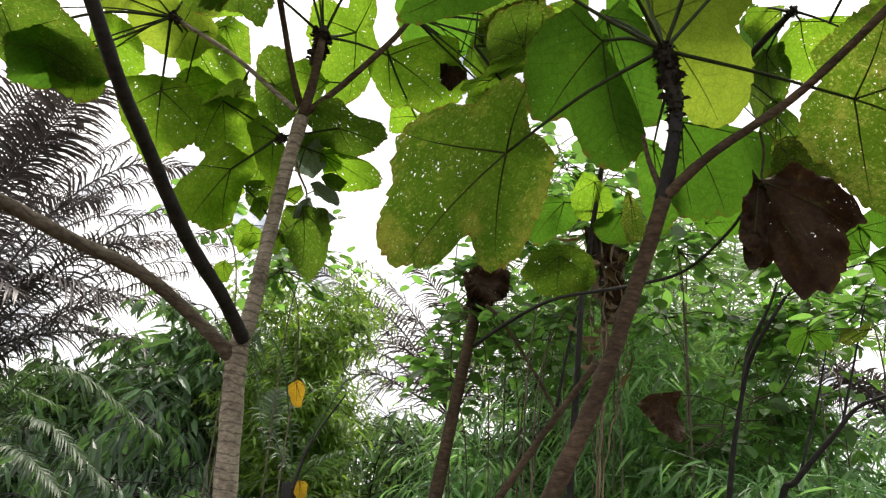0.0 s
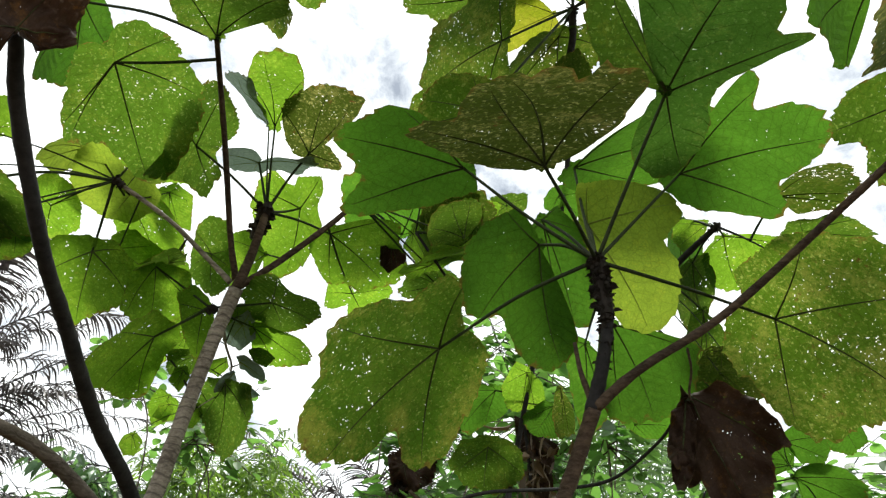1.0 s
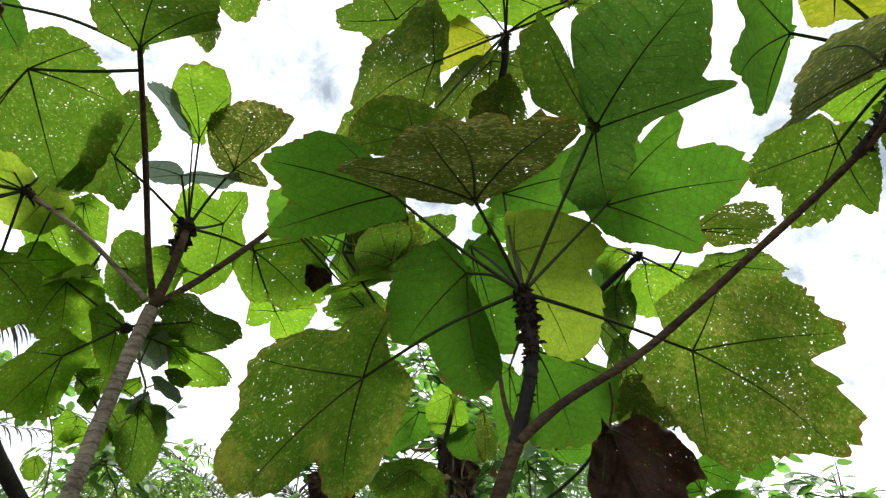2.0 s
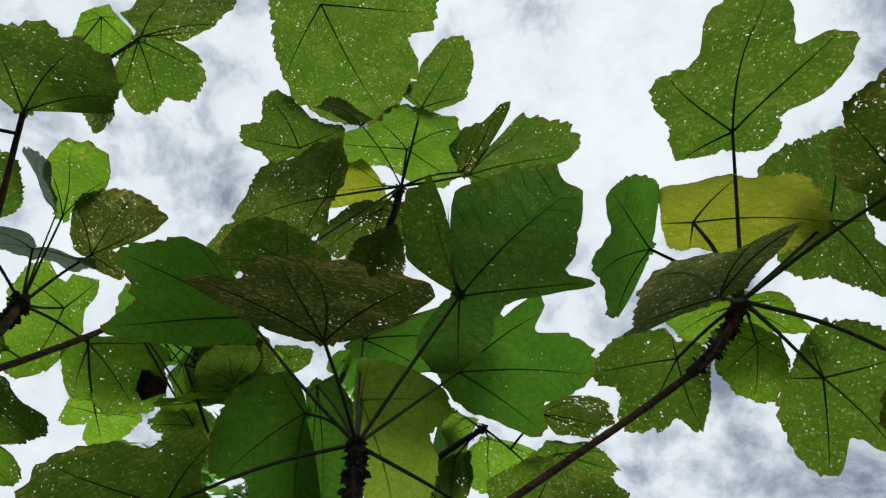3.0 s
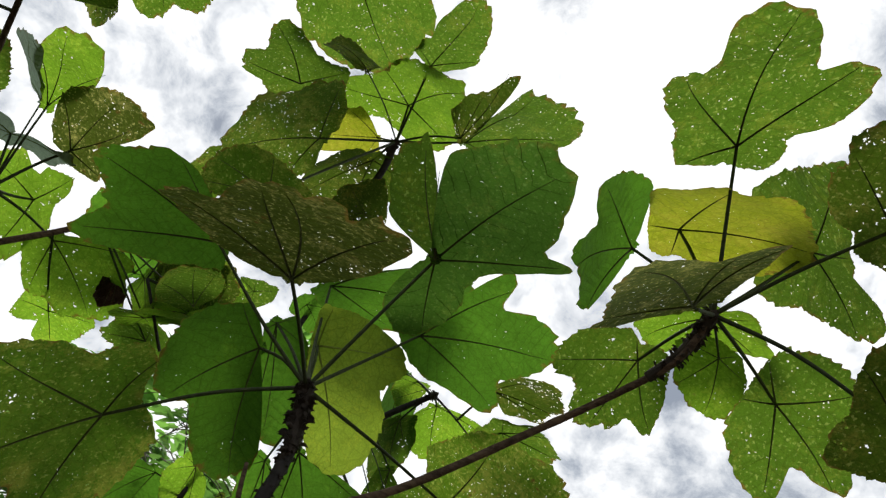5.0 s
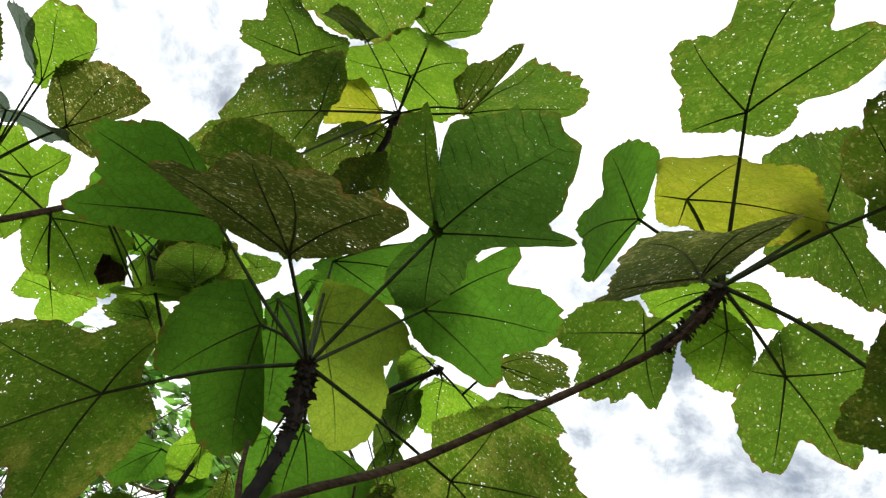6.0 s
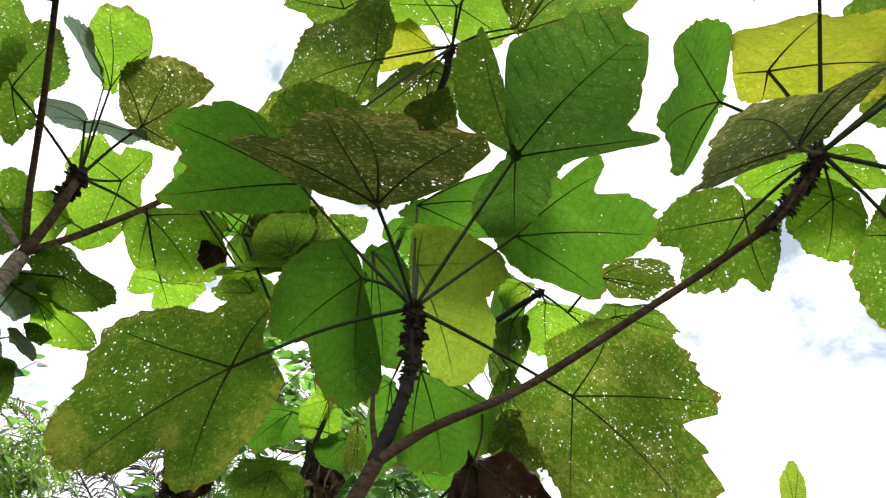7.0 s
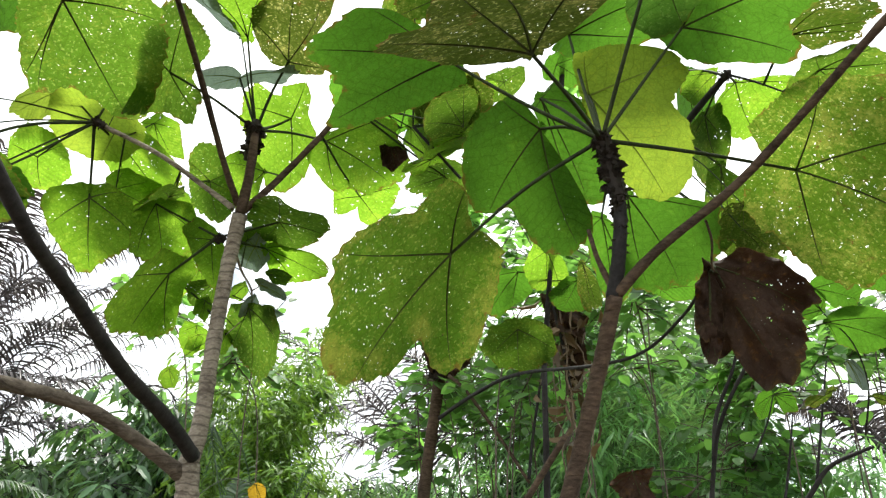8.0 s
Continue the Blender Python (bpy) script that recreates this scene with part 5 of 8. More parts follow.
leaf(forked_tree, 'pale', (-1.186, 2.188, 3.060), (-0.70, -0.33, -0.64), (-0.62, -0.17, 0.77), 0.14, (0.155, 0.17, 0.179, 0.185, 0.193, 0.207, 0.227, 0.201, 0.145, 0.132, 0.126, 0.121, 0.12, 0.12, 0.122, 0.111, 0.102, 0.096, 0.092, 0.09, 0.089, 0.087, 0.065, 0.053, 0.045, 0.04, 0.036, 0.034, 0.032, 0.031, 0.031, 0.031, 0.032, 0.033, 0.035, 0.038, 0.047, 0.067, 0.106, 0.107, 0.109, 0.113, 0.12, 0.129, 0.134, 0.135, 0.139, 0.145), (0, 39), (-1.031, 2.155, 2.932))
leaf(forked_tree, 'eaten', (-1.353, 1.895, 2.657), (0.85, 0.51, -0.08), (-0.07, 0.27, 0.96), 0.24, (0.248, 0.226, 0.211, 0.201, 0.178, 0.159, 0.145, 0.136, 0.126, 0.119, 0.115, 0.113, 0.112, 0.114, 0.118, 0.108, 0.101, 0.097, 0.095, 0.094, 0.095, 0.097, 0.101, 0.108, 0.118, 0.133, 0.132, 0.128, 0.126, 0.126, 0.129, 0.134, 0.141, 0.153, 0.17, 0.189, 0.217, 0.259, 0.296, 0.275, 0.261, 0.253, 0.248, 0.245, 0.246, 0.252, 0.262, 0.278), (0, 45), (-1.028, 2.158, 2.930))
leaf(forked_tree, 'eaten', (0.145, 2.180, 2.932), (-0.39, -0.92, 0.05), (-0.35, 0.20, 0.91), 0.14, (0.26, 0.255, 0.255, 0.233, 0.193, 0.14, 0.101, 0.062, 0.042, 0.033, 0.027, 0.023, 0.021, 0.019, 0.018, 0.017, 0.017, 0.017, 0.017, 0.016, 0.016, 0.016, 0.016, 0.016, 0.016, 0.016, 0.016, 0.016, 0.016, 0.016, 0.016, 0.016, 0.016, 0.018, 0.022, 0.03, 0.048, 0.06, 0.081, 0.119, 0.125, 0.135, 0.148, 0.168, 0.188, 0.217, 0.241, 0.258), (0, 20, -28), (-0.240, 2.226, 3.045))
leaf(forked_tree, 'bright', (0.043, 2.410, 2.932), (-0.89, 0.29, -0.35), (-0.39, -0.11, 0.91), 0.16, (0.095, 0.098, 0.102, 0.109, 0.119, 0.133, 0.145, 0.149, 0.156, 0.166, 0.181, 0.203, 0.235, 0.275, 0.288, 0.289, 0.282, 0.251, 0.209, 0.182, 0.163, 0.15, 0.142, 0.136, 0.133, 0.126, 0.104, 0.09, 0.081, 0.074, 0.068, 0.063, 0.06, 0.058, 0.057, 0.058, 0.059, 0.061, 0.062, 0.064, 0.068, 0.073, 0.081, 0.093, 0.102, 0.098, 0.095, 0.094), (0, 144), (-0.240, 2.226, 3.045))
leaf(forked_tree, 'bright', (1.029, 2.119, 3.065), (0.45, 0.87, -0.21), (-0.07, 0.27, 0.96), 0.18, (0.246, 0.232, 0.216, 0.178, 0.151, 0.13, 0.116, 0.107, 0.072, 0.053, 0.043, 0.036, 0.032, 0.029, 0.027, 0.026, 0.02, 0.015, 0.015, 0.015, 0.015, 0.015, 0.015, 0.015, 0.015, 0.015, 0.015, 0.015, 0.015, 0.015, 0.015, 0.015, 0.015, 0.015, 0.015, 0.018, 0.028, 0.182, 0.204, 0.2, 0.2, 0.203, 0.209, 0.209, 0.213, 0.22, 0.227, 0.239), (0, -68), (0.966, 2.038, 3.035))
leaf(forked_tree, 'dark', (1.034, 1.768, 2.994), (0.86, -0.51, 0.00), (0.00, 0.00, 1.00), 0.17, (0.197, 0.188, 0.183, 0.182, 0.154, 0.132, 0.117, 0.106, 0.099, 0.067, 0.033, 0.023, 0.017, 0.016, 0.016, 0.016, 0.016, 0.016, 0.016, 0.016, 0.016, 0.016, 0.016, 0.016, 0.016, 0.016, 0.016, 0.016, 0.017, 0.022, 0.024, 0.025, 0.026, 0.028, 0.031, 0.035, 0.042, 0.053, 0.073, 0.121, 0.22, 0.252, 0.268, 0.252, 0.243, 0.237, 0.229, 0.21), (0, 18), (1.068, 2.018, 2.992))
leaf(forked_tree, 'eaten', (1.161, 1.865, 2.946), (0.96, -0.28, 0.00), (0.00, 0.00, 1.00), 0.19, (0.19, 0.19, 0.195, 0.185, 0.169, 0.158, 0.151, 0.147, 0.146, 0.14, 0.127, 0.118, 0.113, 0.109, 0.108, 0.108, 0.11, 0.115, 0.122, 0.106, 0.092, 0.082, 0.076, 0.071, 0.068, 0.067, 0.066, 0.067, 0.069, 0.073, 0.078, 0.085, 0.096, 0.1, 0.102, 0.105, 0.11, 0.118, 0.129, 0.146, 0.161, 0.16, 0.161, 0.165, 0.172, 0.183, 0.198, 0.192), (0, -44), (1.122, 2.009, 2.962))
leaf(forked_tree, 'fresh', (0.916, 2.220, 3.177), (0.12, 0.51, -0.85), (-0.67, 0.67, 0.31), 0.20, (0.266, 0.259, 0.256, 0.246, 0.205, 0.178, 0.156, 0.128, 0.111, 0.099, 0.023, 0.016, 0.016, 0.016, 0.016, 0.016, 0.016, 0.016, 0.016, 0.016, 0.016, 0.016, 0.016, 0.016, 0.016, 0.016, 0.016, 0.016, 0.016, 0.016, 0.016, 0.016, 0.017, 0.041, 0.047, 0.056, 0.071, 0.099, 0.129, 0.136, 0.146, 0.161, 0.184, 0.207, 0.214, 0.226, 0.245, 0.271), (0, -20), (0.966, 2.038, 3.035))
leaf(forked_tree, 'eaten', (0.363, 2.745, 2.402), (0.08, 0.85, -0.52), (0.14, 0.51, 0.85), 0.19, (0.198, 0.2, 0.206, 0.193, 0.18, 0.172, 0.167, 0.165, 0.16, 0.139, 0.125, 0.115, 0.109, 0.104, 0.095, 0.082, 0.073, 0.067, 0.063, 0.06, 0.058, 0.058, 0.058, 0.06, 0.062, 0.066, 0.069, 0.07, 0.072, 0.075, 0.08, 0.087, 0.098, 0.114, 0.129, 0.129, 0.131, 0.136, 0.144, 0.155, 0.172, 0.172, 0.173, 0.177, 0.185, 0.196, 0.204, 0.199), (0, 38, -62), (0.477, 2.813, 2.389))
leaf(forked_tree, 'fresh', (-1.097, 1.678, 3.233), (-0.29, 0.85, -0.43), (-0.83, 0.00, 0.56), 0.21, (0.264, 0.272, 0.265, 0.259, 0.257, 0.268, 0.223, 0.083, 0.066, 0.056, 0.049, 0.044, 0.041, 0.039, 0.036, 0.034, 0.033, 0.032, 0.032, 0.032, 0.033, 0.035, 0.037, 0.041, 0.046, 0.053, 0.066, 0.062, 0.058, 0.056, 0.055, 0.055, 0.056, 0.057, 0.06, 0.065, 0.071, 0.081, 0.095, 0.108, 0.124, 0.147, 0.173, 0.203, 0.236, 0.242, 0.253, 0.261), (0, -32, 39), (-0.668, 1.641, 3.135))
leaf(forked_tree, 'bright', (-0.931, 2.375, 3.051), (0.20, 0.89, -0.42), (-0.26, 0.46, 0.85), 0.11, (0.135, 0.129, 0.102, 0.083, 0.071, 0.063, 0.055, 0.049, 0.045, 0.042, 0.04, 0.039, 0.039, 0.039, 0.04, 0.042, 0.044, 0.039, 0.035, 0.032, 0.031, 0.029, 0.029, 0.029, 0.029, 0.03, 0.032, 0.035, 0.038, 0.044, 0.047, 0.047, 0.048, 0.05, 0.053, 0.057, 0.063, 0.071, 0.084, 0.084, 0.087, 0.09, 0.096, 0.105, 0.117, 0.135, 0.159, 0.145), (0, 14), (-0.942, 2.188, 2.893))
leaf(forked_tree, 'dusty', (-0.576, 2.518, 2.640), (-0.49, 0.75, -0.45), (0.37, 0.64, 0.67), 0.12, (0.102, 0.109, 0.099, 0.091, 0.086, 0.083, 0.081, 0.08, 0.081, 0.084, 0.088, 0.095, 0.1, 0.092, 0.086, 0.082, 0.08, 0.079, 0.08, 0.082, 0.086, 0.092, 0.092, 0.079, 0.07, 0.064, 0.06, 0.057, 0.056, 0.055, 0.056, 0.057, 0.06, 0.064, 0.069, 0.071, 0.069, 0.068, 0.068, 0.07, 0.073, 0.077, 0.084, 0.093, 0.096, 0.095, 0.096, 0.098), (0, 177), (-0.644, 2.299, 2.591))
leaf(forked_tree, 'bright', (-0.676, 2.342, 2.600), (-0.13, 0.76, -0.64), (-0.17, 0.62, 0.77), 0.14, (0.174, 0.147, 0.13, 0.117, 0.102, 0.091, 0.084, 0.079, 0.076, 0.074, 0.074, 0.075, 0.077, 0.081, 0.086, 0.095, 0.103, 0.099, 0.097, 0.097, 0.098, 0.087, 0.072, 0.062, 0.056, 0.051, 0.048, 0.041, 0.037, 0.034, 0.031, 0.03, 0.029, 0.029, 0.029, 0.03, 0.031, 0.033, 0.036, 0.04, 0.047, 0.054, 0.06, 0.07, 0.085, 0.11, 0.146, 0.164), (0, 97), (-0.644, 2.299, 2.591))
leaf(forked_tree, 'bright', (-0.877, 2.674, 2.242), (-0.03, 0.71, -0.70), (-0.37, 0.64, 0.67), 0.06, (0.075, 0.074, 0.074, 0.071, 0.064, 0.059, 0.056, 0.054, 0.046, 0.039, 0.033, 0.03, 0.028, 0.024, 0.019, 0.016, 0.014, 0.013, 0.012, 0.012, 0.011, 0.011, 0.011, 0.011, 0.012, 0.012, 0.013, 0.015, 0.017, 0.017, 0.016, 0.016, 0.016, 0.017, 0.017, 0.018, 0.02, 0.022, 0.025, 0.031, 0.039, 0.043, 0.045, 0.048, 0.052, 0.058, 0.067, 0.077), (0, -16), (-0.669, 2.599, 2.346))
leaf(forked_tree, 'eaten', (-0.833, 2.338, 2.750), (0.78, 0.35, 0.53), (-0.51, -0.14, 0.85), 0.11, (0.055, 0.056, 0.059, 0.063, 0.069, 0.055, 0.046, 0.041, 0.037, 0.034, 0.032, 0.031, 0.03, 0.03, 0.031, 0.032, 0.034, 0.036, 0.04, 0.042, 0.044, 0.049, 0.055, 0.064, 0.078, 0.103, 0.14, 0.143, 0.148, 0.156, 0.168, 0.185, 0.211, 0.23, 0.249, 0.219, 0.163, 0.132, 0.112, 0.099, 0.089, 0.077, 0.068, 0.063, 0.059, 0.056, 0.055, 0.054), (0, -105), (-0.771, 2.248, 2.806))
leaf(forked_tree, 'eaten', (0.093, 2.577, 2.944), (-0.89, 0.45, -0.06), (0.07, 0.27, 0.96), 0.18, (0.153, 0.161, 0.147, 0.137, 0.131, 0.127, 0.126, 0.126, 0.129, 0.121, 0.115, 0.11, 0.108, 0.108, 0.11, 0.113, 0.115, 0.112, 0.111, 0.111, 0.114, 0.119, 0.126, 0.137, 0.133, 0.124, 0.119, 0.115, 0.114, 0.115, 0.118, 0.123, 0.131, 0.128, 0.124, 0.122, 0.123, 0.125, 0.13, 0.138, 0.15, 0.142, 0.136, 0.133, 0.132, 0.133, 0.137, 0.143), (0, -108), (-0.240, 2.226, 3.045))
leaf(forked_tree, 'bright', (0.186, 2.443, 3.178), (-0.95, -0.23, 0.21), (0.11, 0.39, 0.91), 0.15, (0.086, 0.085, 0.084, 0.084, 0.085, 0.088, 0.093, 0.1, 0.111, 0.127, 0.131, 0.131, 0.134, 0.139, 0.147, 0.148, 0.125, 0.11, 0.1, 0.093, 0.089, 0.086, 0.085, 0.085, 0.084, 0.08, 0.078, 0.078, 0.078, 0.08, 0.084, 0.09, 0.098, 0.11, 0.108, 0.107, 0.107, 0.11, 0.114, 0.122, 0.131, 0.115, 0.103, 0.095, 0.09, 0.087, 0.085, 0.085), (0, 102), (-0.240, 2.226, 3.045))
leaf(forked_tree, 'eaten', (0.106, 2.328, 3.103), (0.67, 0.23, -0.71), (0.53, 0.53, 0.67), 0.19, (0.15, 0.161, 0.158, 0.152, 0.148, 0.148, 0.15, 0.155, 0.156, 0.145, 0.138, 0.133, 0.131, 0.132, 0.129, 0.124, 0.122, 0.121, 0.123, 0.127, 0.133, 0.131, 0.126, 0.122, 0.121, 0.122, 0.125, 0.131, 0.139, 0.151, 0.146, 0.144, 0.145, 0.148, 0.154, 0.163, 0.169, 0.156, 0.147, 0.141, 0.139, 0.138, 0.14, 0.139, 0.136, 0.136, 0.138, 0.142), (0, 90), (-0.240, 2.226, 3.045))
leaf(forked_tree, 'fresh', (-0.077, 2.635, 3.183), (-0.67, -0.59, 0.46), (0.14, 0.51, 0.85), 0.28, (0.329, 0.333, 0.342, 0.348, 0.339, 0.335, 0.338, 0.346, 0.287, 0.237, 0.165, 0.112, 0.085, 0.07, 0.06, 0.054, 0.049, 0.037, 0.03, 0.026, 0.023, 0.021, 0.021, 0.021, 0.021, 0.021, 0.021, 0.021, 0.021, 0.021, 0.022, 0.025, 0.029, 0.035, 0.045, 0.065, 0.121, 0.15, 0.156, 0.165, 0.179, 0.199, 0.228, 0.246, 0.26, 0.28, 0.31, 0.332), (0, 56), (-0.240, 2.226, 3.045))
leaf(forked_tree, 'eaten', (-0.511, 1.490, 3.434), (0.44, 0.89, 0.13), (-0.28, 0.00, 0.96), 0.18, (0.218, 0.242, 0.242, 0.227, 0.196, 0.168, 0.132, 0.111, 0.034, 0.02, 0.015, 0.015, 0.015, 0.015, 0.015, 0.015, 0.015, 0.015, 0.015, 0.015, 0.015, 0.015, 0.015, 0.015, 0.015, 0.015, 0.015, 0.015, 0.015, 0.015, 0.015, 0.015, 0.015, 0.015, 0.015, 0.086, 0.109, 0.152, 0.171, 0.18, 0.192, 0.203, 0.205, 0.212, 0.222, 0.222, 0.202, 0.189), (0, -56, 31), (-0.668, 1.641, 3.135))
leaf(forked_tree, 'mottled', (-0.498, 1.449, 3.406), (0.70, -0.68, 0.22), (-0.56, -0.32, 0.77), 0.21, (0.233, 0.207, 0.174, 0.141, 0.121, 0.107, 0.098, 0.047, 0.029, 0.024, 0.024, 0.024, 0.024, 0.024, 0.024, 0.024, 0.024, 0.024, 0.024, 0.024, 0.024, 0.024, 0.024, 0.024, 0.024, 0.024, 0.024, 0.024, 0.024, 0.024, 0.024, 0.024, 0.024, 0.024, 0.024, 0.024, 0.024, 0.025, 0.169, 0.21, 0.285, 0.343, 0.386, 0.4, 0.396, 0.375, 0.335, 0.273), (0, 21, -47), (-0.668, 1.641, 3.135))
leaf(forked_tree, 'bright', (-0.616, 1.462, 3.423), (0.17, 0.98, -0.08), (-0.10, 0.10, 0.99), 0.11, (0.128, 0.128, 0.118, 0.112, 0.108, 0.106, 0.105, 0.086, 0.073, 0.065, 0.059, 0.055, 0.052, 0.045, 0.039, 0.035, 0.033, 0.031, 0.03, 0.029, 0.029, 0.03, 0.031, 0.032, 0.035, 0.038, 0.043, 0.049, 0.047, 0.046, 0.046, 0.047, 0.049, 0.052, 0.056, 0.062, 0.071, 0.084, 0.096, 0.095, 0.097, 0.1, 0.105, 0.112, 0.122, 0.12, 0.121, 0.123), (0, -54), (-0.668, 1.641, 3.135))
leaf(forked_tree, 'mottled', (-0.571, 1.524, 3.314), (0.45, 0.73, -0.52), (0.62, 0.17, 0.77), 0.14, (0.18, 0.166, 0.156, 0.148, 0.112, 0.092, 0.078, 0.07, 0.064, 0.06, 0.057, 0.055, 0.055, 0.055, 0.056, 0.046, 0.036, 0.03, 0.027, 0.024, 0.022, 0.021, 0.02, 0.02, 0.02, 0.02, 0.021, 0.022, 0.024, 0.026, 0.03, 0.035, 0.044, 0.06, 0.092, 0.101, 0.114, 0.134, 0.167, 0.197, 0.21, 0.216, 0.202, 0.194, 0.189, 0.187, 0.189, 0.194), (0, -46), (-0.668, 1.641, 3.135))
leaf(near_tree, 'dead', (0.703, 1.689, 2.286), (0.36, -0.01, -0.93), (0.40, 0.90, 0.15), 0.19, (0.31, 0.293, 0.209, 0.22, 0.191, 0.165, 0.133, 0.087, 0.061, 0.042, 0.032, 0.026, 0.023, 0.02, 0.019, 0.019, 0.019, 0.019, 0.019, 0.019, 0.019, 0.019, 0.019, 0.019, 0.019, 0.019, 0.019, 0.019, 0.019, 0.019, 0.019, 0.019, 0.02, 0.028, 0.034, 0.045, 0.067, 0.093, 0.118, 0.143, 0.164, 0.206, 0.241, 0.219, 0.226, 0.257, 0.281, 0.306), (0, 25, -42), (0.673, 1.611, 2.251))
leaf(bare_shrub, 'dead', (0.676, 2.483, 1.871), (0.30, 0.07, -0.95), (0.26, 0.95, 0.15), 0.10, (0.139, 0.123, 0.113, 0.104, 0.096, 0.09, 0.086, 0.083, 0.081, 0.08, 0.081, 0.083, 0.061, 0.048, 0.04, 0.028, 0.02, 0.015, 0.012, 0.011, 0.01, 0.009, 0.009, 0.009, 0.009, 0.009, 0.009, 0.009, 0.009, 0.009, 0.01, 0.011, 0.013, 0.016, 0.021, 0.032, 0.066, 0.062, 0.059, 0.057, 0.056, 0.056, 0.057, 0.06, 0.064, 0.111, 0.138, 0.148), (0, 76), (0.927, 2.474, 1.842))
leaf(forked_tree, 'dead', (-0.697, 0.939, 2.433), (0.65, 0.56, -0.51), (-0.58, 0.80, 0.15), 0.12, (0.045, 0.039, 0.032, 0.027, 0.024, 0.022, 0.021, 0.02, 0.02, 0.085, 0.084, 0.083, 0.084, 0.087, 0.089, 0.085, 0.083, 0.083, 0.084, 0.087, 0.091, 0.098, 0.103, 0.099, 0.096, 0.095, 0.096, 0.098, 0.103, 0.11, 0.12, 0.118, 0.115, 0.115, 0.116, 0.119, 0.121, 0.111, 0.104, 0.099, 0.094, 0.088, 0.085, 0.083, 0.045, 0.043, 0.043, 0.044), (0, -57), (-0.712, 0.965, 2.443))
leaf(stump_tree, 'dead', (0.085, 3.508, 2.485), (0.95, 0.01, -0.30), (0.03, 0.99, 0.15), 0.16, (0.151, 0.143, 0.136, 0.132, 0.131, 0.132, 0.13, 0.118, 0.11, 0.105, 0.101, 0.1, 0.1, 0.102, 0.097, 0.087, 0.08, 0.075, 0.073, 0.071, 0.071, 0.072, 0.074, 0.078, 0.083, 0.088, 0.082, 0.078, 0.076, 0.075, 0.075, 0.076, 0.079, 0.084, 0.084, 0.084, 0.085, 0.089, 0.094, 0.102, 0.113, 0.13, 0.155, 0.158, 0.151, 0.148, 0.146, 0.148), (0, 112), (0.101, 3.565, 2.488))
leaf(forked_tree, 'dead', (-0.102, 2.437, 3.010), (0.08, 0.15, -0.98), (-0.04, 0.99, 0.15), 0.08, (0.103, 0.098, 0.093, 0.091, 0.078, 0.067, 0.059, 0.054, 0.049, 0.037, 0.03, 0.026, 0.023, 0.021, 0.02, 0.019, 0.018, 0.018, 0.018, 0.019, 0.017, 0.015, 0.014, 0.013, 0.012, 0.012, 0.012, 0.012, 0.012, 0.013, 0.013, 0.015, 0.016, 0.019, 0.022, 0.029, 0.041, 0.049, 0.051, 0.054, 0.058, 0.065, 0.075, 0.091, 0.093, 0.093, 0.095, 0.098), (0, -20), (-0.240, 2.226, 3.045))
leaf(slender_tree, 'dead', (0.553, 2.966, 2.569), (0.05, 0.14, -0.99), (0.19, 0.97, 0.15), 0.13, (0.126, 0.111, 0.102, 0.095, 0.09, 0.08, 0.072, 0.065, 0.061, 0.059, 0.057, 0.056, 0.057, 0.058, 0.061, 0.064, 0.057, 0.052, 0.049, 0.047, 0.046, 0.045, 0.046, 0.047, 0.049, 0.044, 0.04, 0.037, 0.035, 0.034, 0.034, 0.034, 0.035, 0.036, 0.038, 0.041, 0.046, 0.053, 0.064, 0.085, 0.14, 0.145, 0.153, 0.165, 0.175, 0.155, 0.141, 0.132), (0, -35), (0.532, 2.952, 2.555))
leaf(slender_tree, 'dead', (0.609, 2.999, 2.438), (-0.00, 0.15, -0.99), (0.20, 0.97, 0.15), 0.13, (0.211, 0.193, 0.128, 0.097, 0.079, 0.067, 0.06, 0.054, 0.051, 0.048, 0.047, 0.046, 0.047, 0.048, 0.05, 0.053, 0.035, 0.025, 0.02, 0.017, 0.015, 0.014, 0.013, 0.013, 0.013, 0.013, 0.013, 0.013, 0.013, 0.013, 0.014, 0.015, 0.017, 0.021, 0.026, 0.036, 0.048, 0.049, 0.052, 0.055, 0.061, 0.069, 0.081, 0.1, 0.121, 0.139, 0.166, 0.21), (0, 6), (0.559, 2.966, 2.429))
leaf(forked_tree, 'dead', (-0.894, 2.119, 3.111), (0.09, 0.20, -0.98), (-0.39, 0.91, 0.15), 0.06, (0.114, 0.129, 0.084, 0.054, 0.038, 0.008, 0.008, 0.008, 0.008, 0.008, 0.008, 0.008, 0.008, 0.008, 0.008, 0.008, 0.008, 0.008, 0.008, 0.008, 0.008, 0.008, 0.008, 0.008, 0.008, 0.008, 0.008, 0.008, 0.008, 0.008, 0.008, 0.008, 0.008, 0.008, 0.008, 0.008, 0.008, 0.008, 0.008, 0.008, 0.01, 0.013, 0.018, 0.033, 0.058, 0.067, 0.083, 0.104), (0, 2), (-0.993, 2.170, 2.915))
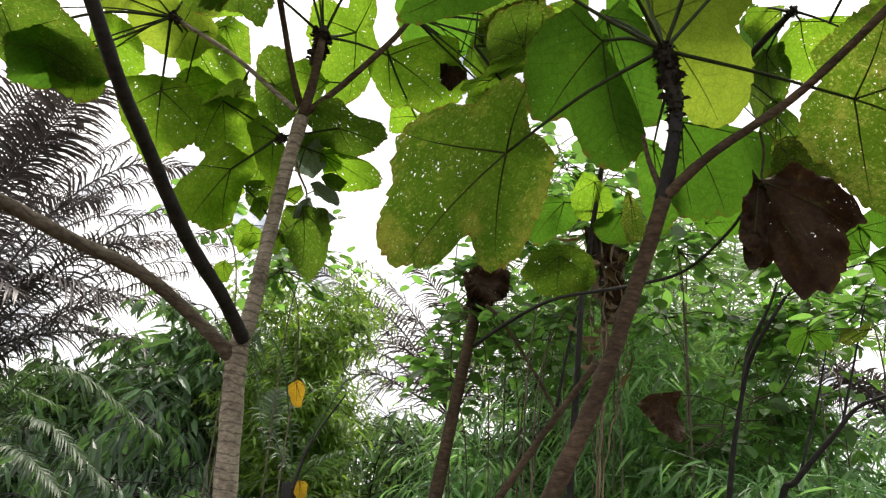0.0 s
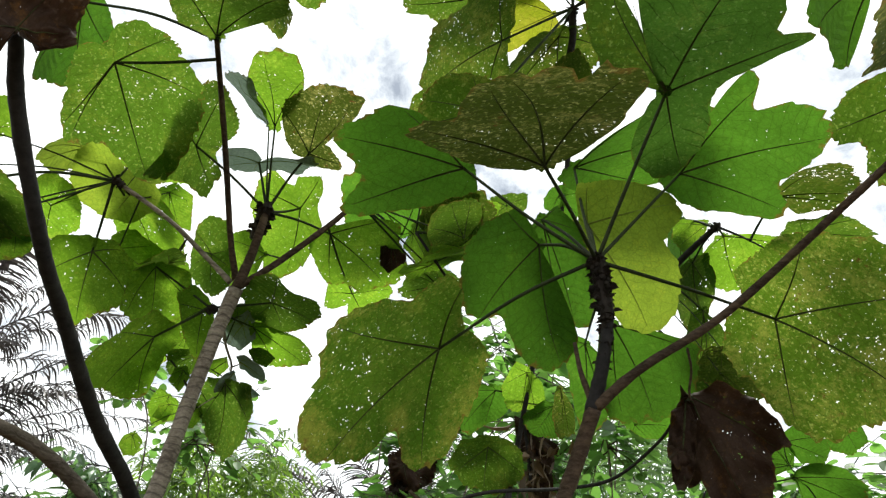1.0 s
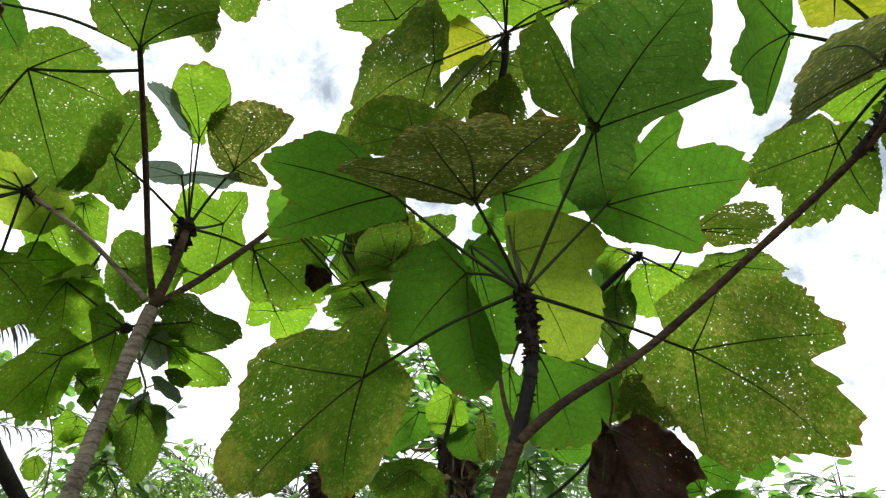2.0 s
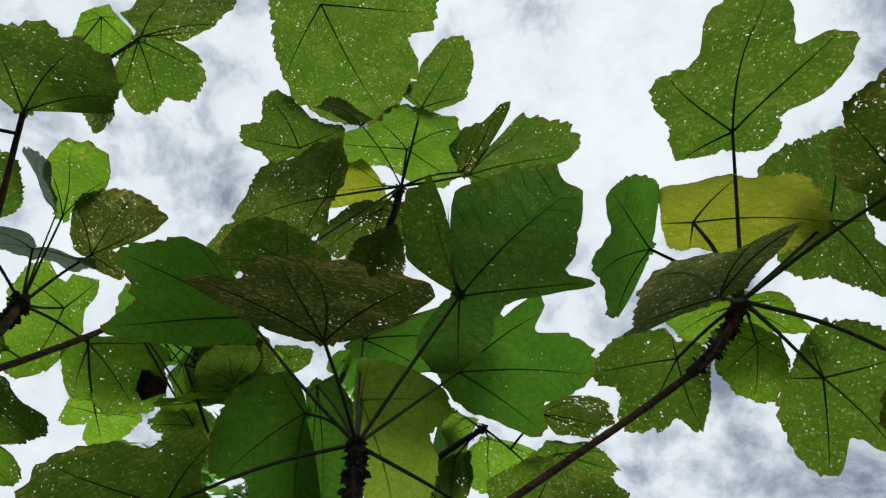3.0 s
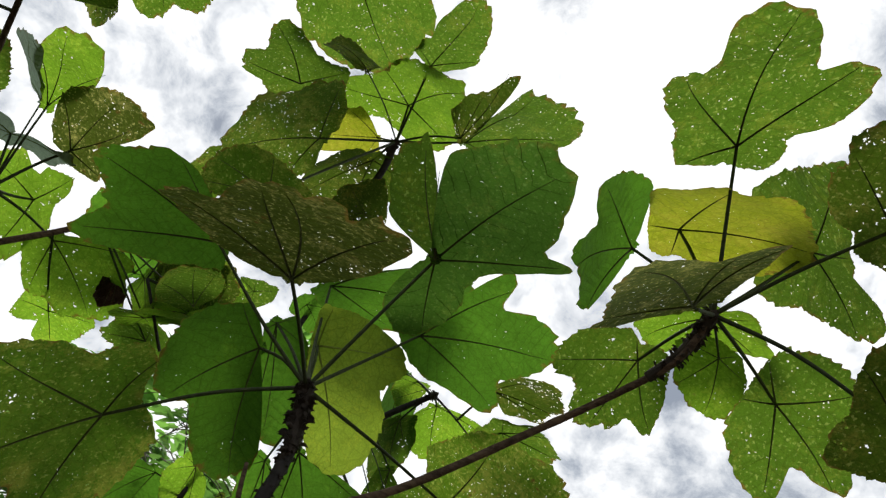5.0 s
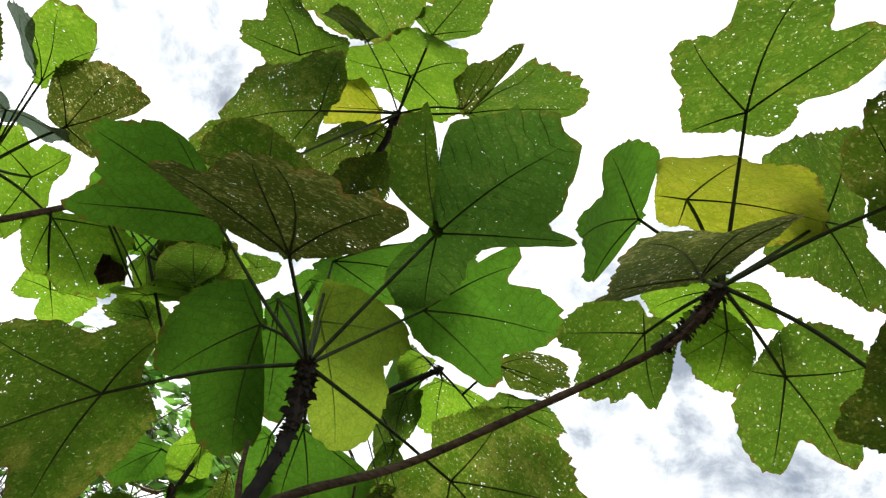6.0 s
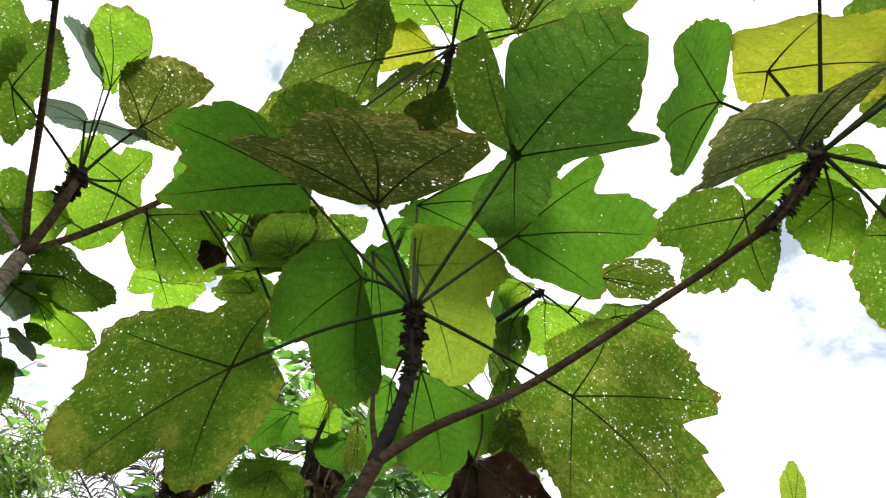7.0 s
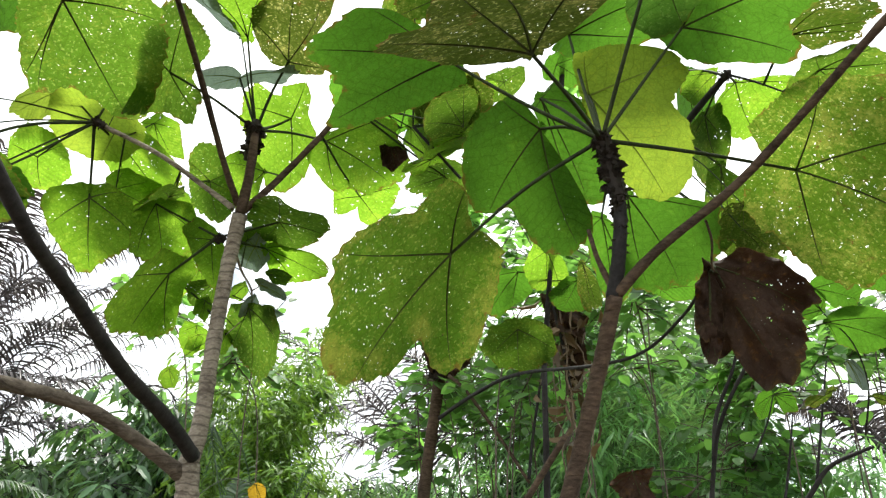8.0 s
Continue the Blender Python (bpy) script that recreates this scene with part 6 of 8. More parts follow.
leaf(slender_tree, 'mottled', (-0.014, 2.129, 3.454), (-0.59, 0.50, -0.64), (-0.45, 0.45, 0.77), 0.13, (0.14, 0.139, 0.14, 0.143, 0.143, 0.133, 0.125, 0.121, 0.119, 0.118, 0.108, 0.099, 0.093, 0.073, 0.056, 0.046, 0.04, 0.036, 0.033, 0.031, 0.029, 0.029, 0.028, 0.029, 0.029, 0.031, 0.033, 0.035, 0.033, 0.032, 0.032, 0.032, 0.033, 0.034, 0.037, 0.04, 0.044, 0.051, 0.062, 0.08, 0.102, 0.113, 0.13, 0.142, 0.138, 0.137, 0.138, 0.142), (0, -31), (-0.021, 2.312, 3.006))
leaf(slender_tree, 'dark', (0.597, 1.731, 3.853), (-0.01, -1.00, 0.00), (0.28, 0.00, 0.96), 0.19, (0.406, 0.206, 0.115, 0.072, 0.05, 0.039, 0.032, 0.028, 0.024, 0.024, 0.024, 0.024, 0.024, 0.024, 0.024, 0.024, 0.024, 0.024, 0.024, 0.024, 0.024, 0.024, 0.024, 0.024, 0.024, 0.024, 0.024, 0.024, 0.024, 0.024, 0.024, 0.024, 0.024, 0.024, 0.024, 0.024, 0.024, 0.029, 0.035, 0.048, 0.075, 0.117, 0.13, 0.149, 0.179, 0.21, 0.236, 0.282), (0, -13), (0.436, 1.964, 3.886))
leaf(slender_tree, 'dark', (0.167, 1.611, 3.692), (-0.99, -0.05, -0.14), (-0.11, -0.39, 0.91), 0.12, (0.104, 0.138, 0.177, 0.184, 0.195, 0.211, 0.234, 0.253, 0.245, 0.209, 0.173, 0.149, 0.134, 0.123, 0.055, 0.033, 0.024, 0.019, 0.016, 0.015, 0.015, 0.015, 0.015, 0.015, 0.015, 0.015, 0.015, 0.015, 0.015, 0.015, 0.015, 0.016, 0.019, 0.023, 0.028, 0.028, 0.027, 0.027, 0.028, 0.029, 0.031, 0.034, 0.038, 0.044, 0.053, 0.064, 0.072, 0.084), (0, 39), (0.436, 1.964, 3.886))
leaf(forked_tree, 'dusty', (-0.623, 2.285, 3.180), (-0.65, -0.71, -0.27), (-0.14, -0.24, 0.96), 0.20, (0.161, 0.182, 0.213, 0.249, 0.236, 0.162, 0.085, 0.058, 0.045, 0.037, 0.032, 0.305, 0.289, 0.276, 0.234, 0.206, 0.187, 0.174, 0.165, 0.16, 0.15, 0.125, 0.109, 0.098, 0.09, 0.085, 0.08, 0.076, 0.075, 0.074, 0.075, 0.077, 0.081, 0.087, 0.095, 0.107, 0.111, 0.108, 0.106, 0.107, 0.11, 0.114, 0.122, 0.125, 0.127, 0.131, 0.137, 0.147), (0, 102), (-0.532, 2.207, 2.937))
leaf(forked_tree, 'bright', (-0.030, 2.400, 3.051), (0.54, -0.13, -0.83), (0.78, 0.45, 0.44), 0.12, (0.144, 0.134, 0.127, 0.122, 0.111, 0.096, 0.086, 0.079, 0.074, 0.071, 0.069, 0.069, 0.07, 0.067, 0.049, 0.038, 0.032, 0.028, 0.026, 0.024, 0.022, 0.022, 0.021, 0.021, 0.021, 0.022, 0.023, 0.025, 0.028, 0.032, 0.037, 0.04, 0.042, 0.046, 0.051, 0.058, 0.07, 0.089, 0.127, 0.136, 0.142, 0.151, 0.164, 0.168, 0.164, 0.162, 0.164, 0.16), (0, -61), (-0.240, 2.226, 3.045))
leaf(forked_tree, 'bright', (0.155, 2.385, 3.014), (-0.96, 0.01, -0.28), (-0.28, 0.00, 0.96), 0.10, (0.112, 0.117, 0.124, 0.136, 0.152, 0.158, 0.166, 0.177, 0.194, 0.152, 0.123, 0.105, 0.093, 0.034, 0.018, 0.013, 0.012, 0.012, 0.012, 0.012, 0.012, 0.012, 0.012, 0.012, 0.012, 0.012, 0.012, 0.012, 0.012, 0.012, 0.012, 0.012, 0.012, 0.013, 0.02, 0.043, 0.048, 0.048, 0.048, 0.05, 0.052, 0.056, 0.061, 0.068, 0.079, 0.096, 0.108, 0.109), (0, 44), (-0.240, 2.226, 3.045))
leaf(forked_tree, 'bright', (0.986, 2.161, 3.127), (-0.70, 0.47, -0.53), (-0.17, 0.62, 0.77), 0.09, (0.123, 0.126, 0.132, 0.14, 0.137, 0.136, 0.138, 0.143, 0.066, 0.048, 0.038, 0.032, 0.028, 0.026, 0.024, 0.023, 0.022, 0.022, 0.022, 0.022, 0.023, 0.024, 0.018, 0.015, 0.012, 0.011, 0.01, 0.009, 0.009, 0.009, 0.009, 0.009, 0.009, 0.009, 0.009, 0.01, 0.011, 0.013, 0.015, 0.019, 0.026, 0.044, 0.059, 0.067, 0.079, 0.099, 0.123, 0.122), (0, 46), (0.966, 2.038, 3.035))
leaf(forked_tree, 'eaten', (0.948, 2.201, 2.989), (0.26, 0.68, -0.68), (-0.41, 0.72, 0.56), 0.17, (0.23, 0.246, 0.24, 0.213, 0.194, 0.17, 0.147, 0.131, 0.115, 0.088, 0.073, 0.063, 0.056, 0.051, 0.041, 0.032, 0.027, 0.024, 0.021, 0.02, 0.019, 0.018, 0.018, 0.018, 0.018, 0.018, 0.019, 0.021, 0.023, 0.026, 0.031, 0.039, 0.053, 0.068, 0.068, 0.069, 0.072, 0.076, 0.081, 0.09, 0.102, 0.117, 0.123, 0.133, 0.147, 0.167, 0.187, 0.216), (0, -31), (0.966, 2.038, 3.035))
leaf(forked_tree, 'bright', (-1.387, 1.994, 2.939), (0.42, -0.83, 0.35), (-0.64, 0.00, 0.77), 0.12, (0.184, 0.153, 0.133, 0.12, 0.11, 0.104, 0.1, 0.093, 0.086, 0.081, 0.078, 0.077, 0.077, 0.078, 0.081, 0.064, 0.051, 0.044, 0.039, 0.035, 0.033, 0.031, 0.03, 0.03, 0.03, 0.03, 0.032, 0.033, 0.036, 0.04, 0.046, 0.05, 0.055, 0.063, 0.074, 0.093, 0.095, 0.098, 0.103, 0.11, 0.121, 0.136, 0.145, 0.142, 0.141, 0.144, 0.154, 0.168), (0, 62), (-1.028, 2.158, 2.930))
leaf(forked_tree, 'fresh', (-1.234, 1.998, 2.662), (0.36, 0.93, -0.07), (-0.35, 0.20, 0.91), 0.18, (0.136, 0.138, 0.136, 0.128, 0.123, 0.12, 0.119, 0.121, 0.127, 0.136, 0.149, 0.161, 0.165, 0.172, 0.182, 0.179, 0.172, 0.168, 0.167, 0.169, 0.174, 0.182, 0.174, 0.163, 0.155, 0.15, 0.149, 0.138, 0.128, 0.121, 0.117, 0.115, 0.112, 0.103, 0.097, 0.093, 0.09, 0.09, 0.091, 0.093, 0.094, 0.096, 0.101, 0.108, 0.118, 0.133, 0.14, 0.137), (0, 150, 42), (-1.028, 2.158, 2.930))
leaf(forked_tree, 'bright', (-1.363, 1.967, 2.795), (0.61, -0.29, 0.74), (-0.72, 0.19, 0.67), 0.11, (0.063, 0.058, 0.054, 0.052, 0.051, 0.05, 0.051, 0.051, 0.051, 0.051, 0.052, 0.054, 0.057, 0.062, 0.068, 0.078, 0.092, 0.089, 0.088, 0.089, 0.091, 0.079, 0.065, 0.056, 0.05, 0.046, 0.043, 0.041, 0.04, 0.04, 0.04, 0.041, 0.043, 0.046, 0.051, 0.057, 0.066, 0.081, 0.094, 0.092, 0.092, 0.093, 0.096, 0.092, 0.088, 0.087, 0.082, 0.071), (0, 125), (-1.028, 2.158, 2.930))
leaf(bare_shrub, 'pale', (1.920, 1.956, 2.557), (-0.50, -0.52, 0.69), (0.72, 0.19, 0.67), 0.08, (0.168, 0.209, 0.186, 0.142, 0.103, 0.076, 0.059, 0.049, 0.013, 0.013, 0.013, 0.013, 0.013, 0.013, 0.013, 0.013, 0.013, 0.013, 0.013, 0.013, 0.013, 0.013, 0.013, 0.013, 0.013, 0.013, 0.013, 0.013, 0.013, 0.013, 0.013, 0.013, 0.013, 0.013, 0.013, 0.013, 0.013, 0.013, 0.025, 0.029, 0.035, 0.045, 0.054, 0.062, 0.077, 0.093, 0.116, 0.136), (0, 11), None)
leaf(bare_shrub, 'fresh', (1.874, 2.008, 2.540), (-0.39, 0.86, -0.34), (0.26, 0.46, 0.85), 0.07, (0.054, 0.054, 0.046, 0.037, 0.032, 0.028, 0.026, 0.024, 0.023, 0.023, 0.022, 0.023, 0.023, 0.024, 0.026, 0.028, 0.031, 0.033, 0.031, 0.03, 0.03, 0.03, 0.031, 0.032, 0.034, 0.037, 0.041, 0.048, 0.056, 0.054, 0.054, 0.054, 0.056, 0.058, 0.062, 0.068, 0.067, 0.064, 0.063, 0.063, 0.063, 0.065, 0.068, 0.072, 0.065, 0.06, 0.057, 0.055), (0, -93), (1.921, 1.961, 2.529))
leaf(thin_sapling, 'amber', (-0.595, 2.918, 1.865), (0.01, 0.72, -0.69), (-0.37, 0.64, 0.67), 0.07, (0.11, 0.103, 0.091, 0.07, 0.06, 0.053, 0.046, 0.04, 0.037, 0.034, 0.025, 0.018, 0.014, 0.011, 0.009, 0.008, 0.007, 0.007, 0.007, 0.007, 0.007, 0.007, 0.007, 0.007, 0.007, 0.007, 0.007, 0.007, 0.007, 0.009, 0.01, 0.012, 0.013, 0.013, 0.014, 0.015, 0.017, 0.02, 0.023, 0.027, 0.032, 0.041, 0.045, 0.051, 0.06, 0.068, 0.079, 0.103), (0, -8), (-0.694, 2.436, 1.787))
leaf(thin_sapling, 'amber', (-0.536, 2.952, 1.506), (0.07, 0.58, -0.81), (-0.21, 0.80, 0.56), 0.05, (0.078, 0.078, 0.064, 0.055, 0.049, 0.045, 0.04, 0.034, 0.029, 0.025, 0.022, 0.019, 0.018, 0.016, 0.013, 0.01, 0.008, 0.007, 0.007, 0.006, 0.005, 0.005, 0.005, 0.005, 0.005, 0.005, 0.005, 0.005, 0.005, 0.005, 0.005, 0.005, 0.005, 0.005, 0.005, 0.005, 0.022, 0.023, 0.026, 0.029, 0.034, 0.036, 0.039, 0.044, 0.05, 0.059, 0.065, 0.073), (0, -8), (-0.678, 2.489, 1.438))
leaf(forked_tree, 'dusty', (-0.553, 2.521, 2.505), (0.95, 0.03, -0.31), (0.29, 0.29, 0.91), 0.08, (0.112, 0.107, 0.091, 0.08, 0.073, 0.062, 0.051, 0.044, 0.039, 0.036, 0.033, 0.032, 0.02, 0.014, 0.011, 0.009, 0.008, 0.008, 0.008, 0.008, 0.008, 0.008, 0.008, 0.008, 0.008, 0.008, 0.008, 0.008, 0.009, 0.01, 0.013, 0.017, 0.026, 0.028, 0.03, 0.034, 0.041, 0.051, 0.069, 0.11, 0.122, 0.123, 0.126, 0.132, 0.123, 0.117, 0.113, 0.112), (0, 12), None)
leaf(forked_tree, 'dusty', (-0.564, 2.533, 2.466), (-0.51, 0.44, -0.74), (-0.64, 0.37, 0.67), 0.06, (0.077, 0.08, 0.084, 0.09, 0.086, 0.073, 0.064, 0.058, 0.042, 0.031, 0.025, 0.022, 0.019, 0.017, 0.016, 0.015, 0.015, 0.015, 0.015, 0.009, 0.007, 0.005, 0.005, 0.005, 0.005, 0.005, 0.005, 0.005, 0.005, 0.005, 0.005, 0.005, 0.005, 0.005, 0.005, 0.005, 0.005, 0.006, 0.007, 0.011, 0.026, 0.038, 0.041, 0.046, 0.052, 0.062, 0.077, 0.076), (0, 14), (-0.578, 2.526, 2.467))
leaf(forked_tree, 'bright', (-0.609, 2.560, 2.512), (-0.81, 0.15, -0.57), (-0.45, 0.45, 0.77), 0.05, (0.066, 0.071, 0.066, 0.059, 0.054, 0.051, 0.049, 0.043, 0.035, 0.031, 0.028, 0.026, 0.024, 0.023, 0.023, 0.023, 0.023, 0.02, 0.015, 0.012, 0.01, 0.009, 0.008, 0.007, 0.007, 0.007, 0.007, 0.007, 0.007, 0.007, 0.008, 0.008, 0.009, 0.011, 0.013, 0.016, 0.023, 0.03, 0.032, 0.034, 0.038, 0.043, 0.05, 0.061, 0.06, 0.06, 0.061, 0.063), (0, -6), (-0.578, 2.526, 2.467))
leaf(forked_tree, 'dusty', (-0.525, 2.557, 2.419), (0.88, 0.34, -0.33), (0.20, 0.35, 0.91), 0.05, (0.044, 0.043, 0.043, 0.043, 0.03, 0.009, 0.006, 0.006, 0.006, 0.006, 0.006, 0.006, 0.006, 0.006, 0.006, 0.006, 0.006, 0.006, 0.006, 0.006, 0.006, 0.006, 0.006, 0.006, 0.006, 0.006, 0.008, 0.017, 0.017, 0.018, 0.019, 0.021, 0.023, 0.027, 0.032, 0.042, 0.062, 0.099, 0.096, 0.094, 0.094, 0.095, 0.085, 0.07, 0.061, 0.054, 0.05, 0.046), (0, -33), (-0.588, 2.553, 2.438))
leaf(forked_tree, 'bright', (-0.669, 2.598, 2.350), (-0.50, 0.45, -0.74), (-0.53, 0.53, 0.67), 0.06, (0.076, 0.076, 0.077, 0.08, 0.068, 0.059, 0.053, 0.048, 0.045, 0.039, 0.032, 0.027, 0.024, 0.022, 0.021, 0.02, 0.019, 0.019, 0.019, 0.019, 0.02, 0.018, 0.015, 0.013, 0.011, 0.011, 0.01, 0.009, 0.009, 0.009, 0.009, 0.009, 0.01, 0.011, 0.011, 0.013, 0.015, 0.018, 0.024, 0.035, 0.046, 0.048, 0.052, 0.058, 0.066, 0.078, 0.08, 0.077), (0, 1), None)
leaf(forked_tree, 'bright', (-0.739, 2.547, 2.454), (-0.39, 0.55, -0.74), (-0.53, 0.53, 0.67), 0.06, (0.066, 0.063, 0.061, 0.06, 0.06, 0.057, 0.048, 0.042, 0.038, 0.035, 0.033, 0.032, 0.031, 0.026, 0.022, 0.02, 0.018, 0.017, 0.016, 0.016, 0.015, 0.016, 0.016, 0.017, 0.018, 0.019, 0.021, 0.019, 0.018, 0.017, 0.017, 0.017, 0.017, 0.017, 0.018, 0.019, 0.021, 0.024, 0.028, 0.034, 0.041, 0.043, 0.047, 0.051, 0.057, 0.067, 0.079, 0.071), (0, -11), (-0.642, 2.591, 2.371))
leaf(forked_tree, 'bright', (-0.773, 2.623, 2.352), (-0.47, 0.47, -0.74), (-0.53, 0.53, 0.67), 0.05, (0.062, 0.062, 0.063, 0.065, 0.065, 0.052, 0.044, 0.039, 0.035, 0.033, 0.027, 0.023, 0.02, 0.019, 0.017, 0.017, 0.016, 0.016, 0.016, 0.016, 0.017, 0.018, 0.015, 0.012, 0.011, 0.01, 0.009, 0.009, 0.008, 0.008, 0.008, 0.008, 0.009, 0.009, 0.01, 0.011, 0.013, 0.015, 0.019, 0.026, 0.035, 0.036, 0.039, 0.044, 0.05, 0.06, 0.066, 0.063), (0, -1), (-0.669, 2.599, 2.346))
leaf(forked_tree, 'eaten', (-0.503, 2.470, 2.524), (0.81, 0.50, -0.31), (0.11, 0.39, 0.91), 0.06, (0.065, 0.067, 0.061, 0.055, 0.051, 0.048, 0.047, 0.046, 0.034, 0.028, 0.024, 0.021, 0.019, 0.018, 0.017, 0.017, 0.016, 0.017, 0.017, 0.018, 0.019, 0.02, 0.023, 0.023, 0.022, 0.021, 0.021, 0.021, 0.021, 0.022, 0.023, 0.025, 0.028, 0.032, 0.038, 0.049, 0.059, 0.061, 0.065, 0.07, 0.077, 0.088, 0.081, 0.074, 0.07, 0.067, 0.065, 0.064), (0, -32), (-0.492, 2.494, 2.533))
leaf(slender_tree, 'dark', (0.494, 2.127, 3.629), (-0.08, 0.86, -0.51), (0.14, 0.51, 0.85), 0.16, (0.117, 0.114, 0.12, 0.131, 0.14, 0.141, 0.144, 0.147, 0.143, 0.141, 0.141, 0.14, 0.139, 0.141, 0.139, 0.133, 0.128, 0.129, 0.134, 0.141, 0.146, 0.152, 0.162, 0.143, 0.128, 0.116, 0.104, 0.096, 0.09, 0.086, 0.083, 0.082, 0.082, 0.083, 0.082, 0.081, 0.082, 0.085, 0.089, 0.093, 0.099, 0.108, 0.121, 0.126, 0.126, 0.128, 0.129, 0.122), (0, -71), (0.463, 2.159, 3.657))
leaf(slender_tree, 'fresh', (0.501, 2.380, 3.306), (0.86, 0.50, -0.12), (-0.11, 0.39, 0.91), 0.12, (0.122, 0.121, 0.119, 0.118, 0.108, 0.094, 0.085, 0.077, 0.072, 0.068, 0.067, 0.066, 0.067, 0.069, 0.066, 0.062, 0.058, 0.056, 0.055, 0.052, 0.05, 0.049, 0.048, 0.049, 0.05, 0.049, 0.049, 0.049, 0.05, 0.053, 0.056, 0.058, 0.061, 0.065, 0.07, 0.089, 0.121, 0.128, 0.137, 0.13, 0.125, 0.123, 0.123, 0.125, 0.124, 0.123, 0.123, 0.121), (0, 72), (0.529, 2.391, 3.365))
leaf(slender_tree, 'fresh', (0.101, 2.619, 3.175), (-0.21, 0.89, -0.39), (-0.20, 0.35, 0.91), 0.13, (0.142, 0.144, 0.149, 0.149, 0.14, 0.134, 0.129, 0.127, 0.128, 0.132, 0.138, 0.137, 0.129, 0.117, 0.101, 0.087, 0.073, 0.064, 0.056, 0.047, 0.041, 0.037, 0.034, 0.032, 0.031, 0.031, 0.032, 0.034, 0.037, 0.041, 0.047, 0.056, 0.062, 0.065, 0.07, 0.077, 0.083, 0.081, 0.081, 0.081, 0.084, 0.088, 0.095, 0.106, 0.113, 0.122, 0.13, 0.135), (0, -50), (0.039, 2.344, 2.949))
leaf(near_tree, 'dead', (0.688, 1.679, 2.268), (-0.06, 0.18, -0.98), (0.36, 0.92, 0.15), 0.12, (0.219, 0.158, 0.115, 0.082, 0.061, 0.05, 0.042, 0.028, 0.021, 0.017, 0.014, 0.013, 0.013, 0.013, 0.013, 0.013, 0.013, 0.013, 0.013, 0.013, 0.013, 0.013, 0.013, 0.013, 0.013, 0.013, 0.013, 0.013, 0.013, 0.013, 0.013, 0.013, 0.013, 0.013, 0.013, 0.013, 0.013, 0.014, 0.027, 0.028, 0.03, 0.034, 0.038, 0.045, 0.057, 0.077, 0.122, 0.199), (0, -3), (0.675, 1.613, 2.244))
leaf(bare_shrub, 'fresh', (1.185, 2.159, 2.377), (0.77, -0.56, -0.32), (0.56, 0.32, 0.77), 0.09, (0.126, 0.123, 0.123, 0.104, 0.089, 0.08, 0.073, 0.009, 0.009, 0.009, 0.009, 0.009, 0.009, 0.009, 0.009, 0.009, 0.009, 0.009, 0.009, 0.009, 0.009, 0.009, 0.009, 0.009, 0.009, 0.009, 0.009, 0.009, 0.009, 0.009, 0.009, 0.009, 0.025, 0.027, 0.03, 0.034, 0.039, 0.049, 0.066, 0.098, 0.109, 0.124, 0.148, 0.149, 0.147, 0.148, 0.14, 0.132), (0, -34), (1.004, 2.279, 2.178))
leaf(bare_shrub, 'fresh', (1.216, 2.177, 2.279), (0.92, -0.28, -0.28), (0.37, 0.37, 0.85), 0.13, (0.192, 0.174, 0.159, 0.149, 0.143, 0.135, 0.111, 0.096, 0.085, 0.035, 0.018, 0.013, 0.012, 0.012, 0.012, 0.012, 0.012, 0.012, 0.012, 0.012, 0.012, 0.012, 0.012, 0.012, 0.012, 0.012, 0.012, 0.012, 0.012, 0.013, 0.015, 0.016, 0.017, 0.019, 0.022, 0.026, 0.034, 0.048, 0.084, 0.112, 0.136, 0.171, 0.18, 0.192, 0.201, 0.193, 0.19, 0.189), (0, -33), (1.004, 2.279, 2.178))
leaf(bare_shrub, 'fresh', (1.223, 2.216, 2.326), (-0.67, -0.23, 0.71), (0.53, 0.53, 0.67), 0.07, (0.096, 0.098, 0.101, 0.103, 0.087, 0.076, 0.069, 0.06, 0.04, 0.03, 0.025, 0.021, 0.019, 0.017, 0.016, 0.015, 0.015, 0.015, 0.015, 0.015, 0.016, 0.016, 0.015, 0.015, 0.014, 0.014, 0.014, 0.015, 0.016, 0.017, 0.019, 0.021, 0.025, 0.03, 0.041, 0.05, 0.052, 0.054, 0.058, 0.063, 0.071, 0.069, 0.069, 0.071, 0.073, 0.077, 0.083, 0.092), (0, 6), (1.024, 2.382, 2.254))
leaf(bare_shrub, 'dark', (1.235, 2.244, 2.089), (-0.81, 0.47, -0.36), (-0.20, 0.35, 0.91), 0.08, (0.089, 0.095, 0.104, 0.118, 0.134, 0.139, 0.147, 0.159, 0.176, 0.201, 0.169, 0.087, 0.06, 0.046, 0.012, 0.012, 0.012, 0.012, 0.012, 0.012, 0.012, 0.012, 0.012, 0.012, 0.012, 0.012, 0.012, 0.012, 0.012, 0.012, 0.012, 0.012, 0.012, 0.012, 0.012, 0.012, 0.012, 0.012, 0.012, 0.042, 0.045, 0.049, 0.054, 0.063, 0.075, 0.081, 0.082, 0.085), (0, 37), (1.119, 2.391, 2.101))
leaf(bare_shrub, 'dusty', (1.270, 2.204, 2.167), (0.44, 0.02, -0.90), (0.90, 0.00, 0.44), 0.06, (0.086, 0.075, 0.063, 0.056, 0.051, 0.045, 0.034, 0.028, 0.024, 0.021, 0.019, 0.018, 0.007, 0.007, 0.007, 0.007, 0.007, 0.007, 0.007, 0.007, 0.007, 0.007, 0.007, 0.007, 0.007, 0.007, 0.007, 0.007, 0.007, 0.007, 0.007, 0.007, 0.007, 0.007, 0.007, 0.007, 0.038, 0.044, 0.053, 0.068, 0.096, 0.102, 0.105, 0.11, 0.107, 0.098, 0.092, 0.088), (0, -12), (1.119, 2.391, 2.101))
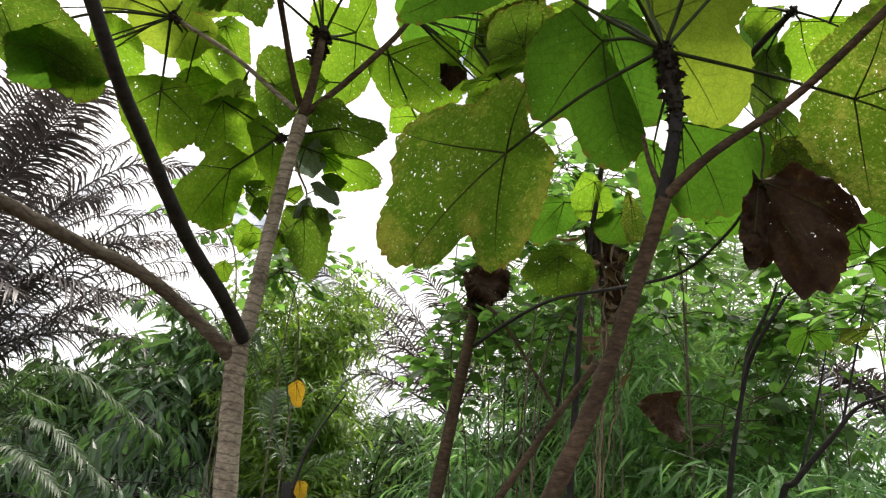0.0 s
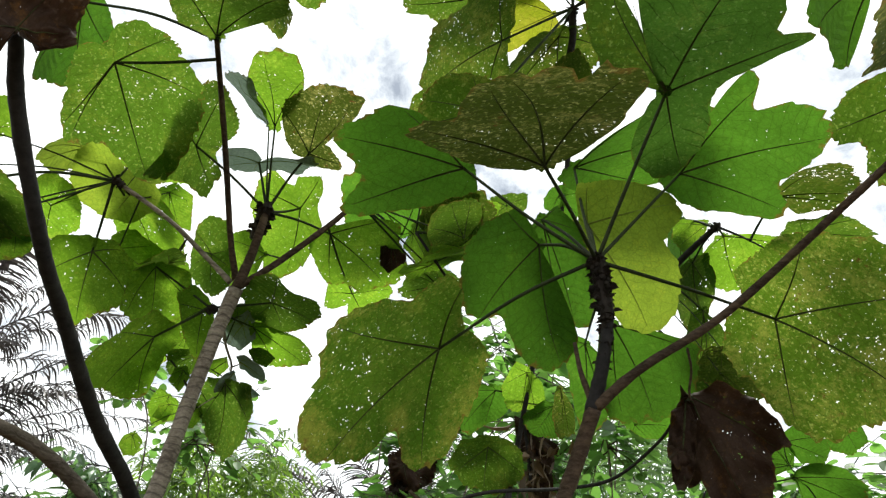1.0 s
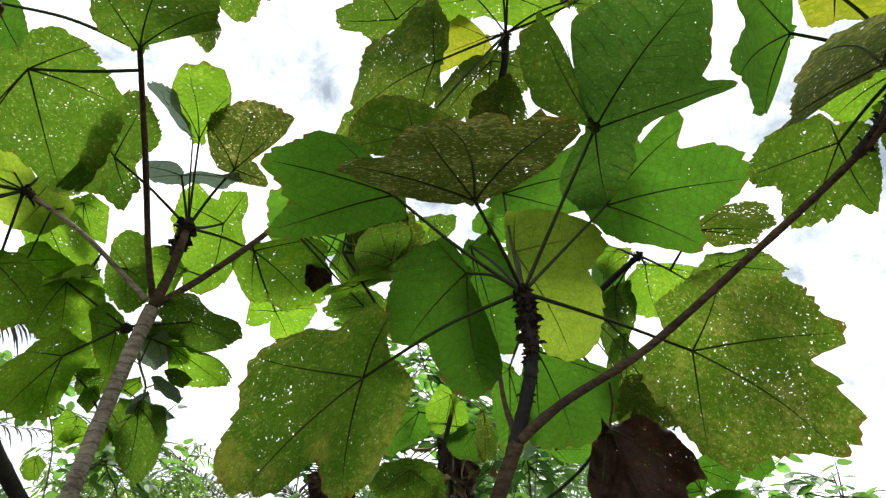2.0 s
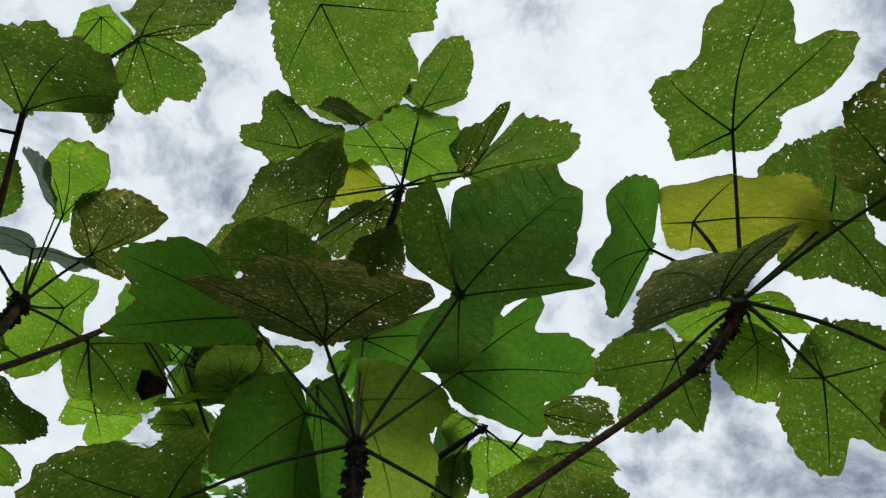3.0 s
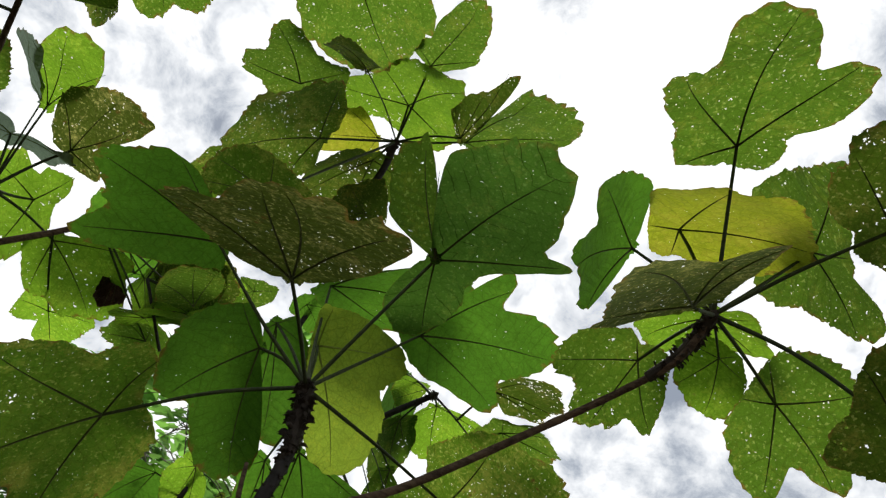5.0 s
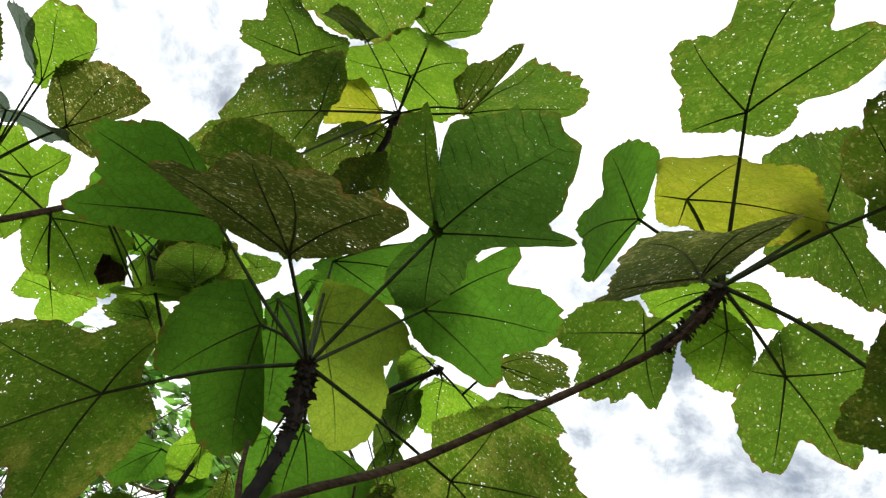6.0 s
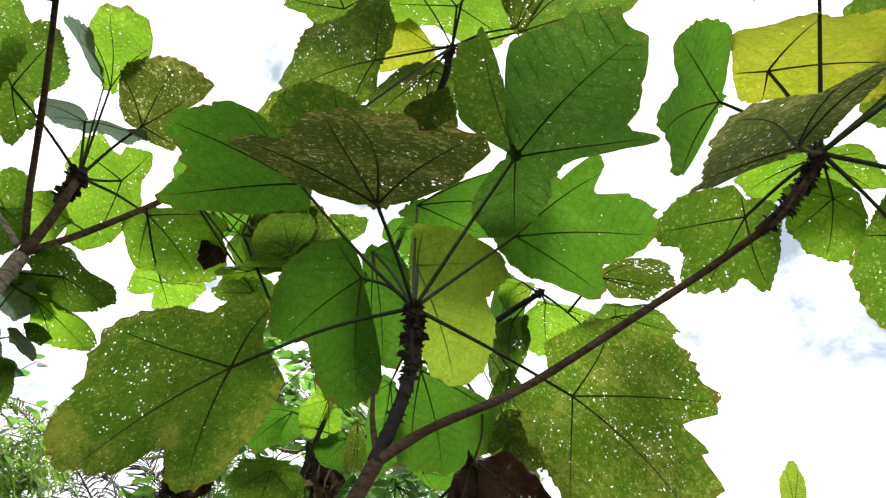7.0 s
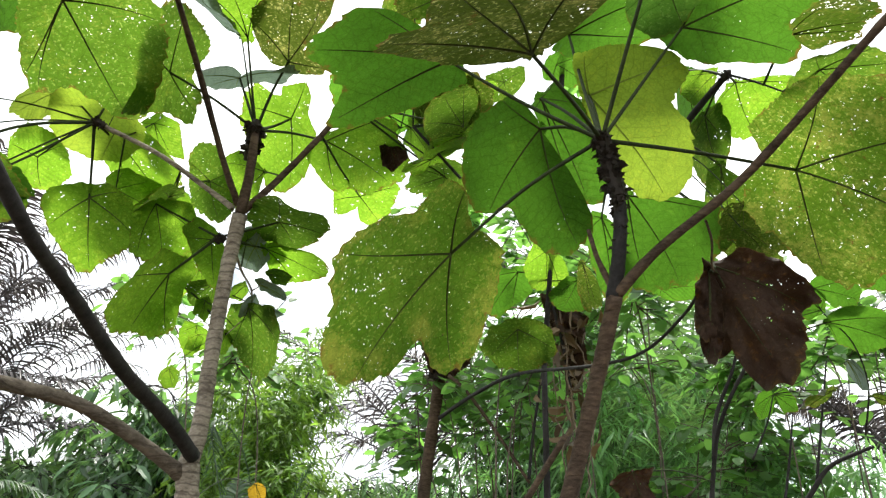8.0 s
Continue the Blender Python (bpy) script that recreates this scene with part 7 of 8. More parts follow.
leaf(bare_shrub, 'dark', (1.308, 2.184, 2.061), (0.76, -0.53, -0.37), (0.51, 0.14, 0.85), 0.05, (0.077, 0.063, 0.054, 0.048, 0.044, 0.041, 0.039, 0.007, 0.007, 0.007, 0.007, 0.007, 0.007, 0.007, 0.007, 0.007, 0.007, 0.007, 0.007, 0.007, 0.007, 0.007, 0.007, 0.007, 0.007, 0.007, 0.007, 0.007, 0.007, 0.007, 0.007, 0.007, 0.007, 0.007, 0.007, 0.007, 0.007, 0.008, 0.012, 0.034, 0.108, 0.108, 0.11, 0.107, 0.095, 0.088, 0.082, 0.079), (0, -5), (1.119, 2.391, 2.101))
leaf(bare_shrub, 'fresh', (1.118, 2.392, 2.101), (-0.49, 0.58, -0.65), (0.00, 0.74, 0.67), 0.06, (0.086, 0.081, 0.078, 0.077, 0.069, 0.063, 0.059, 0.056, 0.054, 0.054, 0.047, 0.037, 0.031, 0.027, 0.024, 0.022, 0.014, 0.005, 0.005, 0.005, 0.005, 0.005, 0.005, 0.005, 0.005, 0.005, 0.005, 0.005, 0.005, 0.005, 0.005, 0.005, 0.005, 0.005, 0.005, 0.005, 0.005, 0.005, 0.005, 0.011, 0.027, 0.031, 0.038, 0.048, 0.07, 0.077, 0.082, 0.089), (0, 26), None)
leaf(bare_shrub, 'fresh', (1.131, 2.408, 2.102), (0.69, -0.37, -0.62), (0.72, 0.41, 0.56), 0.06, (0.084, 0.075, 0.069, 0.065, 0.062, 0.061, 0.006, 0.005, 0.005, 0.005, 0.005, 0.005, 0.005, 0.005, 0.005, 0.005, 0.005, 0.005, 0.005, 0.005, 0.005, 0.005, 0.005, 0.005, 0.005, 0.005, 0.005, 0.005, 0.005, 0.005, 0.009, 0.01, 0.01, 0.011, 0.013, 0.016, 0.02, 0.027, 0.046, 0.063, 0.064, 0.067, 0.071, 0.077, 0.077, 0.077, 0.078, 0.08), (0, -30), (1.119, 2.391, 2.101))
leaf(bare_shrub, 'fresh', (1.359, 2.143, 2.467), (0.65, 0.19, -0.73), (0.64, 0.37, 0.67), 0.09, (0.101, 0.107, 0.111, 0.105, 0.101, 0.099, 0.099, 0.09, 0.079, 0.071, 0.066, 0.063, 0.061, 0.057, 0.047, 0.041, 0.037, 0.034, 0.032, 0.031, 0.03, 0.03, 0.031, 0.032, 0.033, 0.034, 0.032, 0.03, 0.029, 0.029, 0.029, 0.03, 0.031, 0.033, 0.036, 0.041, 0.047, 0.057, 0.062, 0.064, 0.067, 0.072, 0.079, 0.09, 0.099, 0.097, 0.097, 0.098), (0, -47), (1.024, 2.382, 2.254))
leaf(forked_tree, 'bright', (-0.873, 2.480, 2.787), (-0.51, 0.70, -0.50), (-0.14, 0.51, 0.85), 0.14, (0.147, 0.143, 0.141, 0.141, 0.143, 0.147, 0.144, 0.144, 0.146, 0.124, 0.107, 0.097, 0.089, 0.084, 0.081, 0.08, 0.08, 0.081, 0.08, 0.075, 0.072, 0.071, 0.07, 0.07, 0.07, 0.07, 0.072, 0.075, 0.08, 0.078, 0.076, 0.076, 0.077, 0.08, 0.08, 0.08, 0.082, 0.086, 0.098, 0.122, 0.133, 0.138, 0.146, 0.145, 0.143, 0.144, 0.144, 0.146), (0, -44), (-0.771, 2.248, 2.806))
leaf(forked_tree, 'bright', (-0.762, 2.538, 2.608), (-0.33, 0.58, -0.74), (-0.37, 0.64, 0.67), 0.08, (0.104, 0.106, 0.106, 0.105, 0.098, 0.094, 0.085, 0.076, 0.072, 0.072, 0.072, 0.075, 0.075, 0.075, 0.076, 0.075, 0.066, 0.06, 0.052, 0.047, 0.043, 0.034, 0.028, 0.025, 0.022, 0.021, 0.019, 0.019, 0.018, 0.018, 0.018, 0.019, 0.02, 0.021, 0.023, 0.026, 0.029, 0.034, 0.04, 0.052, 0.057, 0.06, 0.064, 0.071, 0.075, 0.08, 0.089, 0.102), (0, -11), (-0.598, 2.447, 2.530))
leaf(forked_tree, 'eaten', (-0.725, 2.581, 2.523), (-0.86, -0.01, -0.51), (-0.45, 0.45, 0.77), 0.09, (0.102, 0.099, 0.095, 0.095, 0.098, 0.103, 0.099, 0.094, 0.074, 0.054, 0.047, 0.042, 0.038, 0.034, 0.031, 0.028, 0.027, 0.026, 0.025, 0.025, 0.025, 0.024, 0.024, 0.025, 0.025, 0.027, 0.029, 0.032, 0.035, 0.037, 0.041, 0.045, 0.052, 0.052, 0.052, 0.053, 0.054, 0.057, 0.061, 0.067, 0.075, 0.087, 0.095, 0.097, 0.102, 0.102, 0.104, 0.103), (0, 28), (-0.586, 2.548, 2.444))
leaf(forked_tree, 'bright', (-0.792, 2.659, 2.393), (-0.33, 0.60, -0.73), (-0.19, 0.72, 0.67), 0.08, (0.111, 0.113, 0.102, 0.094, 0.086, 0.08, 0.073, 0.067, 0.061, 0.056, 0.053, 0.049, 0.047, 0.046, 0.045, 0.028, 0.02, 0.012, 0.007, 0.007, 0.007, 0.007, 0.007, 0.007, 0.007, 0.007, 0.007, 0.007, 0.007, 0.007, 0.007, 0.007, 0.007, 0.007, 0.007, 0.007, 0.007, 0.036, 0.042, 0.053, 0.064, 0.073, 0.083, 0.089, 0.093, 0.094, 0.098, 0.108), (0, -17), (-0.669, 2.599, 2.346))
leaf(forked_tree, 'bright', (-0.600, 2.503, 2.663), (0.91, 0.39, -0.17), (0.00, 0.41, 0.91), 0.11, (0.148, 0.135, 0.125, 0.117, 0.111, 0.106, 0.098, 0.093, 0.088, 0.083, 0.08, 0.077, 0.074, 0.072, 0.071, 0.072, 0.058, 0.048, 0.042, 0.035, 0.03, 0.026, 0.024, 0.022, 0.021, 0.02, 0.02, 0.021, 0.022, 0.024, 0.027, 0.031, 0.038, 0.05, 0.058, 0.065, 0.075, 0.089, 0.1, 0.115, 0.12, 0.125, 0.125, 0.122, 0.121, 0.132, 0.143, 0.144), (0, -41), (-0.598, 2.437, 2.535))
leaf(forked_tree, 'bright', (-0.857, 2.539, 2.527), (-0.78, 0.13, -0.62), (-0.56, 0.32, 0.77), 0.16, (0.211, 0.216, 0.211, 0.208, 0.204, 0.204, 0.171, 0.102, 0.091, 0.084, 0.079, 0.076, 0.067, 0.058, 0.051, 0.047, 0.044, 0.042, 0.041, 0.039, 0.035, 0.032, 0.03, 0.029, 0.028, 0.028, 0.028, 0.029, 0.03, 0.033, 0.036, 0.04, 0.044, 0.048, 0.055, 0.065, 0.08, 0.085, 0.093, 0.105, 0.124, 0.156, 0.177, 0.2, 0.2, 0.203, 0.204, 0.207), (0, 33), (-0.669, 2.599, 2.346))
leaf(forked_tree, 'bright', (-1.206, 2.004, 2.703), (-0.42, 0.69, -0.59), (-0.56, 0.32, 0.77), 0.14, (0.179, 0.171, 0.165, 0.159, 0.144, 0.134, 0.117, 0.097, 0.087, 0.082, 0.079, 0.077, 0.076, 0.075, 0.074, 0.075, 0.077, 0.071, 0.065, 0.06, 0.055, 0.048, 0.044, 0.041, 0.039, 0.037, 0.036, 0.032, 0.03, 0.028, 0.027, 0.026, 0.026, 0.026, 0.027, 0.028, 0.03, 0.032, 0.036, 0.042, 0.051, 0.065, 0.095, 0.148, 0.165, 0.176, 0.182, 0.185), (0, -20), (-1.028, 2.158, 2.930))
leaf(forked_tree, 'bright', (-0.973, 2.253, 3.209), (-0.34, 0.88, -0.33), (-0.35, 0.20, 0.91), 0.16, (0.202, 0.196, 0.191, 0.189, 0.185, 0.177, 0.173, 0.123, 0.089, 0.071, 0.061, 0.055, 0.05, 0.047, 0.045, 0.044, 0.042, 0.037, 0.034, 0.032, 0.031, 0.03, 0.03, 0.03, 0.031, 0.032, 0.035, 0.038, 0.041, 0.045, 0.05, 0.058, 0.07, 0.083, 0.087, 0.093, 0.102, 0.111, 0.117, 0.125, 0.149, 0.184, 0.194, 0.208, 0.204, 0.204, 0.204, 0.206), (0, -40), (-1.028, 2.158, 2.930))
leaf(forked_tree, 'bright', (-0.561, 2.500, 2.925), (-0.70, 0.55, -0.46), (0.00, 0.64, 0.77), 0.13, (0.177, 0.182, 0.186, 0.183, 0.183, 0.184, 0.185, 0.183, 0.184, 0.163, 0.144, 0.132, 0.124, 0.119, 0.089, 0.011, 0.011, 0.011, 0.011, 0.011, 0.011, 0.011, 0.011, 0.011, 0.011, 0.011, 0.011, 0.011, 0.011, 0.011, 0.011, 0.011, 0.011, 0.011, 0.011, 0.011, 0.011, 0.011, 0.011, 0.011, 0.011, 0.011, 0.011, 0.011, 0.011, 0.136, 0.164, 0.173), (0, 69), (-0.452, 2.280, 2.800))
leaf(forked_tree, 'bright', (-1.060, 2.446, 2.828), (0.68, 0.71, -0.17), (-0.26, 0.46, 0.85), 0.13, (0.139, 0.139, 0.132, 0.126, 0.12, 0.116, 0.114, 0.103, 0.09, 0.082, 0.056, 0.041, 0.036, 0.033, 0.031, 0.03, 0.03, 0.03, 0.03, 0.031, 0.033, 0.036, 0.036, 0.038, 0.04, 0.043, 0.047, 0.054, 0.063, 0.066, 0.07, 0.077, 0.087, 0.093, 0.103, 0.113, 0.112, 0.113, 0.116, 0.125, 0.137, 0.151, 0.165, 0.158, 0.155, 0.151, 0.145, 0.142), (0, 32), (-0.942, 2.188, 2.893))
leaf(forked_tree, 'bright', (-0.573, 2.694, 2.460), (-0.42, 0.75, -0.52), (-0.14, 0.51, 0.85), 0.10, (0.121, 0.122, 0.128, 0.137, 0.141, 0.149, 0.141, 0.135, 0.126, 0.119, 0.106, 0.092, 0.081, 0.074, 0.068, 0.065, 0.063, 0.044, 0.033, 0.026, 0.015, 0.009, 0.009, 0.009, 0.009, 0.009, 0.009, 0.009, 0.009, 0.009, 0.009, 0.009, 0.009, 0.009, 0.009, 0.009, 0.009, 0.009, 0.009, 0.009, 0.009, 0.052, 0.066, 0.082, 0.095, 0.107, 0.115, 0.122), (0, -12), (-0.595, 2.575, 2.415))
leaf(near_tree, 'fresh', (0.589, 2.255, 2.645), (0.27, 0.61, -0.74), (0.37, 0.64, 0.67), 0.18, (0.295, 0.256, 0.189, 0.156, 0.127, 0.109, 0.097, 0.079, 0.067, 0.06, 0.054, 0.05, 0.046, 0.042, 0.04, 0.039, 0.038, 0.038, 0.038, 0.04, 0.035, 0.027, 0.022, 0.019, 0.018, 0.018, 0.018, 0.018, 0.018, 0.018, 0.018, 0.018, 0.018, 0.018, 0.018, 0.018, 0.018, 0.02, 0.024, 0.03, 0.041, 0.095, 0.111, 0.135, 0.163, 0.195, 0.243, 0.274), (0, -12), (0.464, 1.613, 2.497))
leaf(slender_tree, 'bright', (0.473, 2.652, 2.677), (0.08, 0.77, -0.64), (0.17, 0.62, 0.77), 0.12, (0.154, 0.158, 0.159, 0.152, 0.14, 0.129, 0.118, 0.111, 0.094, 0.083, 0.074, 0.069, 0.065, 0.061, 0.059, 0.058, 0.058, 0.058, 0.06, 0.049, 0.04, 0.035, 0.031, 0.028, 0.027, 0.024, 0.022, 0.02, 0.019, 0.019, 0.018, 0.019, 0.019, 0.02, 0.021, 0.023, 0.026, 0.03, 0.039, 0.06, 0.076, 0.092, 0.112, 0.137, 0.145, 0.156, 0.149, 0.146), (0, -21), (0.493, 2.687, 2.682))
leaf(slender_tree, 'fresh', (0.585, 2.668, 2.568), (-0.29, 0.77, -0.56), (0.17, 0.62, 0.77), 0.10, (0.136, 0.134, 0.133, 0.132, 0.132, 0.123, 0.118, 0.081, 0.072, 0.066, 0.057, 0.051, 0.047, 0.042, 0.026, 0.019, 0.015, 0.013, 0.011, 0.01, 0.008, 0.008, 0.008, 0.008, 0.008, 0.008, 0.008, 0.008, 0.008, 0.008, 0.008, 0.008, 0.01, 0.011, 0.014, 0.02, 0.028, 0.031, 0.037, 0.045, 0.058, 0.078, 0.115, 0.119, 0.127, 0.126, 0.127, 0.131), (0, 34), (0.488, 2.729, 2.584))
leaf(slender_tree, 'dark', (0.580, 2.551, 2.596), (0.30, 0.60, -0.74), (0.37, 0.64, 0.67), 0.10, (0.184, 0.171, 0.139, 0.1, 0.059, 0.044, 0.032, 0.026, 0.022, 0.019, 0.018, 0.016, 0.016, 0.015, 0.015, 0.015, 0.011, 0.011, 0.011, 0.011, 0.011, 0.011, 0.011, 0.011, 0.011, 0.011, 0.011, 0.011, 0.011, 0.011, 0.011, 0.011, 0.011, 0.011, 0.011, 0.011, 0.011, 0.011, 0.011, 0.011, 0.011, 0.011, 0.011, 0.024, 0.074, 0.117, 0.162, 0.17), (0, -6), (0.493, 2.687, 2.682))
leaf(slender_tree, 'fresh', (0.811, 2.426, 2.456), (0.96, -0.25, 0.16), (0.00, 0.53, 0.85), 0.11, (0.124, 0.126, 0.124, 0.115, 0.11, 0.096, 0.086, 0.076, 0.067, 0.06, 0.05, 0.04, 0.034, 0.03, 0.028, 0.026, 0.025, 0.025, 0.025, 0.026, 0.027, 0.028, 0.03, 0.032, 0.033, 0.034, 0.036, 0.038, 0.042, 0.048, 0.056, 0.056, 0.056, 0.058, 0.061, 0.066, 0.073, 0.087, 0.107, 0.136, 0.146, 0.156, 0.162, 0.159, 0.149, 0.141, 0.131, 0.124), (0, -36), (0.806, 2.338, 2.834))
leaf(slender_tree, 'dark', (1.015, 2.381, 2.674), (0.95, 0.05, -0.32), (0.26, 0.46, 0.85), 0.13, (0.157, 0.154, 0.154, 0.154, 0.155, 0.15, 0.133, 0.117, 0.097, 0.085, 0.078, 0.073, 0.07, 0.061, 0.054, 0.049, 0.046, 0.043, 0.04, 0.038, 0.036, 0.036, 0.036, 0.036, 0.037, 0.039, 0.041, 0.041, 0.04, 0.041, 0.042, 0.045, 0.048, 0.053, 0.056, 0.057, 0.058, 0.061, 0.066, 0.072, 0.117, 0.138, 0.153, 0.154, 0.159, 0.16, 0.164, 0.16), (0, 26), (0.806, 2.338, 2.834))
leaf(slender_tree, 'dark', (1.071, 2.343, 2.564), (0.82, 0.11, -0.56), (0.37, 0.64, 0.67), 0.11, (0.135, 0.135, 0.131, 0.125, 0.113, 0.108, 0.107, 0.108, 0.101, 0.095, 0.092, 0.069, 0.056, 0.047, 0.041, 0.037, 0.034, 0.032, 0.029, 0.027, 0.026, 0.025, 0.025, 0.025, 0.025, 0.026, 0.028, 0.03, 0.031, 0.034, 0.037, 0.042, 0.049, 0.057, 0.067, 0.081, 0.085, 0.084, 0.084, 0.086, 0.088, 0.09, 0.094, 0.105, 0.123, 0.126, 0.131, 0.134), (0, 24), (0.806, 2.338, 2.834))
leaf(slender_tree, 'fresh', (0.379, 2.787, 2.640), (-0.57, 0.66, -0.49), (-0.14, 0.51, 0.85), 0.16, (0.209, 0.2, 0.192, 0.187, 0.186, 0.175, 0.167, 0.161, 0.156, 0.154, 0.133, 0.115, 0.046, 0.04, 0.036, 0.034, 0.032, 0.031, 0.03, 0.03, 0.031, 0.032, 0.032, 0.032, 0.032, 0.033, 0.035, 0.037, 0.041, 0.046, 0.054, 0.058, 0.06, 0.063, 0.067, 0.073, 0.083, 0.089, 0.098, 0.111, 0.119, 0.125, 0.134, 0.147, 0.165, 0.186, 0.212, 0.211), (0, -28), (0.488, 2.729, 2.584))
leaf(slender_tree, 'eaten', (0.973, 2.194, 2.803), (0.23, 0.74, -0.63), (0.32, 0.56, 0.77), 0.17, (0.294, 0.274, 0.222, 0.146, 0.105, 0.08, 0.065, 0.055, 0.049, 0.044, 0.041, 0.018, 0.018, 0.018, 0.018, 0.018, 0.018, 0.018, 0.018, 0.018, 0.018, 0.018, 0.018, 0.018, 0.018, 0.018, 0.018, 0.018, 0.018, 0.018, 0.018, 0.018, 0.018, 0.018, 0.018, 0.018, 0.018, 0.018, 0.018, 0.018, 0.018, 0.076, 0.099, 0.128, 0.171, 0.201, 0.228, 0.253), (0, -8), (0.855, 2.234, 2.916))
leaf(slender_tree, 'dark', (0.967, 2.058, 2.602), (-0.23, 0.85, -0.48), (0.14, 0.51, 0.85), 0.09, (0.12, 0.122, 0.122, 0.122, 0.103, 0.08, 0.067, 0.062, 0.059, 0.056, 0.046, 0.04, 0.035, 0.03, 0.025, 0.022, 0.019, 0.018, 0.016, 0.016, 0.015, 0.015, 0.015, 0.014, 0.014, 0.014, 0.014, 0.014, 0.014, 0.015, 0.017, 0.019, 0.021, 0.026, 0.027, 0.029, 0.032, 0.035, 0.041, 0.071, 0.083, 0.095, 0.097, 0.101, 0.106, 0.112, 0.115, 0.12), (0, -24), (0.849, 2.247, 2.906))
leaf(slender_tree, 'dark', (0.948, 2.045, 2.520), (0.88, 0.02, -0.48), (0.46, 0.26, 0.85), 0.09, (0.122, 0.114, 0.109, 0.106, 0.103, 0.096, 0.092, 0.086, 0.081, 0.079, 0.068, 0.059, 0.017, 0.013, 0.011, 0.01, 0.009, 0.009, 0.008, 0.008, 0.008, 0.008, 0.008, 0.008, 0.009, 0.009, 0.011, 0.011, 0.012, 0.013, 0.014, 0.016, 0.019, 0.024, 0.033, 0.044, 0.049, 0.057, 0.068, 0.08, 0.097, 0.1, 0.105, 0.114, 0.126, 0.138, 0.134, 0.128), (0, 18), (0.837, 2.273, 2.885))
leaf(slender_tree, 'dark', (0.145, 2.350, 3.016), (-0.87, -0.35, 0.34), (0.02, 0.66, 0.75), 0.2, (0.184, 0.188, 0.182, 0.179, 0.18, 0.18, 0.183, 0.189, 0.199, 0.213, 0.224, 0.205, 0.192, 0.18, 0.15, 0.131, 0.053, 0.034, 0.025, 0.02, 0.017, 0.015, 0.014, 0.013, 0.012, 0.012, 0.011, 0.011, 0.012, 0.012, 0.012, 0.012, 0.012, 0.012, 0.013, 0.014, 0.016, 0.018, 0.022, 0.027, 0.038, 0.061, 0.086, 0.11, 0.121, 0.137, 0.161, 0.17), (2, 67, -38,), (-0.021, 2.312, 3.006))
leaf(slender_tree, 'eaten', (0.315, 2.450, 3.275), (-0.98, -0.10, 0.17), (0.07, 0.63, 0.78), 0.12, (0.072, 0.074, 0.065, 0.059, 0.055, 0.052, 0.05, 0.049, 0.049, 0.05, 0.052, 0.055, 0.058, 0.062, 0.068, 0.077, 0.091, 0.095, 0.088, 0.084, 0.081, 0.079, 0.076, 0.07, 0.066, 0.064, 0.062, 0.062, 0.063, 0.064, 0.064, 0.063, 0.063, 0.063, 0.065, 0.069, 0.074, 0.081, 0.088, 0.083, 0.08, 0.078, 0.078, 0.08, 0.08, 0.076, 0.073, 0.072), (1, 129,), None)
leaf(slender_tree, 'edged', (0.132, 1.850, 3.211), (-1.00, -0.03, 0.05), (0.02, 0.56, 0.83), 0.25, (0.196, 0.193, 0.184, 0.175, 0.169, 0.157, 0.147, 0.14, 0.132, 0.122, 0.116, 0.112, 0.109, 0.108, 0.109, 0.111, 0.116, 0.123, 0.132, 0.137, 0.144, 0.155, 0.122, 0.099, 0.084, 0.074, 0.068, 0.063, 0.06, 0.058, 0.056, 0.054, 0.053, 0.053, 0.054, 0.056, 0.059, 0.063, 0.07, 0.08, 0.094, 0.118, 0.138, 0.165, 0.208, 0.206, 0.205, 0.202), (2, 64, -26,), (0.436, 1.964, 3.886))
leaf(near_tree, 'eaten', (0.521, 1.300, 2.884), (-0.65, -0.27, 0.71), (0.28, 0.78, 0.55), 0.2, (0.285, 0.28, 0.056, 0.019, 0.012, 0.008, 0.007, 0.006, 0.005, 0.005, 0.004, 0.004, 0.004, 0.004, 0.004, 0.004, 0.004, 0.004, 0.005, 0.005, 0.006, 0.005, 0.005, 0.005, 0.005, 0.004, 0.004, 0.004, 0.005, 0.005, 0.005, 0.006, 0.006, 0.007, 0.009, 0.011, 0.011, 0.012, 0.014, 0.016, 0.019, 0.024, 0.033, 0.153, 0.177, 0.21, 0.256, 0.277), (-1, 9,), None)


# ---- palms ----
def feather(palm, points, leaflet, count, seed, sag=0.5):
    """A palm frond: a midrib through the points with two rows of narrow drooping leaflets."""
    rng = np.random.default_rng(seed)
    line = glide(points, 12)
    n = len(line)
    length = np.linalg.norm(np.diff(line, axis=0), axis=1).sum()
    out = Sheet()
    out.tube(line, np.linspace(0.003 + 0.022 * leaflet, 0.002, n), 6)
    along = np.gradient(line, axis=0)
    count = int(count * (1.35 if leaflet > 0.3 else 1.0))
    for i in range(count):
        s = 0.10 + 0.90 * i / count
        f = s * (n - 1)
        k = min(int(f), n - 2)
        p = line[k] + (line[k + 1] - line[k]) * (f - k)
        t = unit(along[k])
        side = unit(np.cross(t, (0, 0, 1)))
        up = np.cross(side, t)
        ln = leaflet * (0.4 + 0.6 * math.sin(math.pi * min(1, s * 0.8 + 0.15))) * rng.uniform(0.85, 1.12)
        for sgn in (1, -1):
            w = unit(side * sgn + t * (0.35 + 0.5 * s) + up * (0.25 + rng.normal(0, 0.15)))
            out.plume(p, w, unit(up + 0.3 * rng.normal(size=3)), ln, 0.005 + 0.03 * leaflet, sag * rng.uniform(0.7, 1.4))
    return mesh_object("frond", at_foot(palm, out.verts), out.faces, PALMS[palm["fronds"]], palm)


PALMS = {"dark": PALM_BACKLIT, "fern": FERN, "pale": PALM_PALE, "green": PALM_GREEN}


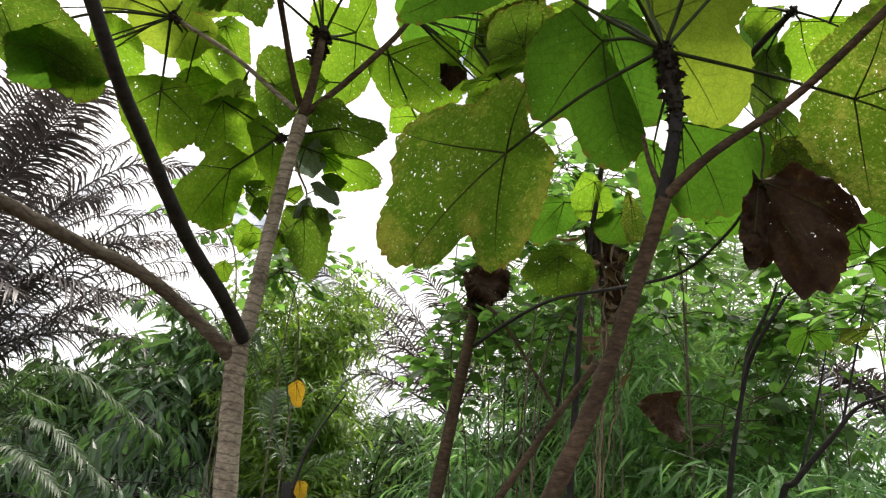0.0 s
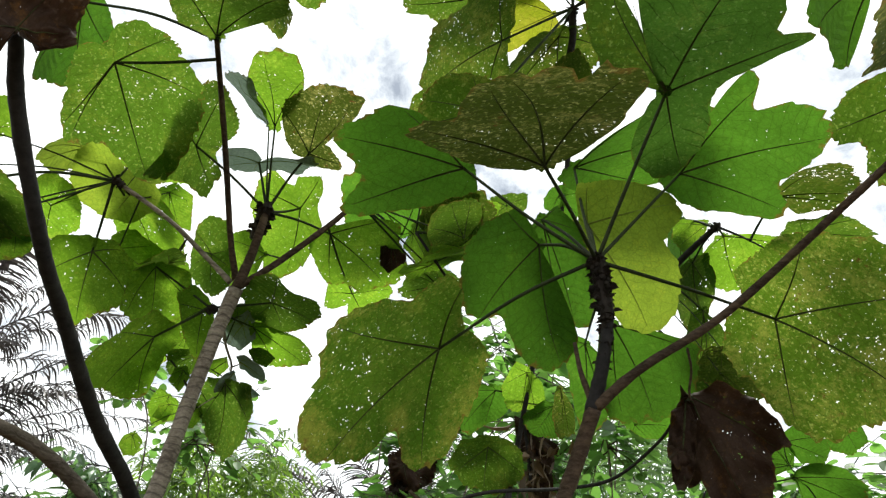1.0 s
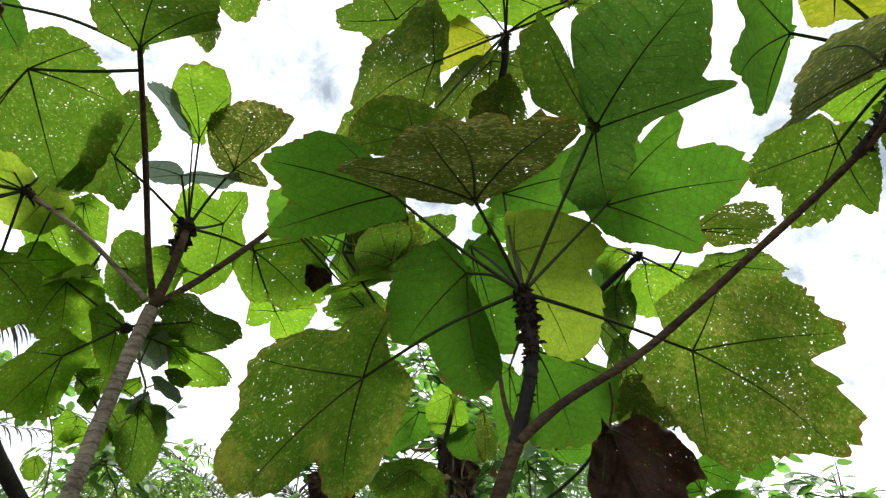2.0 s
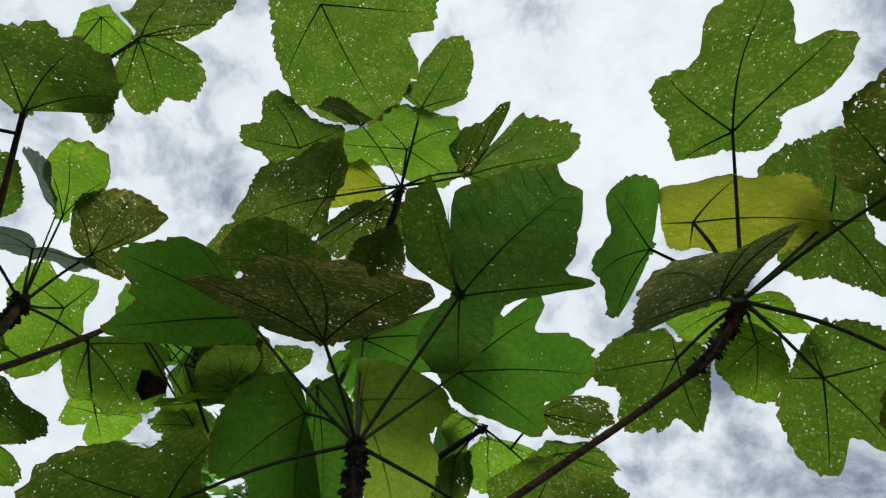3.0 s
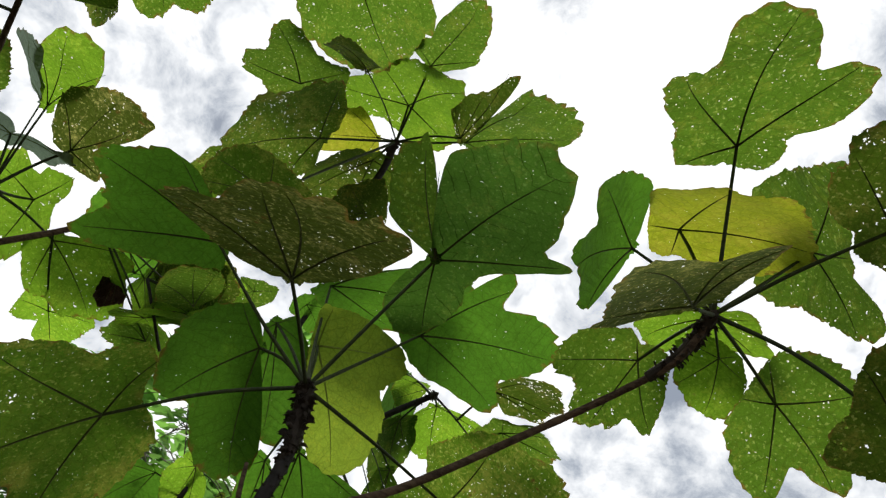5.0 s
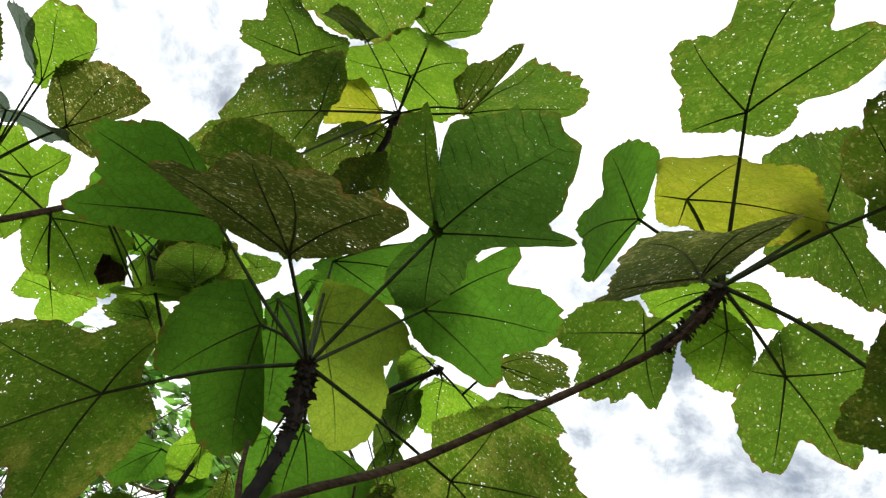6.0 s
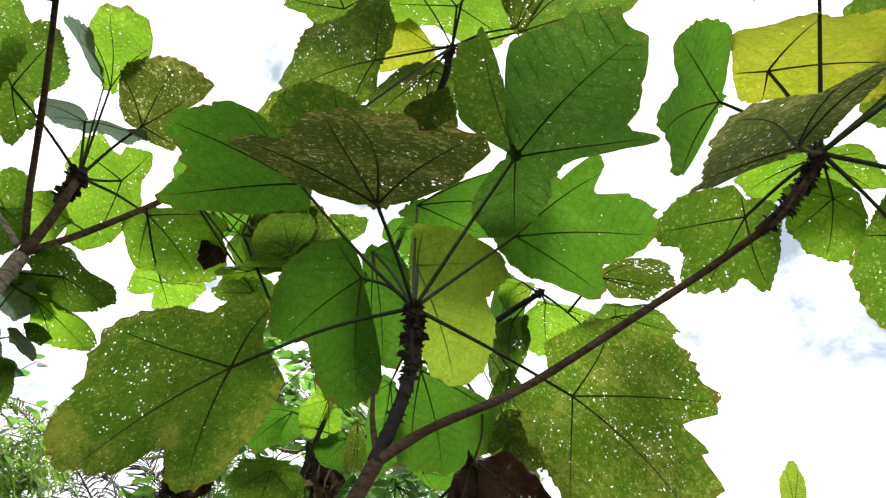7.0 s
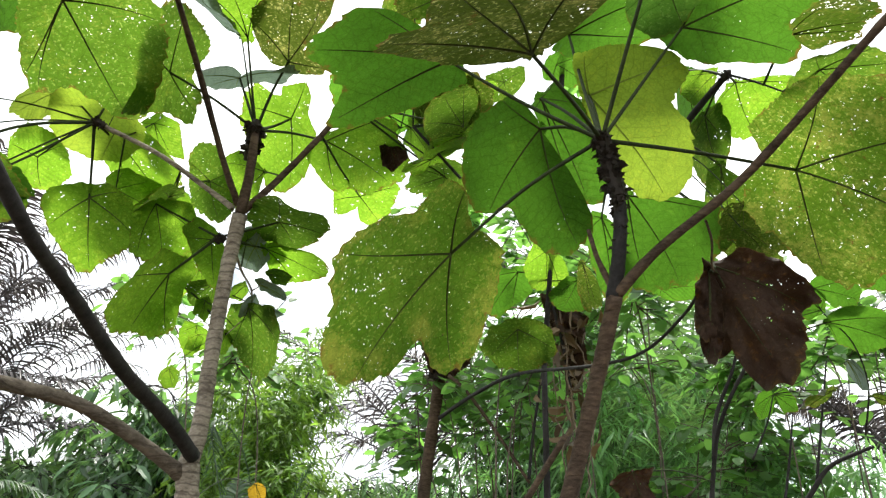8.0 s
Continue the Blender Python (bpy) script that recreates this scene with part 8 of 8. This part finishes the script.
def palm_root(name, foot, crown, label, fronds, thick=0.11):
    ob = thing(name, foot, label, "fern" if "fern" in name else "palm")
    ob["fronds"] = fronds
    f, c = np.array(foot, float), np.array(crown, float)
    mid = f * 0.5 + c * 0.5 + np.array([0.05, 0, 0.05])
    line = glide([(*(f - (0, 0, 0.05)), thick), (*mid, thick * 0.85), (*c, thick * 0.7)], 10)
    verts, faces = tube(line[:, :3], line[:, 3], 12, 0.12, 0.2, 4)
    mesh_object("trunk", at_foot(ob, verts), faces, BARK_DARK, ob)
    return ob


left_palm = palm_root("palm", (-4.1, 5.8, 0), (-4.01, 5.73, 1.78), "feathery palm with long drooping fronds, backlight shade in their colour", "dark")
middle_palm = palm_root("palm", (0.05, 7.6, 0), (0.02, 7.47, 2.22), "feathery palm with narrow fronds, backlight shade and purple fringe in their colour", "dark", 0.08)
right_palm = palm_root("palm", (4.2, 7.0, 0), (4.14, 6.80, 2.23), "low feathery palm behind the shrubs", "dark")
tall_palm = palm_root("palm", (4.6, 0.5, 0), (4.34, 0.63, 6.53), "tall palm with pale hanging fronds above the shrubs", "pale", 0.14)
low_palm = palm_root("tree_fern", (-2.3, 3.6, 0), (-2.22, 3.56, 1.50), "grey-green fern with arching fine fronds", "fern", 0.06)
trunk_palm = palm_root("tree_fern", (-0.75, 3.9, 0), (-0.74, 3.83, 1.50), "dark green fern with ladder-like fronds behind the trunk", "fern", 0.05)
green_palm = palm_root("palm", (1.75, 5.0, 0), (1.72, 4.95, 1.75), "green feathery palm standing in the thicket", "green", 0.07)
for i, (dx, dy, dz) in enumerate([(-1.15, -0.25, 0.95), (-0.75, -0.35, 1.45), (-0.35, -0.3, 1.75), (0.1, -0.35, 1.7), (0.55, -0.3, 1.35), (0.95, -0.3, 0.9), (-0.95, 0.3, 1.25), (-0.5, 0.35, 1.85), (0.35, 0.3, 1.55), (-0.55, -0.6, 0.8), (0.3, -0.65, 0.85)]):
    feather(green_palm, [(1.72, 4.95, 1.75), (1.72 + 0.35 * dx, 4.95 + 0.35 * dy, 1.75 + 0.62 * dz), (1.72 + 0.75 * dx, 4.95 + 0.75 * dy, 1.75 + dz), (1.72 + 1.15 * dx, 4.95 + 1.15 * dy, 1.75 + 0.98 * dz)], 0.36, 44, 131 + i)
feather(right_palm, [(4.14, 6.80, 2.23), (3.68, 6.76, 2.77), (3.03, 6.84, 2.88)], 0.5, 50, 21)
feather(right_palm, [(4.14, 6.80, 2.23), (3.95, 7.08, 2.73), (3.62, 7.69, 2.84)], 0.5, 50, 22)
feather(right_palm, [(4.14, 6.80, 2.23), (4.22, 6.63, 3.00), (3.98, 6.65, 3.49)], 0.5, 50, 23)
feather(right_palm, [(4.14, 6.80, 2.23), (3.44, 6.73, 2.35), (2.79, 6.59, 2.29)], 0.5, 50, 24)
feather(right_palm, [(4.14, 6.80, 2.23), (2.80, 7.61, 2.70), (2.49, 7.87, 3.06)], 0.5, 50, 25)
feather(tall_palm, [(4.34, 0.63, 6.53), (3.42, 0.45, 6.95), (2.92, 0.62, 6.98)], 0.3, 60, 31)
feather(tall_palm, [(4.34, 0.63, 6.53), (4.20, 1.24, 6.12), (4.04, 1.66, 5.84)], 0.42, 60, 32)
feather(tall_palm, [(4.34, 0.63, 6.53), (3.78, -0.13, 6.90), (3.35, -0.49, 6.92)], 0.42, 60, 33)
feather(tall_palm, [(4.34, 0.63, 6.53), (4.46, 0.10, 6.33), (4.66, -0.16, 5.84)], 0.42, 60, 34)
feather(tall_palm, [(4.34, 0.63, 6.53), (4.73, 0.78, 5.69), (4.95, 0.82, 5.06)], 0.42, 60, 35)
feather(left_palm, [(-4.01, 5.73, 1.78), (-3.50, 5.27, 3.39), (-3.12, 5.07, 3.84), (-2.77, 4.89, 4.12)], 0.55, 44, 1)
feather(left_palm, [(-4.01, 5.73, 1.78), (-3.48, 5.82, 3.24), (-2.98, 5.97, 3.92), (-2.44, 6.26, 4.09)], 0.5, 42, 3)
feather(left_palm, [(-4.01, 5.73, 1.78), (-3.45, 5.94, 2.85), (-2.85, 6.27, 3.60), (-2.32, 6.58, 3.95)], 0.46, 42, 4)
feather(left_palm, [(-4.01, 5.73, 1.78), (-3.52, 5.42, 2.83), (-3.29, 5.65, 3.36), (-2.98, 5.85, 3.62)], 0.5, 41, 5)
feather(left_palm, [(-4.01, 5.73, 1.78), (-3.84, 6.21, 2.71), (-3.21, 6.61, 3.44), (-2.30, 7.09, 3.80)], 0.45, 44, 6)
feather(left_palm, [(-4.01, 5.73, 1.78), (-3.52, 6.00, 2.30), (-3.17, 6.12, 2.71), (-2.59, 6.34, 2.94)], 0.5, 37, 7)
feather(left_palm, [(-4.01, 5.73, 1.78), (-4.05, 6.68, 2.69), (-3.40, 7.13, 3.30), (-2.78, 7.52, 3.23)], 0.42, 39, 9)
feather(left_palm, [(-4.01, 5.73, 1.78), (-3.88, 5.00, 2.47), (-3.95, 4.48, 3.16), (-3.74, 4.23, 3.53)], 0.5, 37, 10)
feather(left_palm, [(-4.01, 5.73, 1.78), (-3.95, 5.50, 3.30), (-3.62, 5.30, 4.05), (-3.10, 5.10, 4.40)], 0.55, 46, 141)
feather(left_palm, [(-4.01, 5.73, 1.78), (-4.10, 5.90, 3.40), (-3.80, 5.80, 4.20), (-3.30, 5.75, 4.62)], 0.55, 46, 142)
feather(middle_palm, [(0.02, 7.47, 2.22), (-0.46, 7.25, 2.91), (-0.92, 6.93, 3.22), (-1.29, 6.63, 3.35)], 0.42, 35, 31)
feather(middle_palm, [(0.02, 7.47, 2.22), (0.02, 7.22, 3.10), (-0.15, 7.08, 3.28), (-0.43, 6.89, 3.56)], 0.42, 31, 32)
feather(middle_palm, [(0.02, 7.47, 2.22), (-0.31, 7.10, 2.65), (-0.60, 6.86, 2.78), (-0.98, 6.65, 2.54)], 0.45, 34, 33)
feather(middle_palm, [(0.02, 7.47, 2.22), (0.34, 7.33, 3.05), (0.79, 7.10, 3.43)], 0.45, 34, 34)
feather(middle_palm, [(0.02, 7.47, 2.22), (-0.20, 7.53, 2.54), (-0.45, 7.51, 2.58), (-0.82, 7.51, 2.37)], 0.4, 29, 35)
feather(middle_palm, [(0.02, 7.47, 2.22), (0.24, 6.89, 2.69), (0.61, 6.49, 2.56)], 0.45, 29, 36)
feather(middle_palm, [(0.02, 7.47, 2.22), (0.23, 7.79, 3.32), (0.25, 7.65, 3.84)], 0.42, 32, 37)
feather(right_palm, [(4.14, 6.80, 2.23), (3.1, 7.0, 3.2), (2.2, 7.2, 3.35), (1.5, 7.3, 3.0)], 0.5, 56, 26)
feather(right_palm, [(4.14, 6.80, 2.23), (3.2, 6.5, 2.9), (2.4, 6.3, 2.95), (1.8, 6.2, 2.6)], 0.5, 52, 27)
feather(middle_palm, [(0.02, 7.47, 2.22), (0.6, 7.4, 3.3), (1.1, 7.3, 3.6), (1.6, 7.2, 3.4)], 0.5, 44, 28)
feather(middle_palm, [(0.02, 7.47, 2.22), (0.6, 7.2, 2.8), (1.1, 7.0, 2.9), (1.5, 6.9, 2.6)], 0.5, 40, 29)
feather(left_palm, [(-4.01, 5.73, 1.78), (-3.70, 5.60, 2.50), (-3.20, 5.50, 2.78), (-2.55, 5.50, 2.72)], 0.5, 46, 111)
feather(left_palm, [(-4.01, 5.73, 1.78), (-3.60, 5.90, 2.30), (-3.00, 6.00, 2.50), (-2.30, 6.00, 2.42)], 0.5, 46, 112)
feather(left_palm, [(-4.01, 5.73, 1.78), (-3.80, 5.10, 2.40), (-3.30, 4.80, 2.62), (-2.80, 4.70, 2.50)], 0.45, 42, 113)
feather(low_palm, [(-2.22, 3.56, 1.50), (-1.91, 3.61, 1.92), (-1.39, 3.75, 1.66)], 0.13, 110, 41)
feather(low_palm, [(-2.22, 3.56, 1.50), (-1.84, 3.44, 1.67), (-1.44, 3.41, 1.42)], 0.12, 100, 42)
feather(low_palm, [(-2.22, 3.56, 1.50), (-2.17, 3.58, 1.81), (-1.97, 3.93, 1.76)], 0.12, 100, 43)
feather(low_palm, [(-2.22, 3.56, 1.50), (-1.84, 3.32, 1.54), (-1.55, 3.25, 1.38)], 0.12, 96, 44)
feather(trunk_palm, [(-0.72, 3.83, 1.49), (-0.84, 3.72, 2.06), (-0.97, 3.62, 2.16), (-0.84, 3.60, 1.65)], 0.11, 64, 51)
feather(trunk_palm, [(-0.72, 3.83, 1.49), (-0.66, 3.84, 1.73), (-0.53, 3.83, 2.02)], 0.16, 44, 52)
feather(trunk_palm, [(-0.72, 3.83, 1.49), (-0.61, 3.75, 1.60), (-0.47, 3.67, 1.66)], 0.15, 40, 53)
feather(trunk_palm, [(-0.72, 3.83, 1.49), (-0.89, 3.89, 1.77), (-0.90, 3.97, 1.95)], 0.14, 44, 54)
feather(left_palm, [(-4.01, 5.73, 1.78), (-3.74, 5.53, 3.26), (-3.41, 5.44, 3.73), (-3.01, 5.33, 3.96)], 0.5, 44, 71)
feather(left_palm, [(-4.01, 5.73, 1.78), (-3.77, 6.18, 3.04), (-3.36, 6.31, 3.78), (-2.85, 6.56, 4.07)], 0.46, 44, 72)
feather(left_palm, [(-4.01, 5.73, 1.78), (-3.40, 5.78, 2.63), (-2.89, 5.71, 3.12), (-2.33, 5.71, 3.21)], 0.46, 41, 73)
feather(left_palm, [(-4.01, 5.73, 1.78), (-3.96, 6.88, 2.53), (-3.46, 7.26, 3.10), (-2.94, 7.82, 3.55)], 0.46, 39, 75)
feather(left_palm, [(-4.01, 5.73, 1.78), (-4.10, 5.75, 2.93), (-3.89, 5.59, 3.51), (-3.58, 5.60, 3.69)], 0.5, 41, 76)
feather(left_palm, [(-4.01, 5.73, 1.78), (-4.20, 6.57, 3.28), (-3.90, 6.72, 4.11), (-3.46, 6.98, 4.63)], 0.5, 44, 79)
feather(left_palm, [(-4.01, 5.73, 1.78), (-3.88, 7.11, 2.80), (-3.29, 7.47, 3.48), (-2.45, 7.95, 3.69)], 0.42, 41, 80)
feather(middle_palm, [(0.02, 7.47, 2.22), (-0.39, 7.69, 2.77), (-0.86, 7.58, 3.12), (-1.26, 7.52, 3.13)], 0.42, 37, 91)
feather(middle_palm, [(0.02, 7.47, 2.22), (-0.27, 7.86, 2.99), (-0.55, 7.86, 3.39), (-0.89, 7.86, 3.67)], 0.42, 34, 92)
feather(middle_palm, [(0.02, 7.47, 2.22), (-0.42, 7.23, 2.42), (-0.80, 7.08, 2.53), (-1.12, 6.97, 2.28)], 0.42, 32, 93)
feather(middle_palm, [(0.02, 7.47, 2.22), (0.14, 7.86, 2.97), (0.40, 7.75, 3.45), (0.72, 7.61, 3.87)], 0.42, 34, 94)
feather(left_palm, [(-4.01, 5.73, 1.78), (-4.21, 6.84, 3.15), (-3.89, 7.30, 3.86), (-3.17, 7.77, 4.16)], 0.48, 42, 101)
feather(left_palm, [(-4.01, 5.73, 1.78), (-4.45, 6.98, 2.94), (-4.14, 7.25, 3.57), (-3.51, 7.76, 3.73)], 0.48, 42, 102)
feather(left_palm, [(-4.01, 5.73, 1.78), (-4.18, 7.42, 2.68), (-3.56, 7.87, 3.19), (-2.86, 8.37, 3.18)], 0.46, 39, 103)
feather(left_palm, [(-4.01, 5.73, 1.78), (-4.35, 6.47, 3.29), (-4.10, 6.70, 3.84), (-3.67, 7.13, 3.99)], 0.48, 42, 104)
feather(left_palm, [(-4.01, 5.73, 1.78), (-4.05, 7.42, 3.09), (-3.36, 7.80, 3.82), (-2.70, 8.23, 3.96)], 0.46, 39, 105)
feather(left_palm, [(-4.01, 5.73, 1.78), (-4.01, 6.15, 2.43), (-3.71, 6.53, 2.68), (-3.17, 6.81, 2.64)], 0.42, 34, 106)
feather(middle_palm, [(0.02, 7.47, 2.22), (-0.63, 8.17, 2.83), (-1.08, 8.21, 2.92), (-1.48, 8.18, 2.70)], 0.42, 32, 121)
feather(middle_palm, [(0.02, 7.47, 2.22), (-0.29, 8.13, 3.16), (-0.68, 8.17, 3.33), (-1.20, 8.07, 3.51)], 0.42, 34, 122)


# ---- thickets ----
def thicket(name, foot, label, category, height, spread, stems, mat, shape, size, per, seed, group="", lean=0.5, hang=-0.2, low=0.1, scatter=0.16, wood_mat=None, girth=0.009, least=0.55):
    """A shrub: arching stems that carry many small leaves in loose sprays."""
    rng = np.random.default_rng(seed)
    ob = thing(name, foot, label, category, group)
    wood, crown = Sheet(), Sheet()
    for _ in range(stems):
        a = rng.uniform(0, 6.283)
        out = np.array([math.cos(a), math.sin(a), 0])
        h, d = height * rng.uniform(least, 1.0), spread * math.sqrt(rng.uniform(0.02, 1))
        base = out * d * 0.35
        tip = out * d + np.array([0, 0, h])
        mid = out * d * 0.45 + np.array([0, 0, h * 0.75]) + rng.normal(0, 0.14, 3)
        line = glide([base - np.array([0, 0, 0.05]), mid, tip + out * lean * 0.4 - np.array([0, 0, lean * 0.25])], 7)
        wood.tube(line, np.linspace(girth, 0.003, len(line)), 5)
        sprays = max(3, per // 7)
        for _ in range(sprays):
            s = (low + (1 - low) * rng.uniform(0, 1) ** 0.8) * (len(line) - 1)
            k = min(int(s), len(line) - 2)
            p = line[k] + (line[k + 1] - line[k]) * (s - k)
            b = rng.uniform(0, 6.283)
            go = unit((math.cos(b), math.sin(b), rng.normal(0.1, 0.4)))
            reach = scatter * rng.uniform(1.0, 2.6)
            end = p + go * reach - np.array([0, 0, reach * 0.25])
            wood.tube([p, (p + end) / 2 + np.array([0, 0, reach * 0.08]), end], (0.004, 0.003, 0.0015), 3)
            for q in range(7):
                at = p + (end - p) * (0.25 + 0.75 * q / 6) + rng.normal(0, 0.015, 3)
                c = b + (1 if q % 2 else -1) * rng.uniform(0.4, 1.2)
                w = unit((math.cos(c), math.sin(c), rng.normal(hang, 0.35)))
                u = unit((rng.normal(0, 0.4), rng.normal(0, 0.4), 1))
                ln = size[0] * rng.uniform(0.6, 1.25)
                if shape == "blade":
                    crown.blade(at, w, u, ln, size[1] * rng.uniform(0.7, 1.2), 0.35)
                elif shape == "disc":
                    crown.disc(at, w, u, ln, size[1] * rng.uniform(0.8, 1.15))
                else:
                    crown.strip(at, w, u, ln, size[1], 0.4)
    wood.make("stem", wood_mat or BARK_DARK, ob)
    tagged(crown.make("foliage", mat, ob, False), kind="stuff")
    return ob


# deep thicket on both sides, with gaps of sky between
for i, (x, y, h, s) in enumerate([(-4.8, 7.8, 2.6, 1.1), (-3.4, 7.4, 2.65, 1.0), (-2.5, 7.0, 2.8, 0.6), (-1.95, 7.6, 2.6, 0.6), (-2.6, 6.2, 2.45, 0.5), (-3.1, 6.4, 2.4, 0.35), (1.5, 7.4, 2.3, 0.9), (2.6, 7.0, 2.1, 1.0), (3.8, 6.2, 1.8, 1.0), (5.0, 5.4, 1.8, 1.0), (0.9, 6.4, 1.8, 0.5), (-1.9, 5.8, 2.9, 0.45)]):
    thicket("shrub", (x, y, 0), "dense dark green shrub with drooping pointed leaves", "shrub", h, s, 30, DEEP if i % 4 else SHRUB, "blade", (0.17, 0.042), 150, 20 + i, "thicket shrubs", hang=-0.5)
for i, (x, y, h, s) in enumerate([(-4.2, 5.2, 1.9, 0.9), (-3.1, 5.2, 2.0, 0.8), (-2.2, 5.0, 2.0, 0.6), (-1.6, 4.6, 1.9, 0.5), (-1.25, 4.3, 1.7, 0.35), (-2.7, 4.4, 1.6, 0.6)]):
    thicket("weeping_shrub", (x, y, 0), "bluish-green shrub with long narrow hanging leaves", "shrub", h, s, 24, WEEP, "blade", (0.2, 0.032), 150, 120 + i, "weeping shrubs", 0.6, hang=-0.9, low=0.3)
for i, (x, y, h, s) in enumerate([(-1.08, 5.0, 3.2, 0.24), (-1.0, 5.5, 3.1, 0.24), (-0.84, 4.8, 2.3, 0.15)]):
    thicket("feathery_bush", (x, y, 0), "bright green feathery bush in the light", "shrub", h, s, 26, LIGHT_LEAF, "blade", (0.085, 0.017), 300, 40 + i, "feathery bushes", hang=-0.3, scatter=0.11, wood_mat=LIGHT_LEAF, girth=0.006)
for i, (x, y, h, s) in enumerate([(1.1, 6.3, 3.9, 0.5), (1.7, 6.0, 3.9, 0.5), (2.2, 6.4, 3.6, 0.5), (0.75, 5.4, 3.4, 0.35), (-0.5, 5.2, 1.95, 0.2), (-0.12, 5.4, 2.2, 0.2), (0.15, 5.8, 2.6, 0.25), (-0.3, 6.2, 2.5, 0.2)]):
    thicket("fine_leaf_shrub", (x, y, 0), "tall dark shrub with fine narrow leaves", "shrub", h, s, 24 if h > 2.8 else 14, SHRUB if i % 2 else DEEP, "blade", (0.13, 0.02), 210, 140 + i, "fine-leaf shrubs", 0.6, hang=-0.6, low=0.25, girth=0.006)
for i, (x, y, h, s) in enumerate([(0.55, 4.6, 2.6, 0.35), (1.05, 4.4, 3.1, 0.45), (1.5, 4.3, 3.2, 0.45), (2.0, 4.4, 2.5, 0.5), (1.25, 5.3, 3.2, 0.5), (2.0, 5.5, 2.6, 0.5), (1.8, 3.7, 1.95, 0.5), (2.4, 3.7, 1.85, 0.5), (1.25, 3.7, 2.0, 0.4), (0.35, 4.5, 1.8, 0.28), (1.05, 3.15, 1.95, 0.3), (1.5, 3.05, 1.95, 0.35), (0.6, 3.3, 1.75, 0.25), (1.9, 2.9, 1.8, 0.3)]):
    thicket("bamboo_clump", (x, y, 0), "bamboo clump with narrow hanging green leaves", "bamboo", h, s, 8, BAMBOO, "blade", (0.145, 0.018), 190, 50 + i, "bamboo clumps", 0.7, hang=-0.55, low=0.25, scatter=0.2, wood_mat=BAMBOO, girth=0.005)
for i, (x, y, h, s) in enumerate([(1.75, 2.9, 2.95, 0.3), (2.3, 2.5, 2.7, 0.35), (2.6, 3.2, 2.9, 0.4), (1.15, 3.4, 3.1, 0.35), (2.0, 3.6, 3.1, 0.35), (1.6, 3.2, 3.0, 0.3), (0.42, 3.25, 3.2, 0.22), (0.3, 3.5, 2.9, 0.25), (0.62, 3.5, 3.2, 0.3), (0.95, 3.6, 3.1, 0.3)]):
    thicket("round_leaf_shrub", (x, y, 0), "green shrub with rounded glossy leaves", "shrub", h, s, 2, ROUND, "disc", (0.088, 0.058), 84, 60 + i, "round-leaf shrubs", 0.4, low=0.8, girth=0.004, least=0.85, scatter=0.15, wood_mat=BARK_BROWN)
for i, (x, y, h, s) in enumerate([(-0.95, 3.1, 2.85, 0.25), (-0.68, 3.2, 2.7, 0.2)]):
    thicket("small_leaf_shrub", (x, y, 0), "slim shrub with small round green leaves", "shrub", h, s, 2, ROUND, "disc", (0.06, 0.042), 84, 90 + i, "small-leaf shrubs", 0.3, low=0.86, girth=0.004, least=0.92, scatter=0.13, wood_mat=BARK_BROWN)
for i, (x, y, h, s) in enumerate([(0.4, 3.9, 4.3, 0.4), (0.8, 3.8, 4.4, 0.4), (1.25, 3.9, 3.9, 0.45), (0.15, 4.3, 3.7, 0.3), (1.5, 4.0, 3.5, 0.35)]):
    thicket("sapling", (x, y, 0), "slim sapling with broad soft green leaves", "sapling", h, s, 3, ROUND, "disc", (0.09, 0.06), 154, 70 + i, "saplings", 0.3, low=0.64, girth=0.005, wood_mat=BARK_BROWN)


# ---- dead vine caught between the stems ----
def dry_vine():
    """A withered climber: pale strands hanging down, with curled dead scraps along the upper part."""
    rng = np.random.default_rng(88)
    ob = thing("dry_vine", (0.585, 2.95, 0.0), "withered brown vine with curled scraps hanging between stems", "vine")
    for bend, top, thick in ((0.0, 2.60, 0.006), (0.05, 2.52, 0.004), (-0.04, 2.45, 0.004)):
        rows = [(bend * 0.5, 0, -0.03), (bend, 0.02, 0.9), (bend * 0.3 - 0.01, 0, 1.6), (bend * 1.5, -0.02, 2.1), (bend - 0.03, 0, top)]
        line = glide(rows, 10)
        line[1:, :2] += rng.normal(0, 0.006, (len(line) - 1, 2))
        verts, faces = tube(line, np.linspace(thick, thick * 0.5, len(line)), 6, 0.15)
        mesh_object("strand", verts, faces, VINE, ob)
    scraps = Sheet()
    for i in range(90):
        z = 2.62 - 0.62 * rng.uniform(0, 1) ** 1.4
        p = np.array((rng.normal(0, 0.05), rng.normal(0, 0.04), z))
        w = unit((rng.normal(), rng.normal(), rng.normal(-1.1, 0.5)))
        scraps.blade(p, w, unit(rng.normal(size=3)), rng.uniform(0.03, 0.11), rng.uniform(0.008, 0.04), rng.uniform(0.2, 0.9), 0.5)
    tagged(scraps.make("dead_foliage", STRAW, ob, False, "curled dead leaf scraps"), kind="stuff")


VINE = solid_material("withered vine", (0.10, 0.075, 0.05), (0.26, 0.2, 0.14), 40, 0.5)
dry_vine()
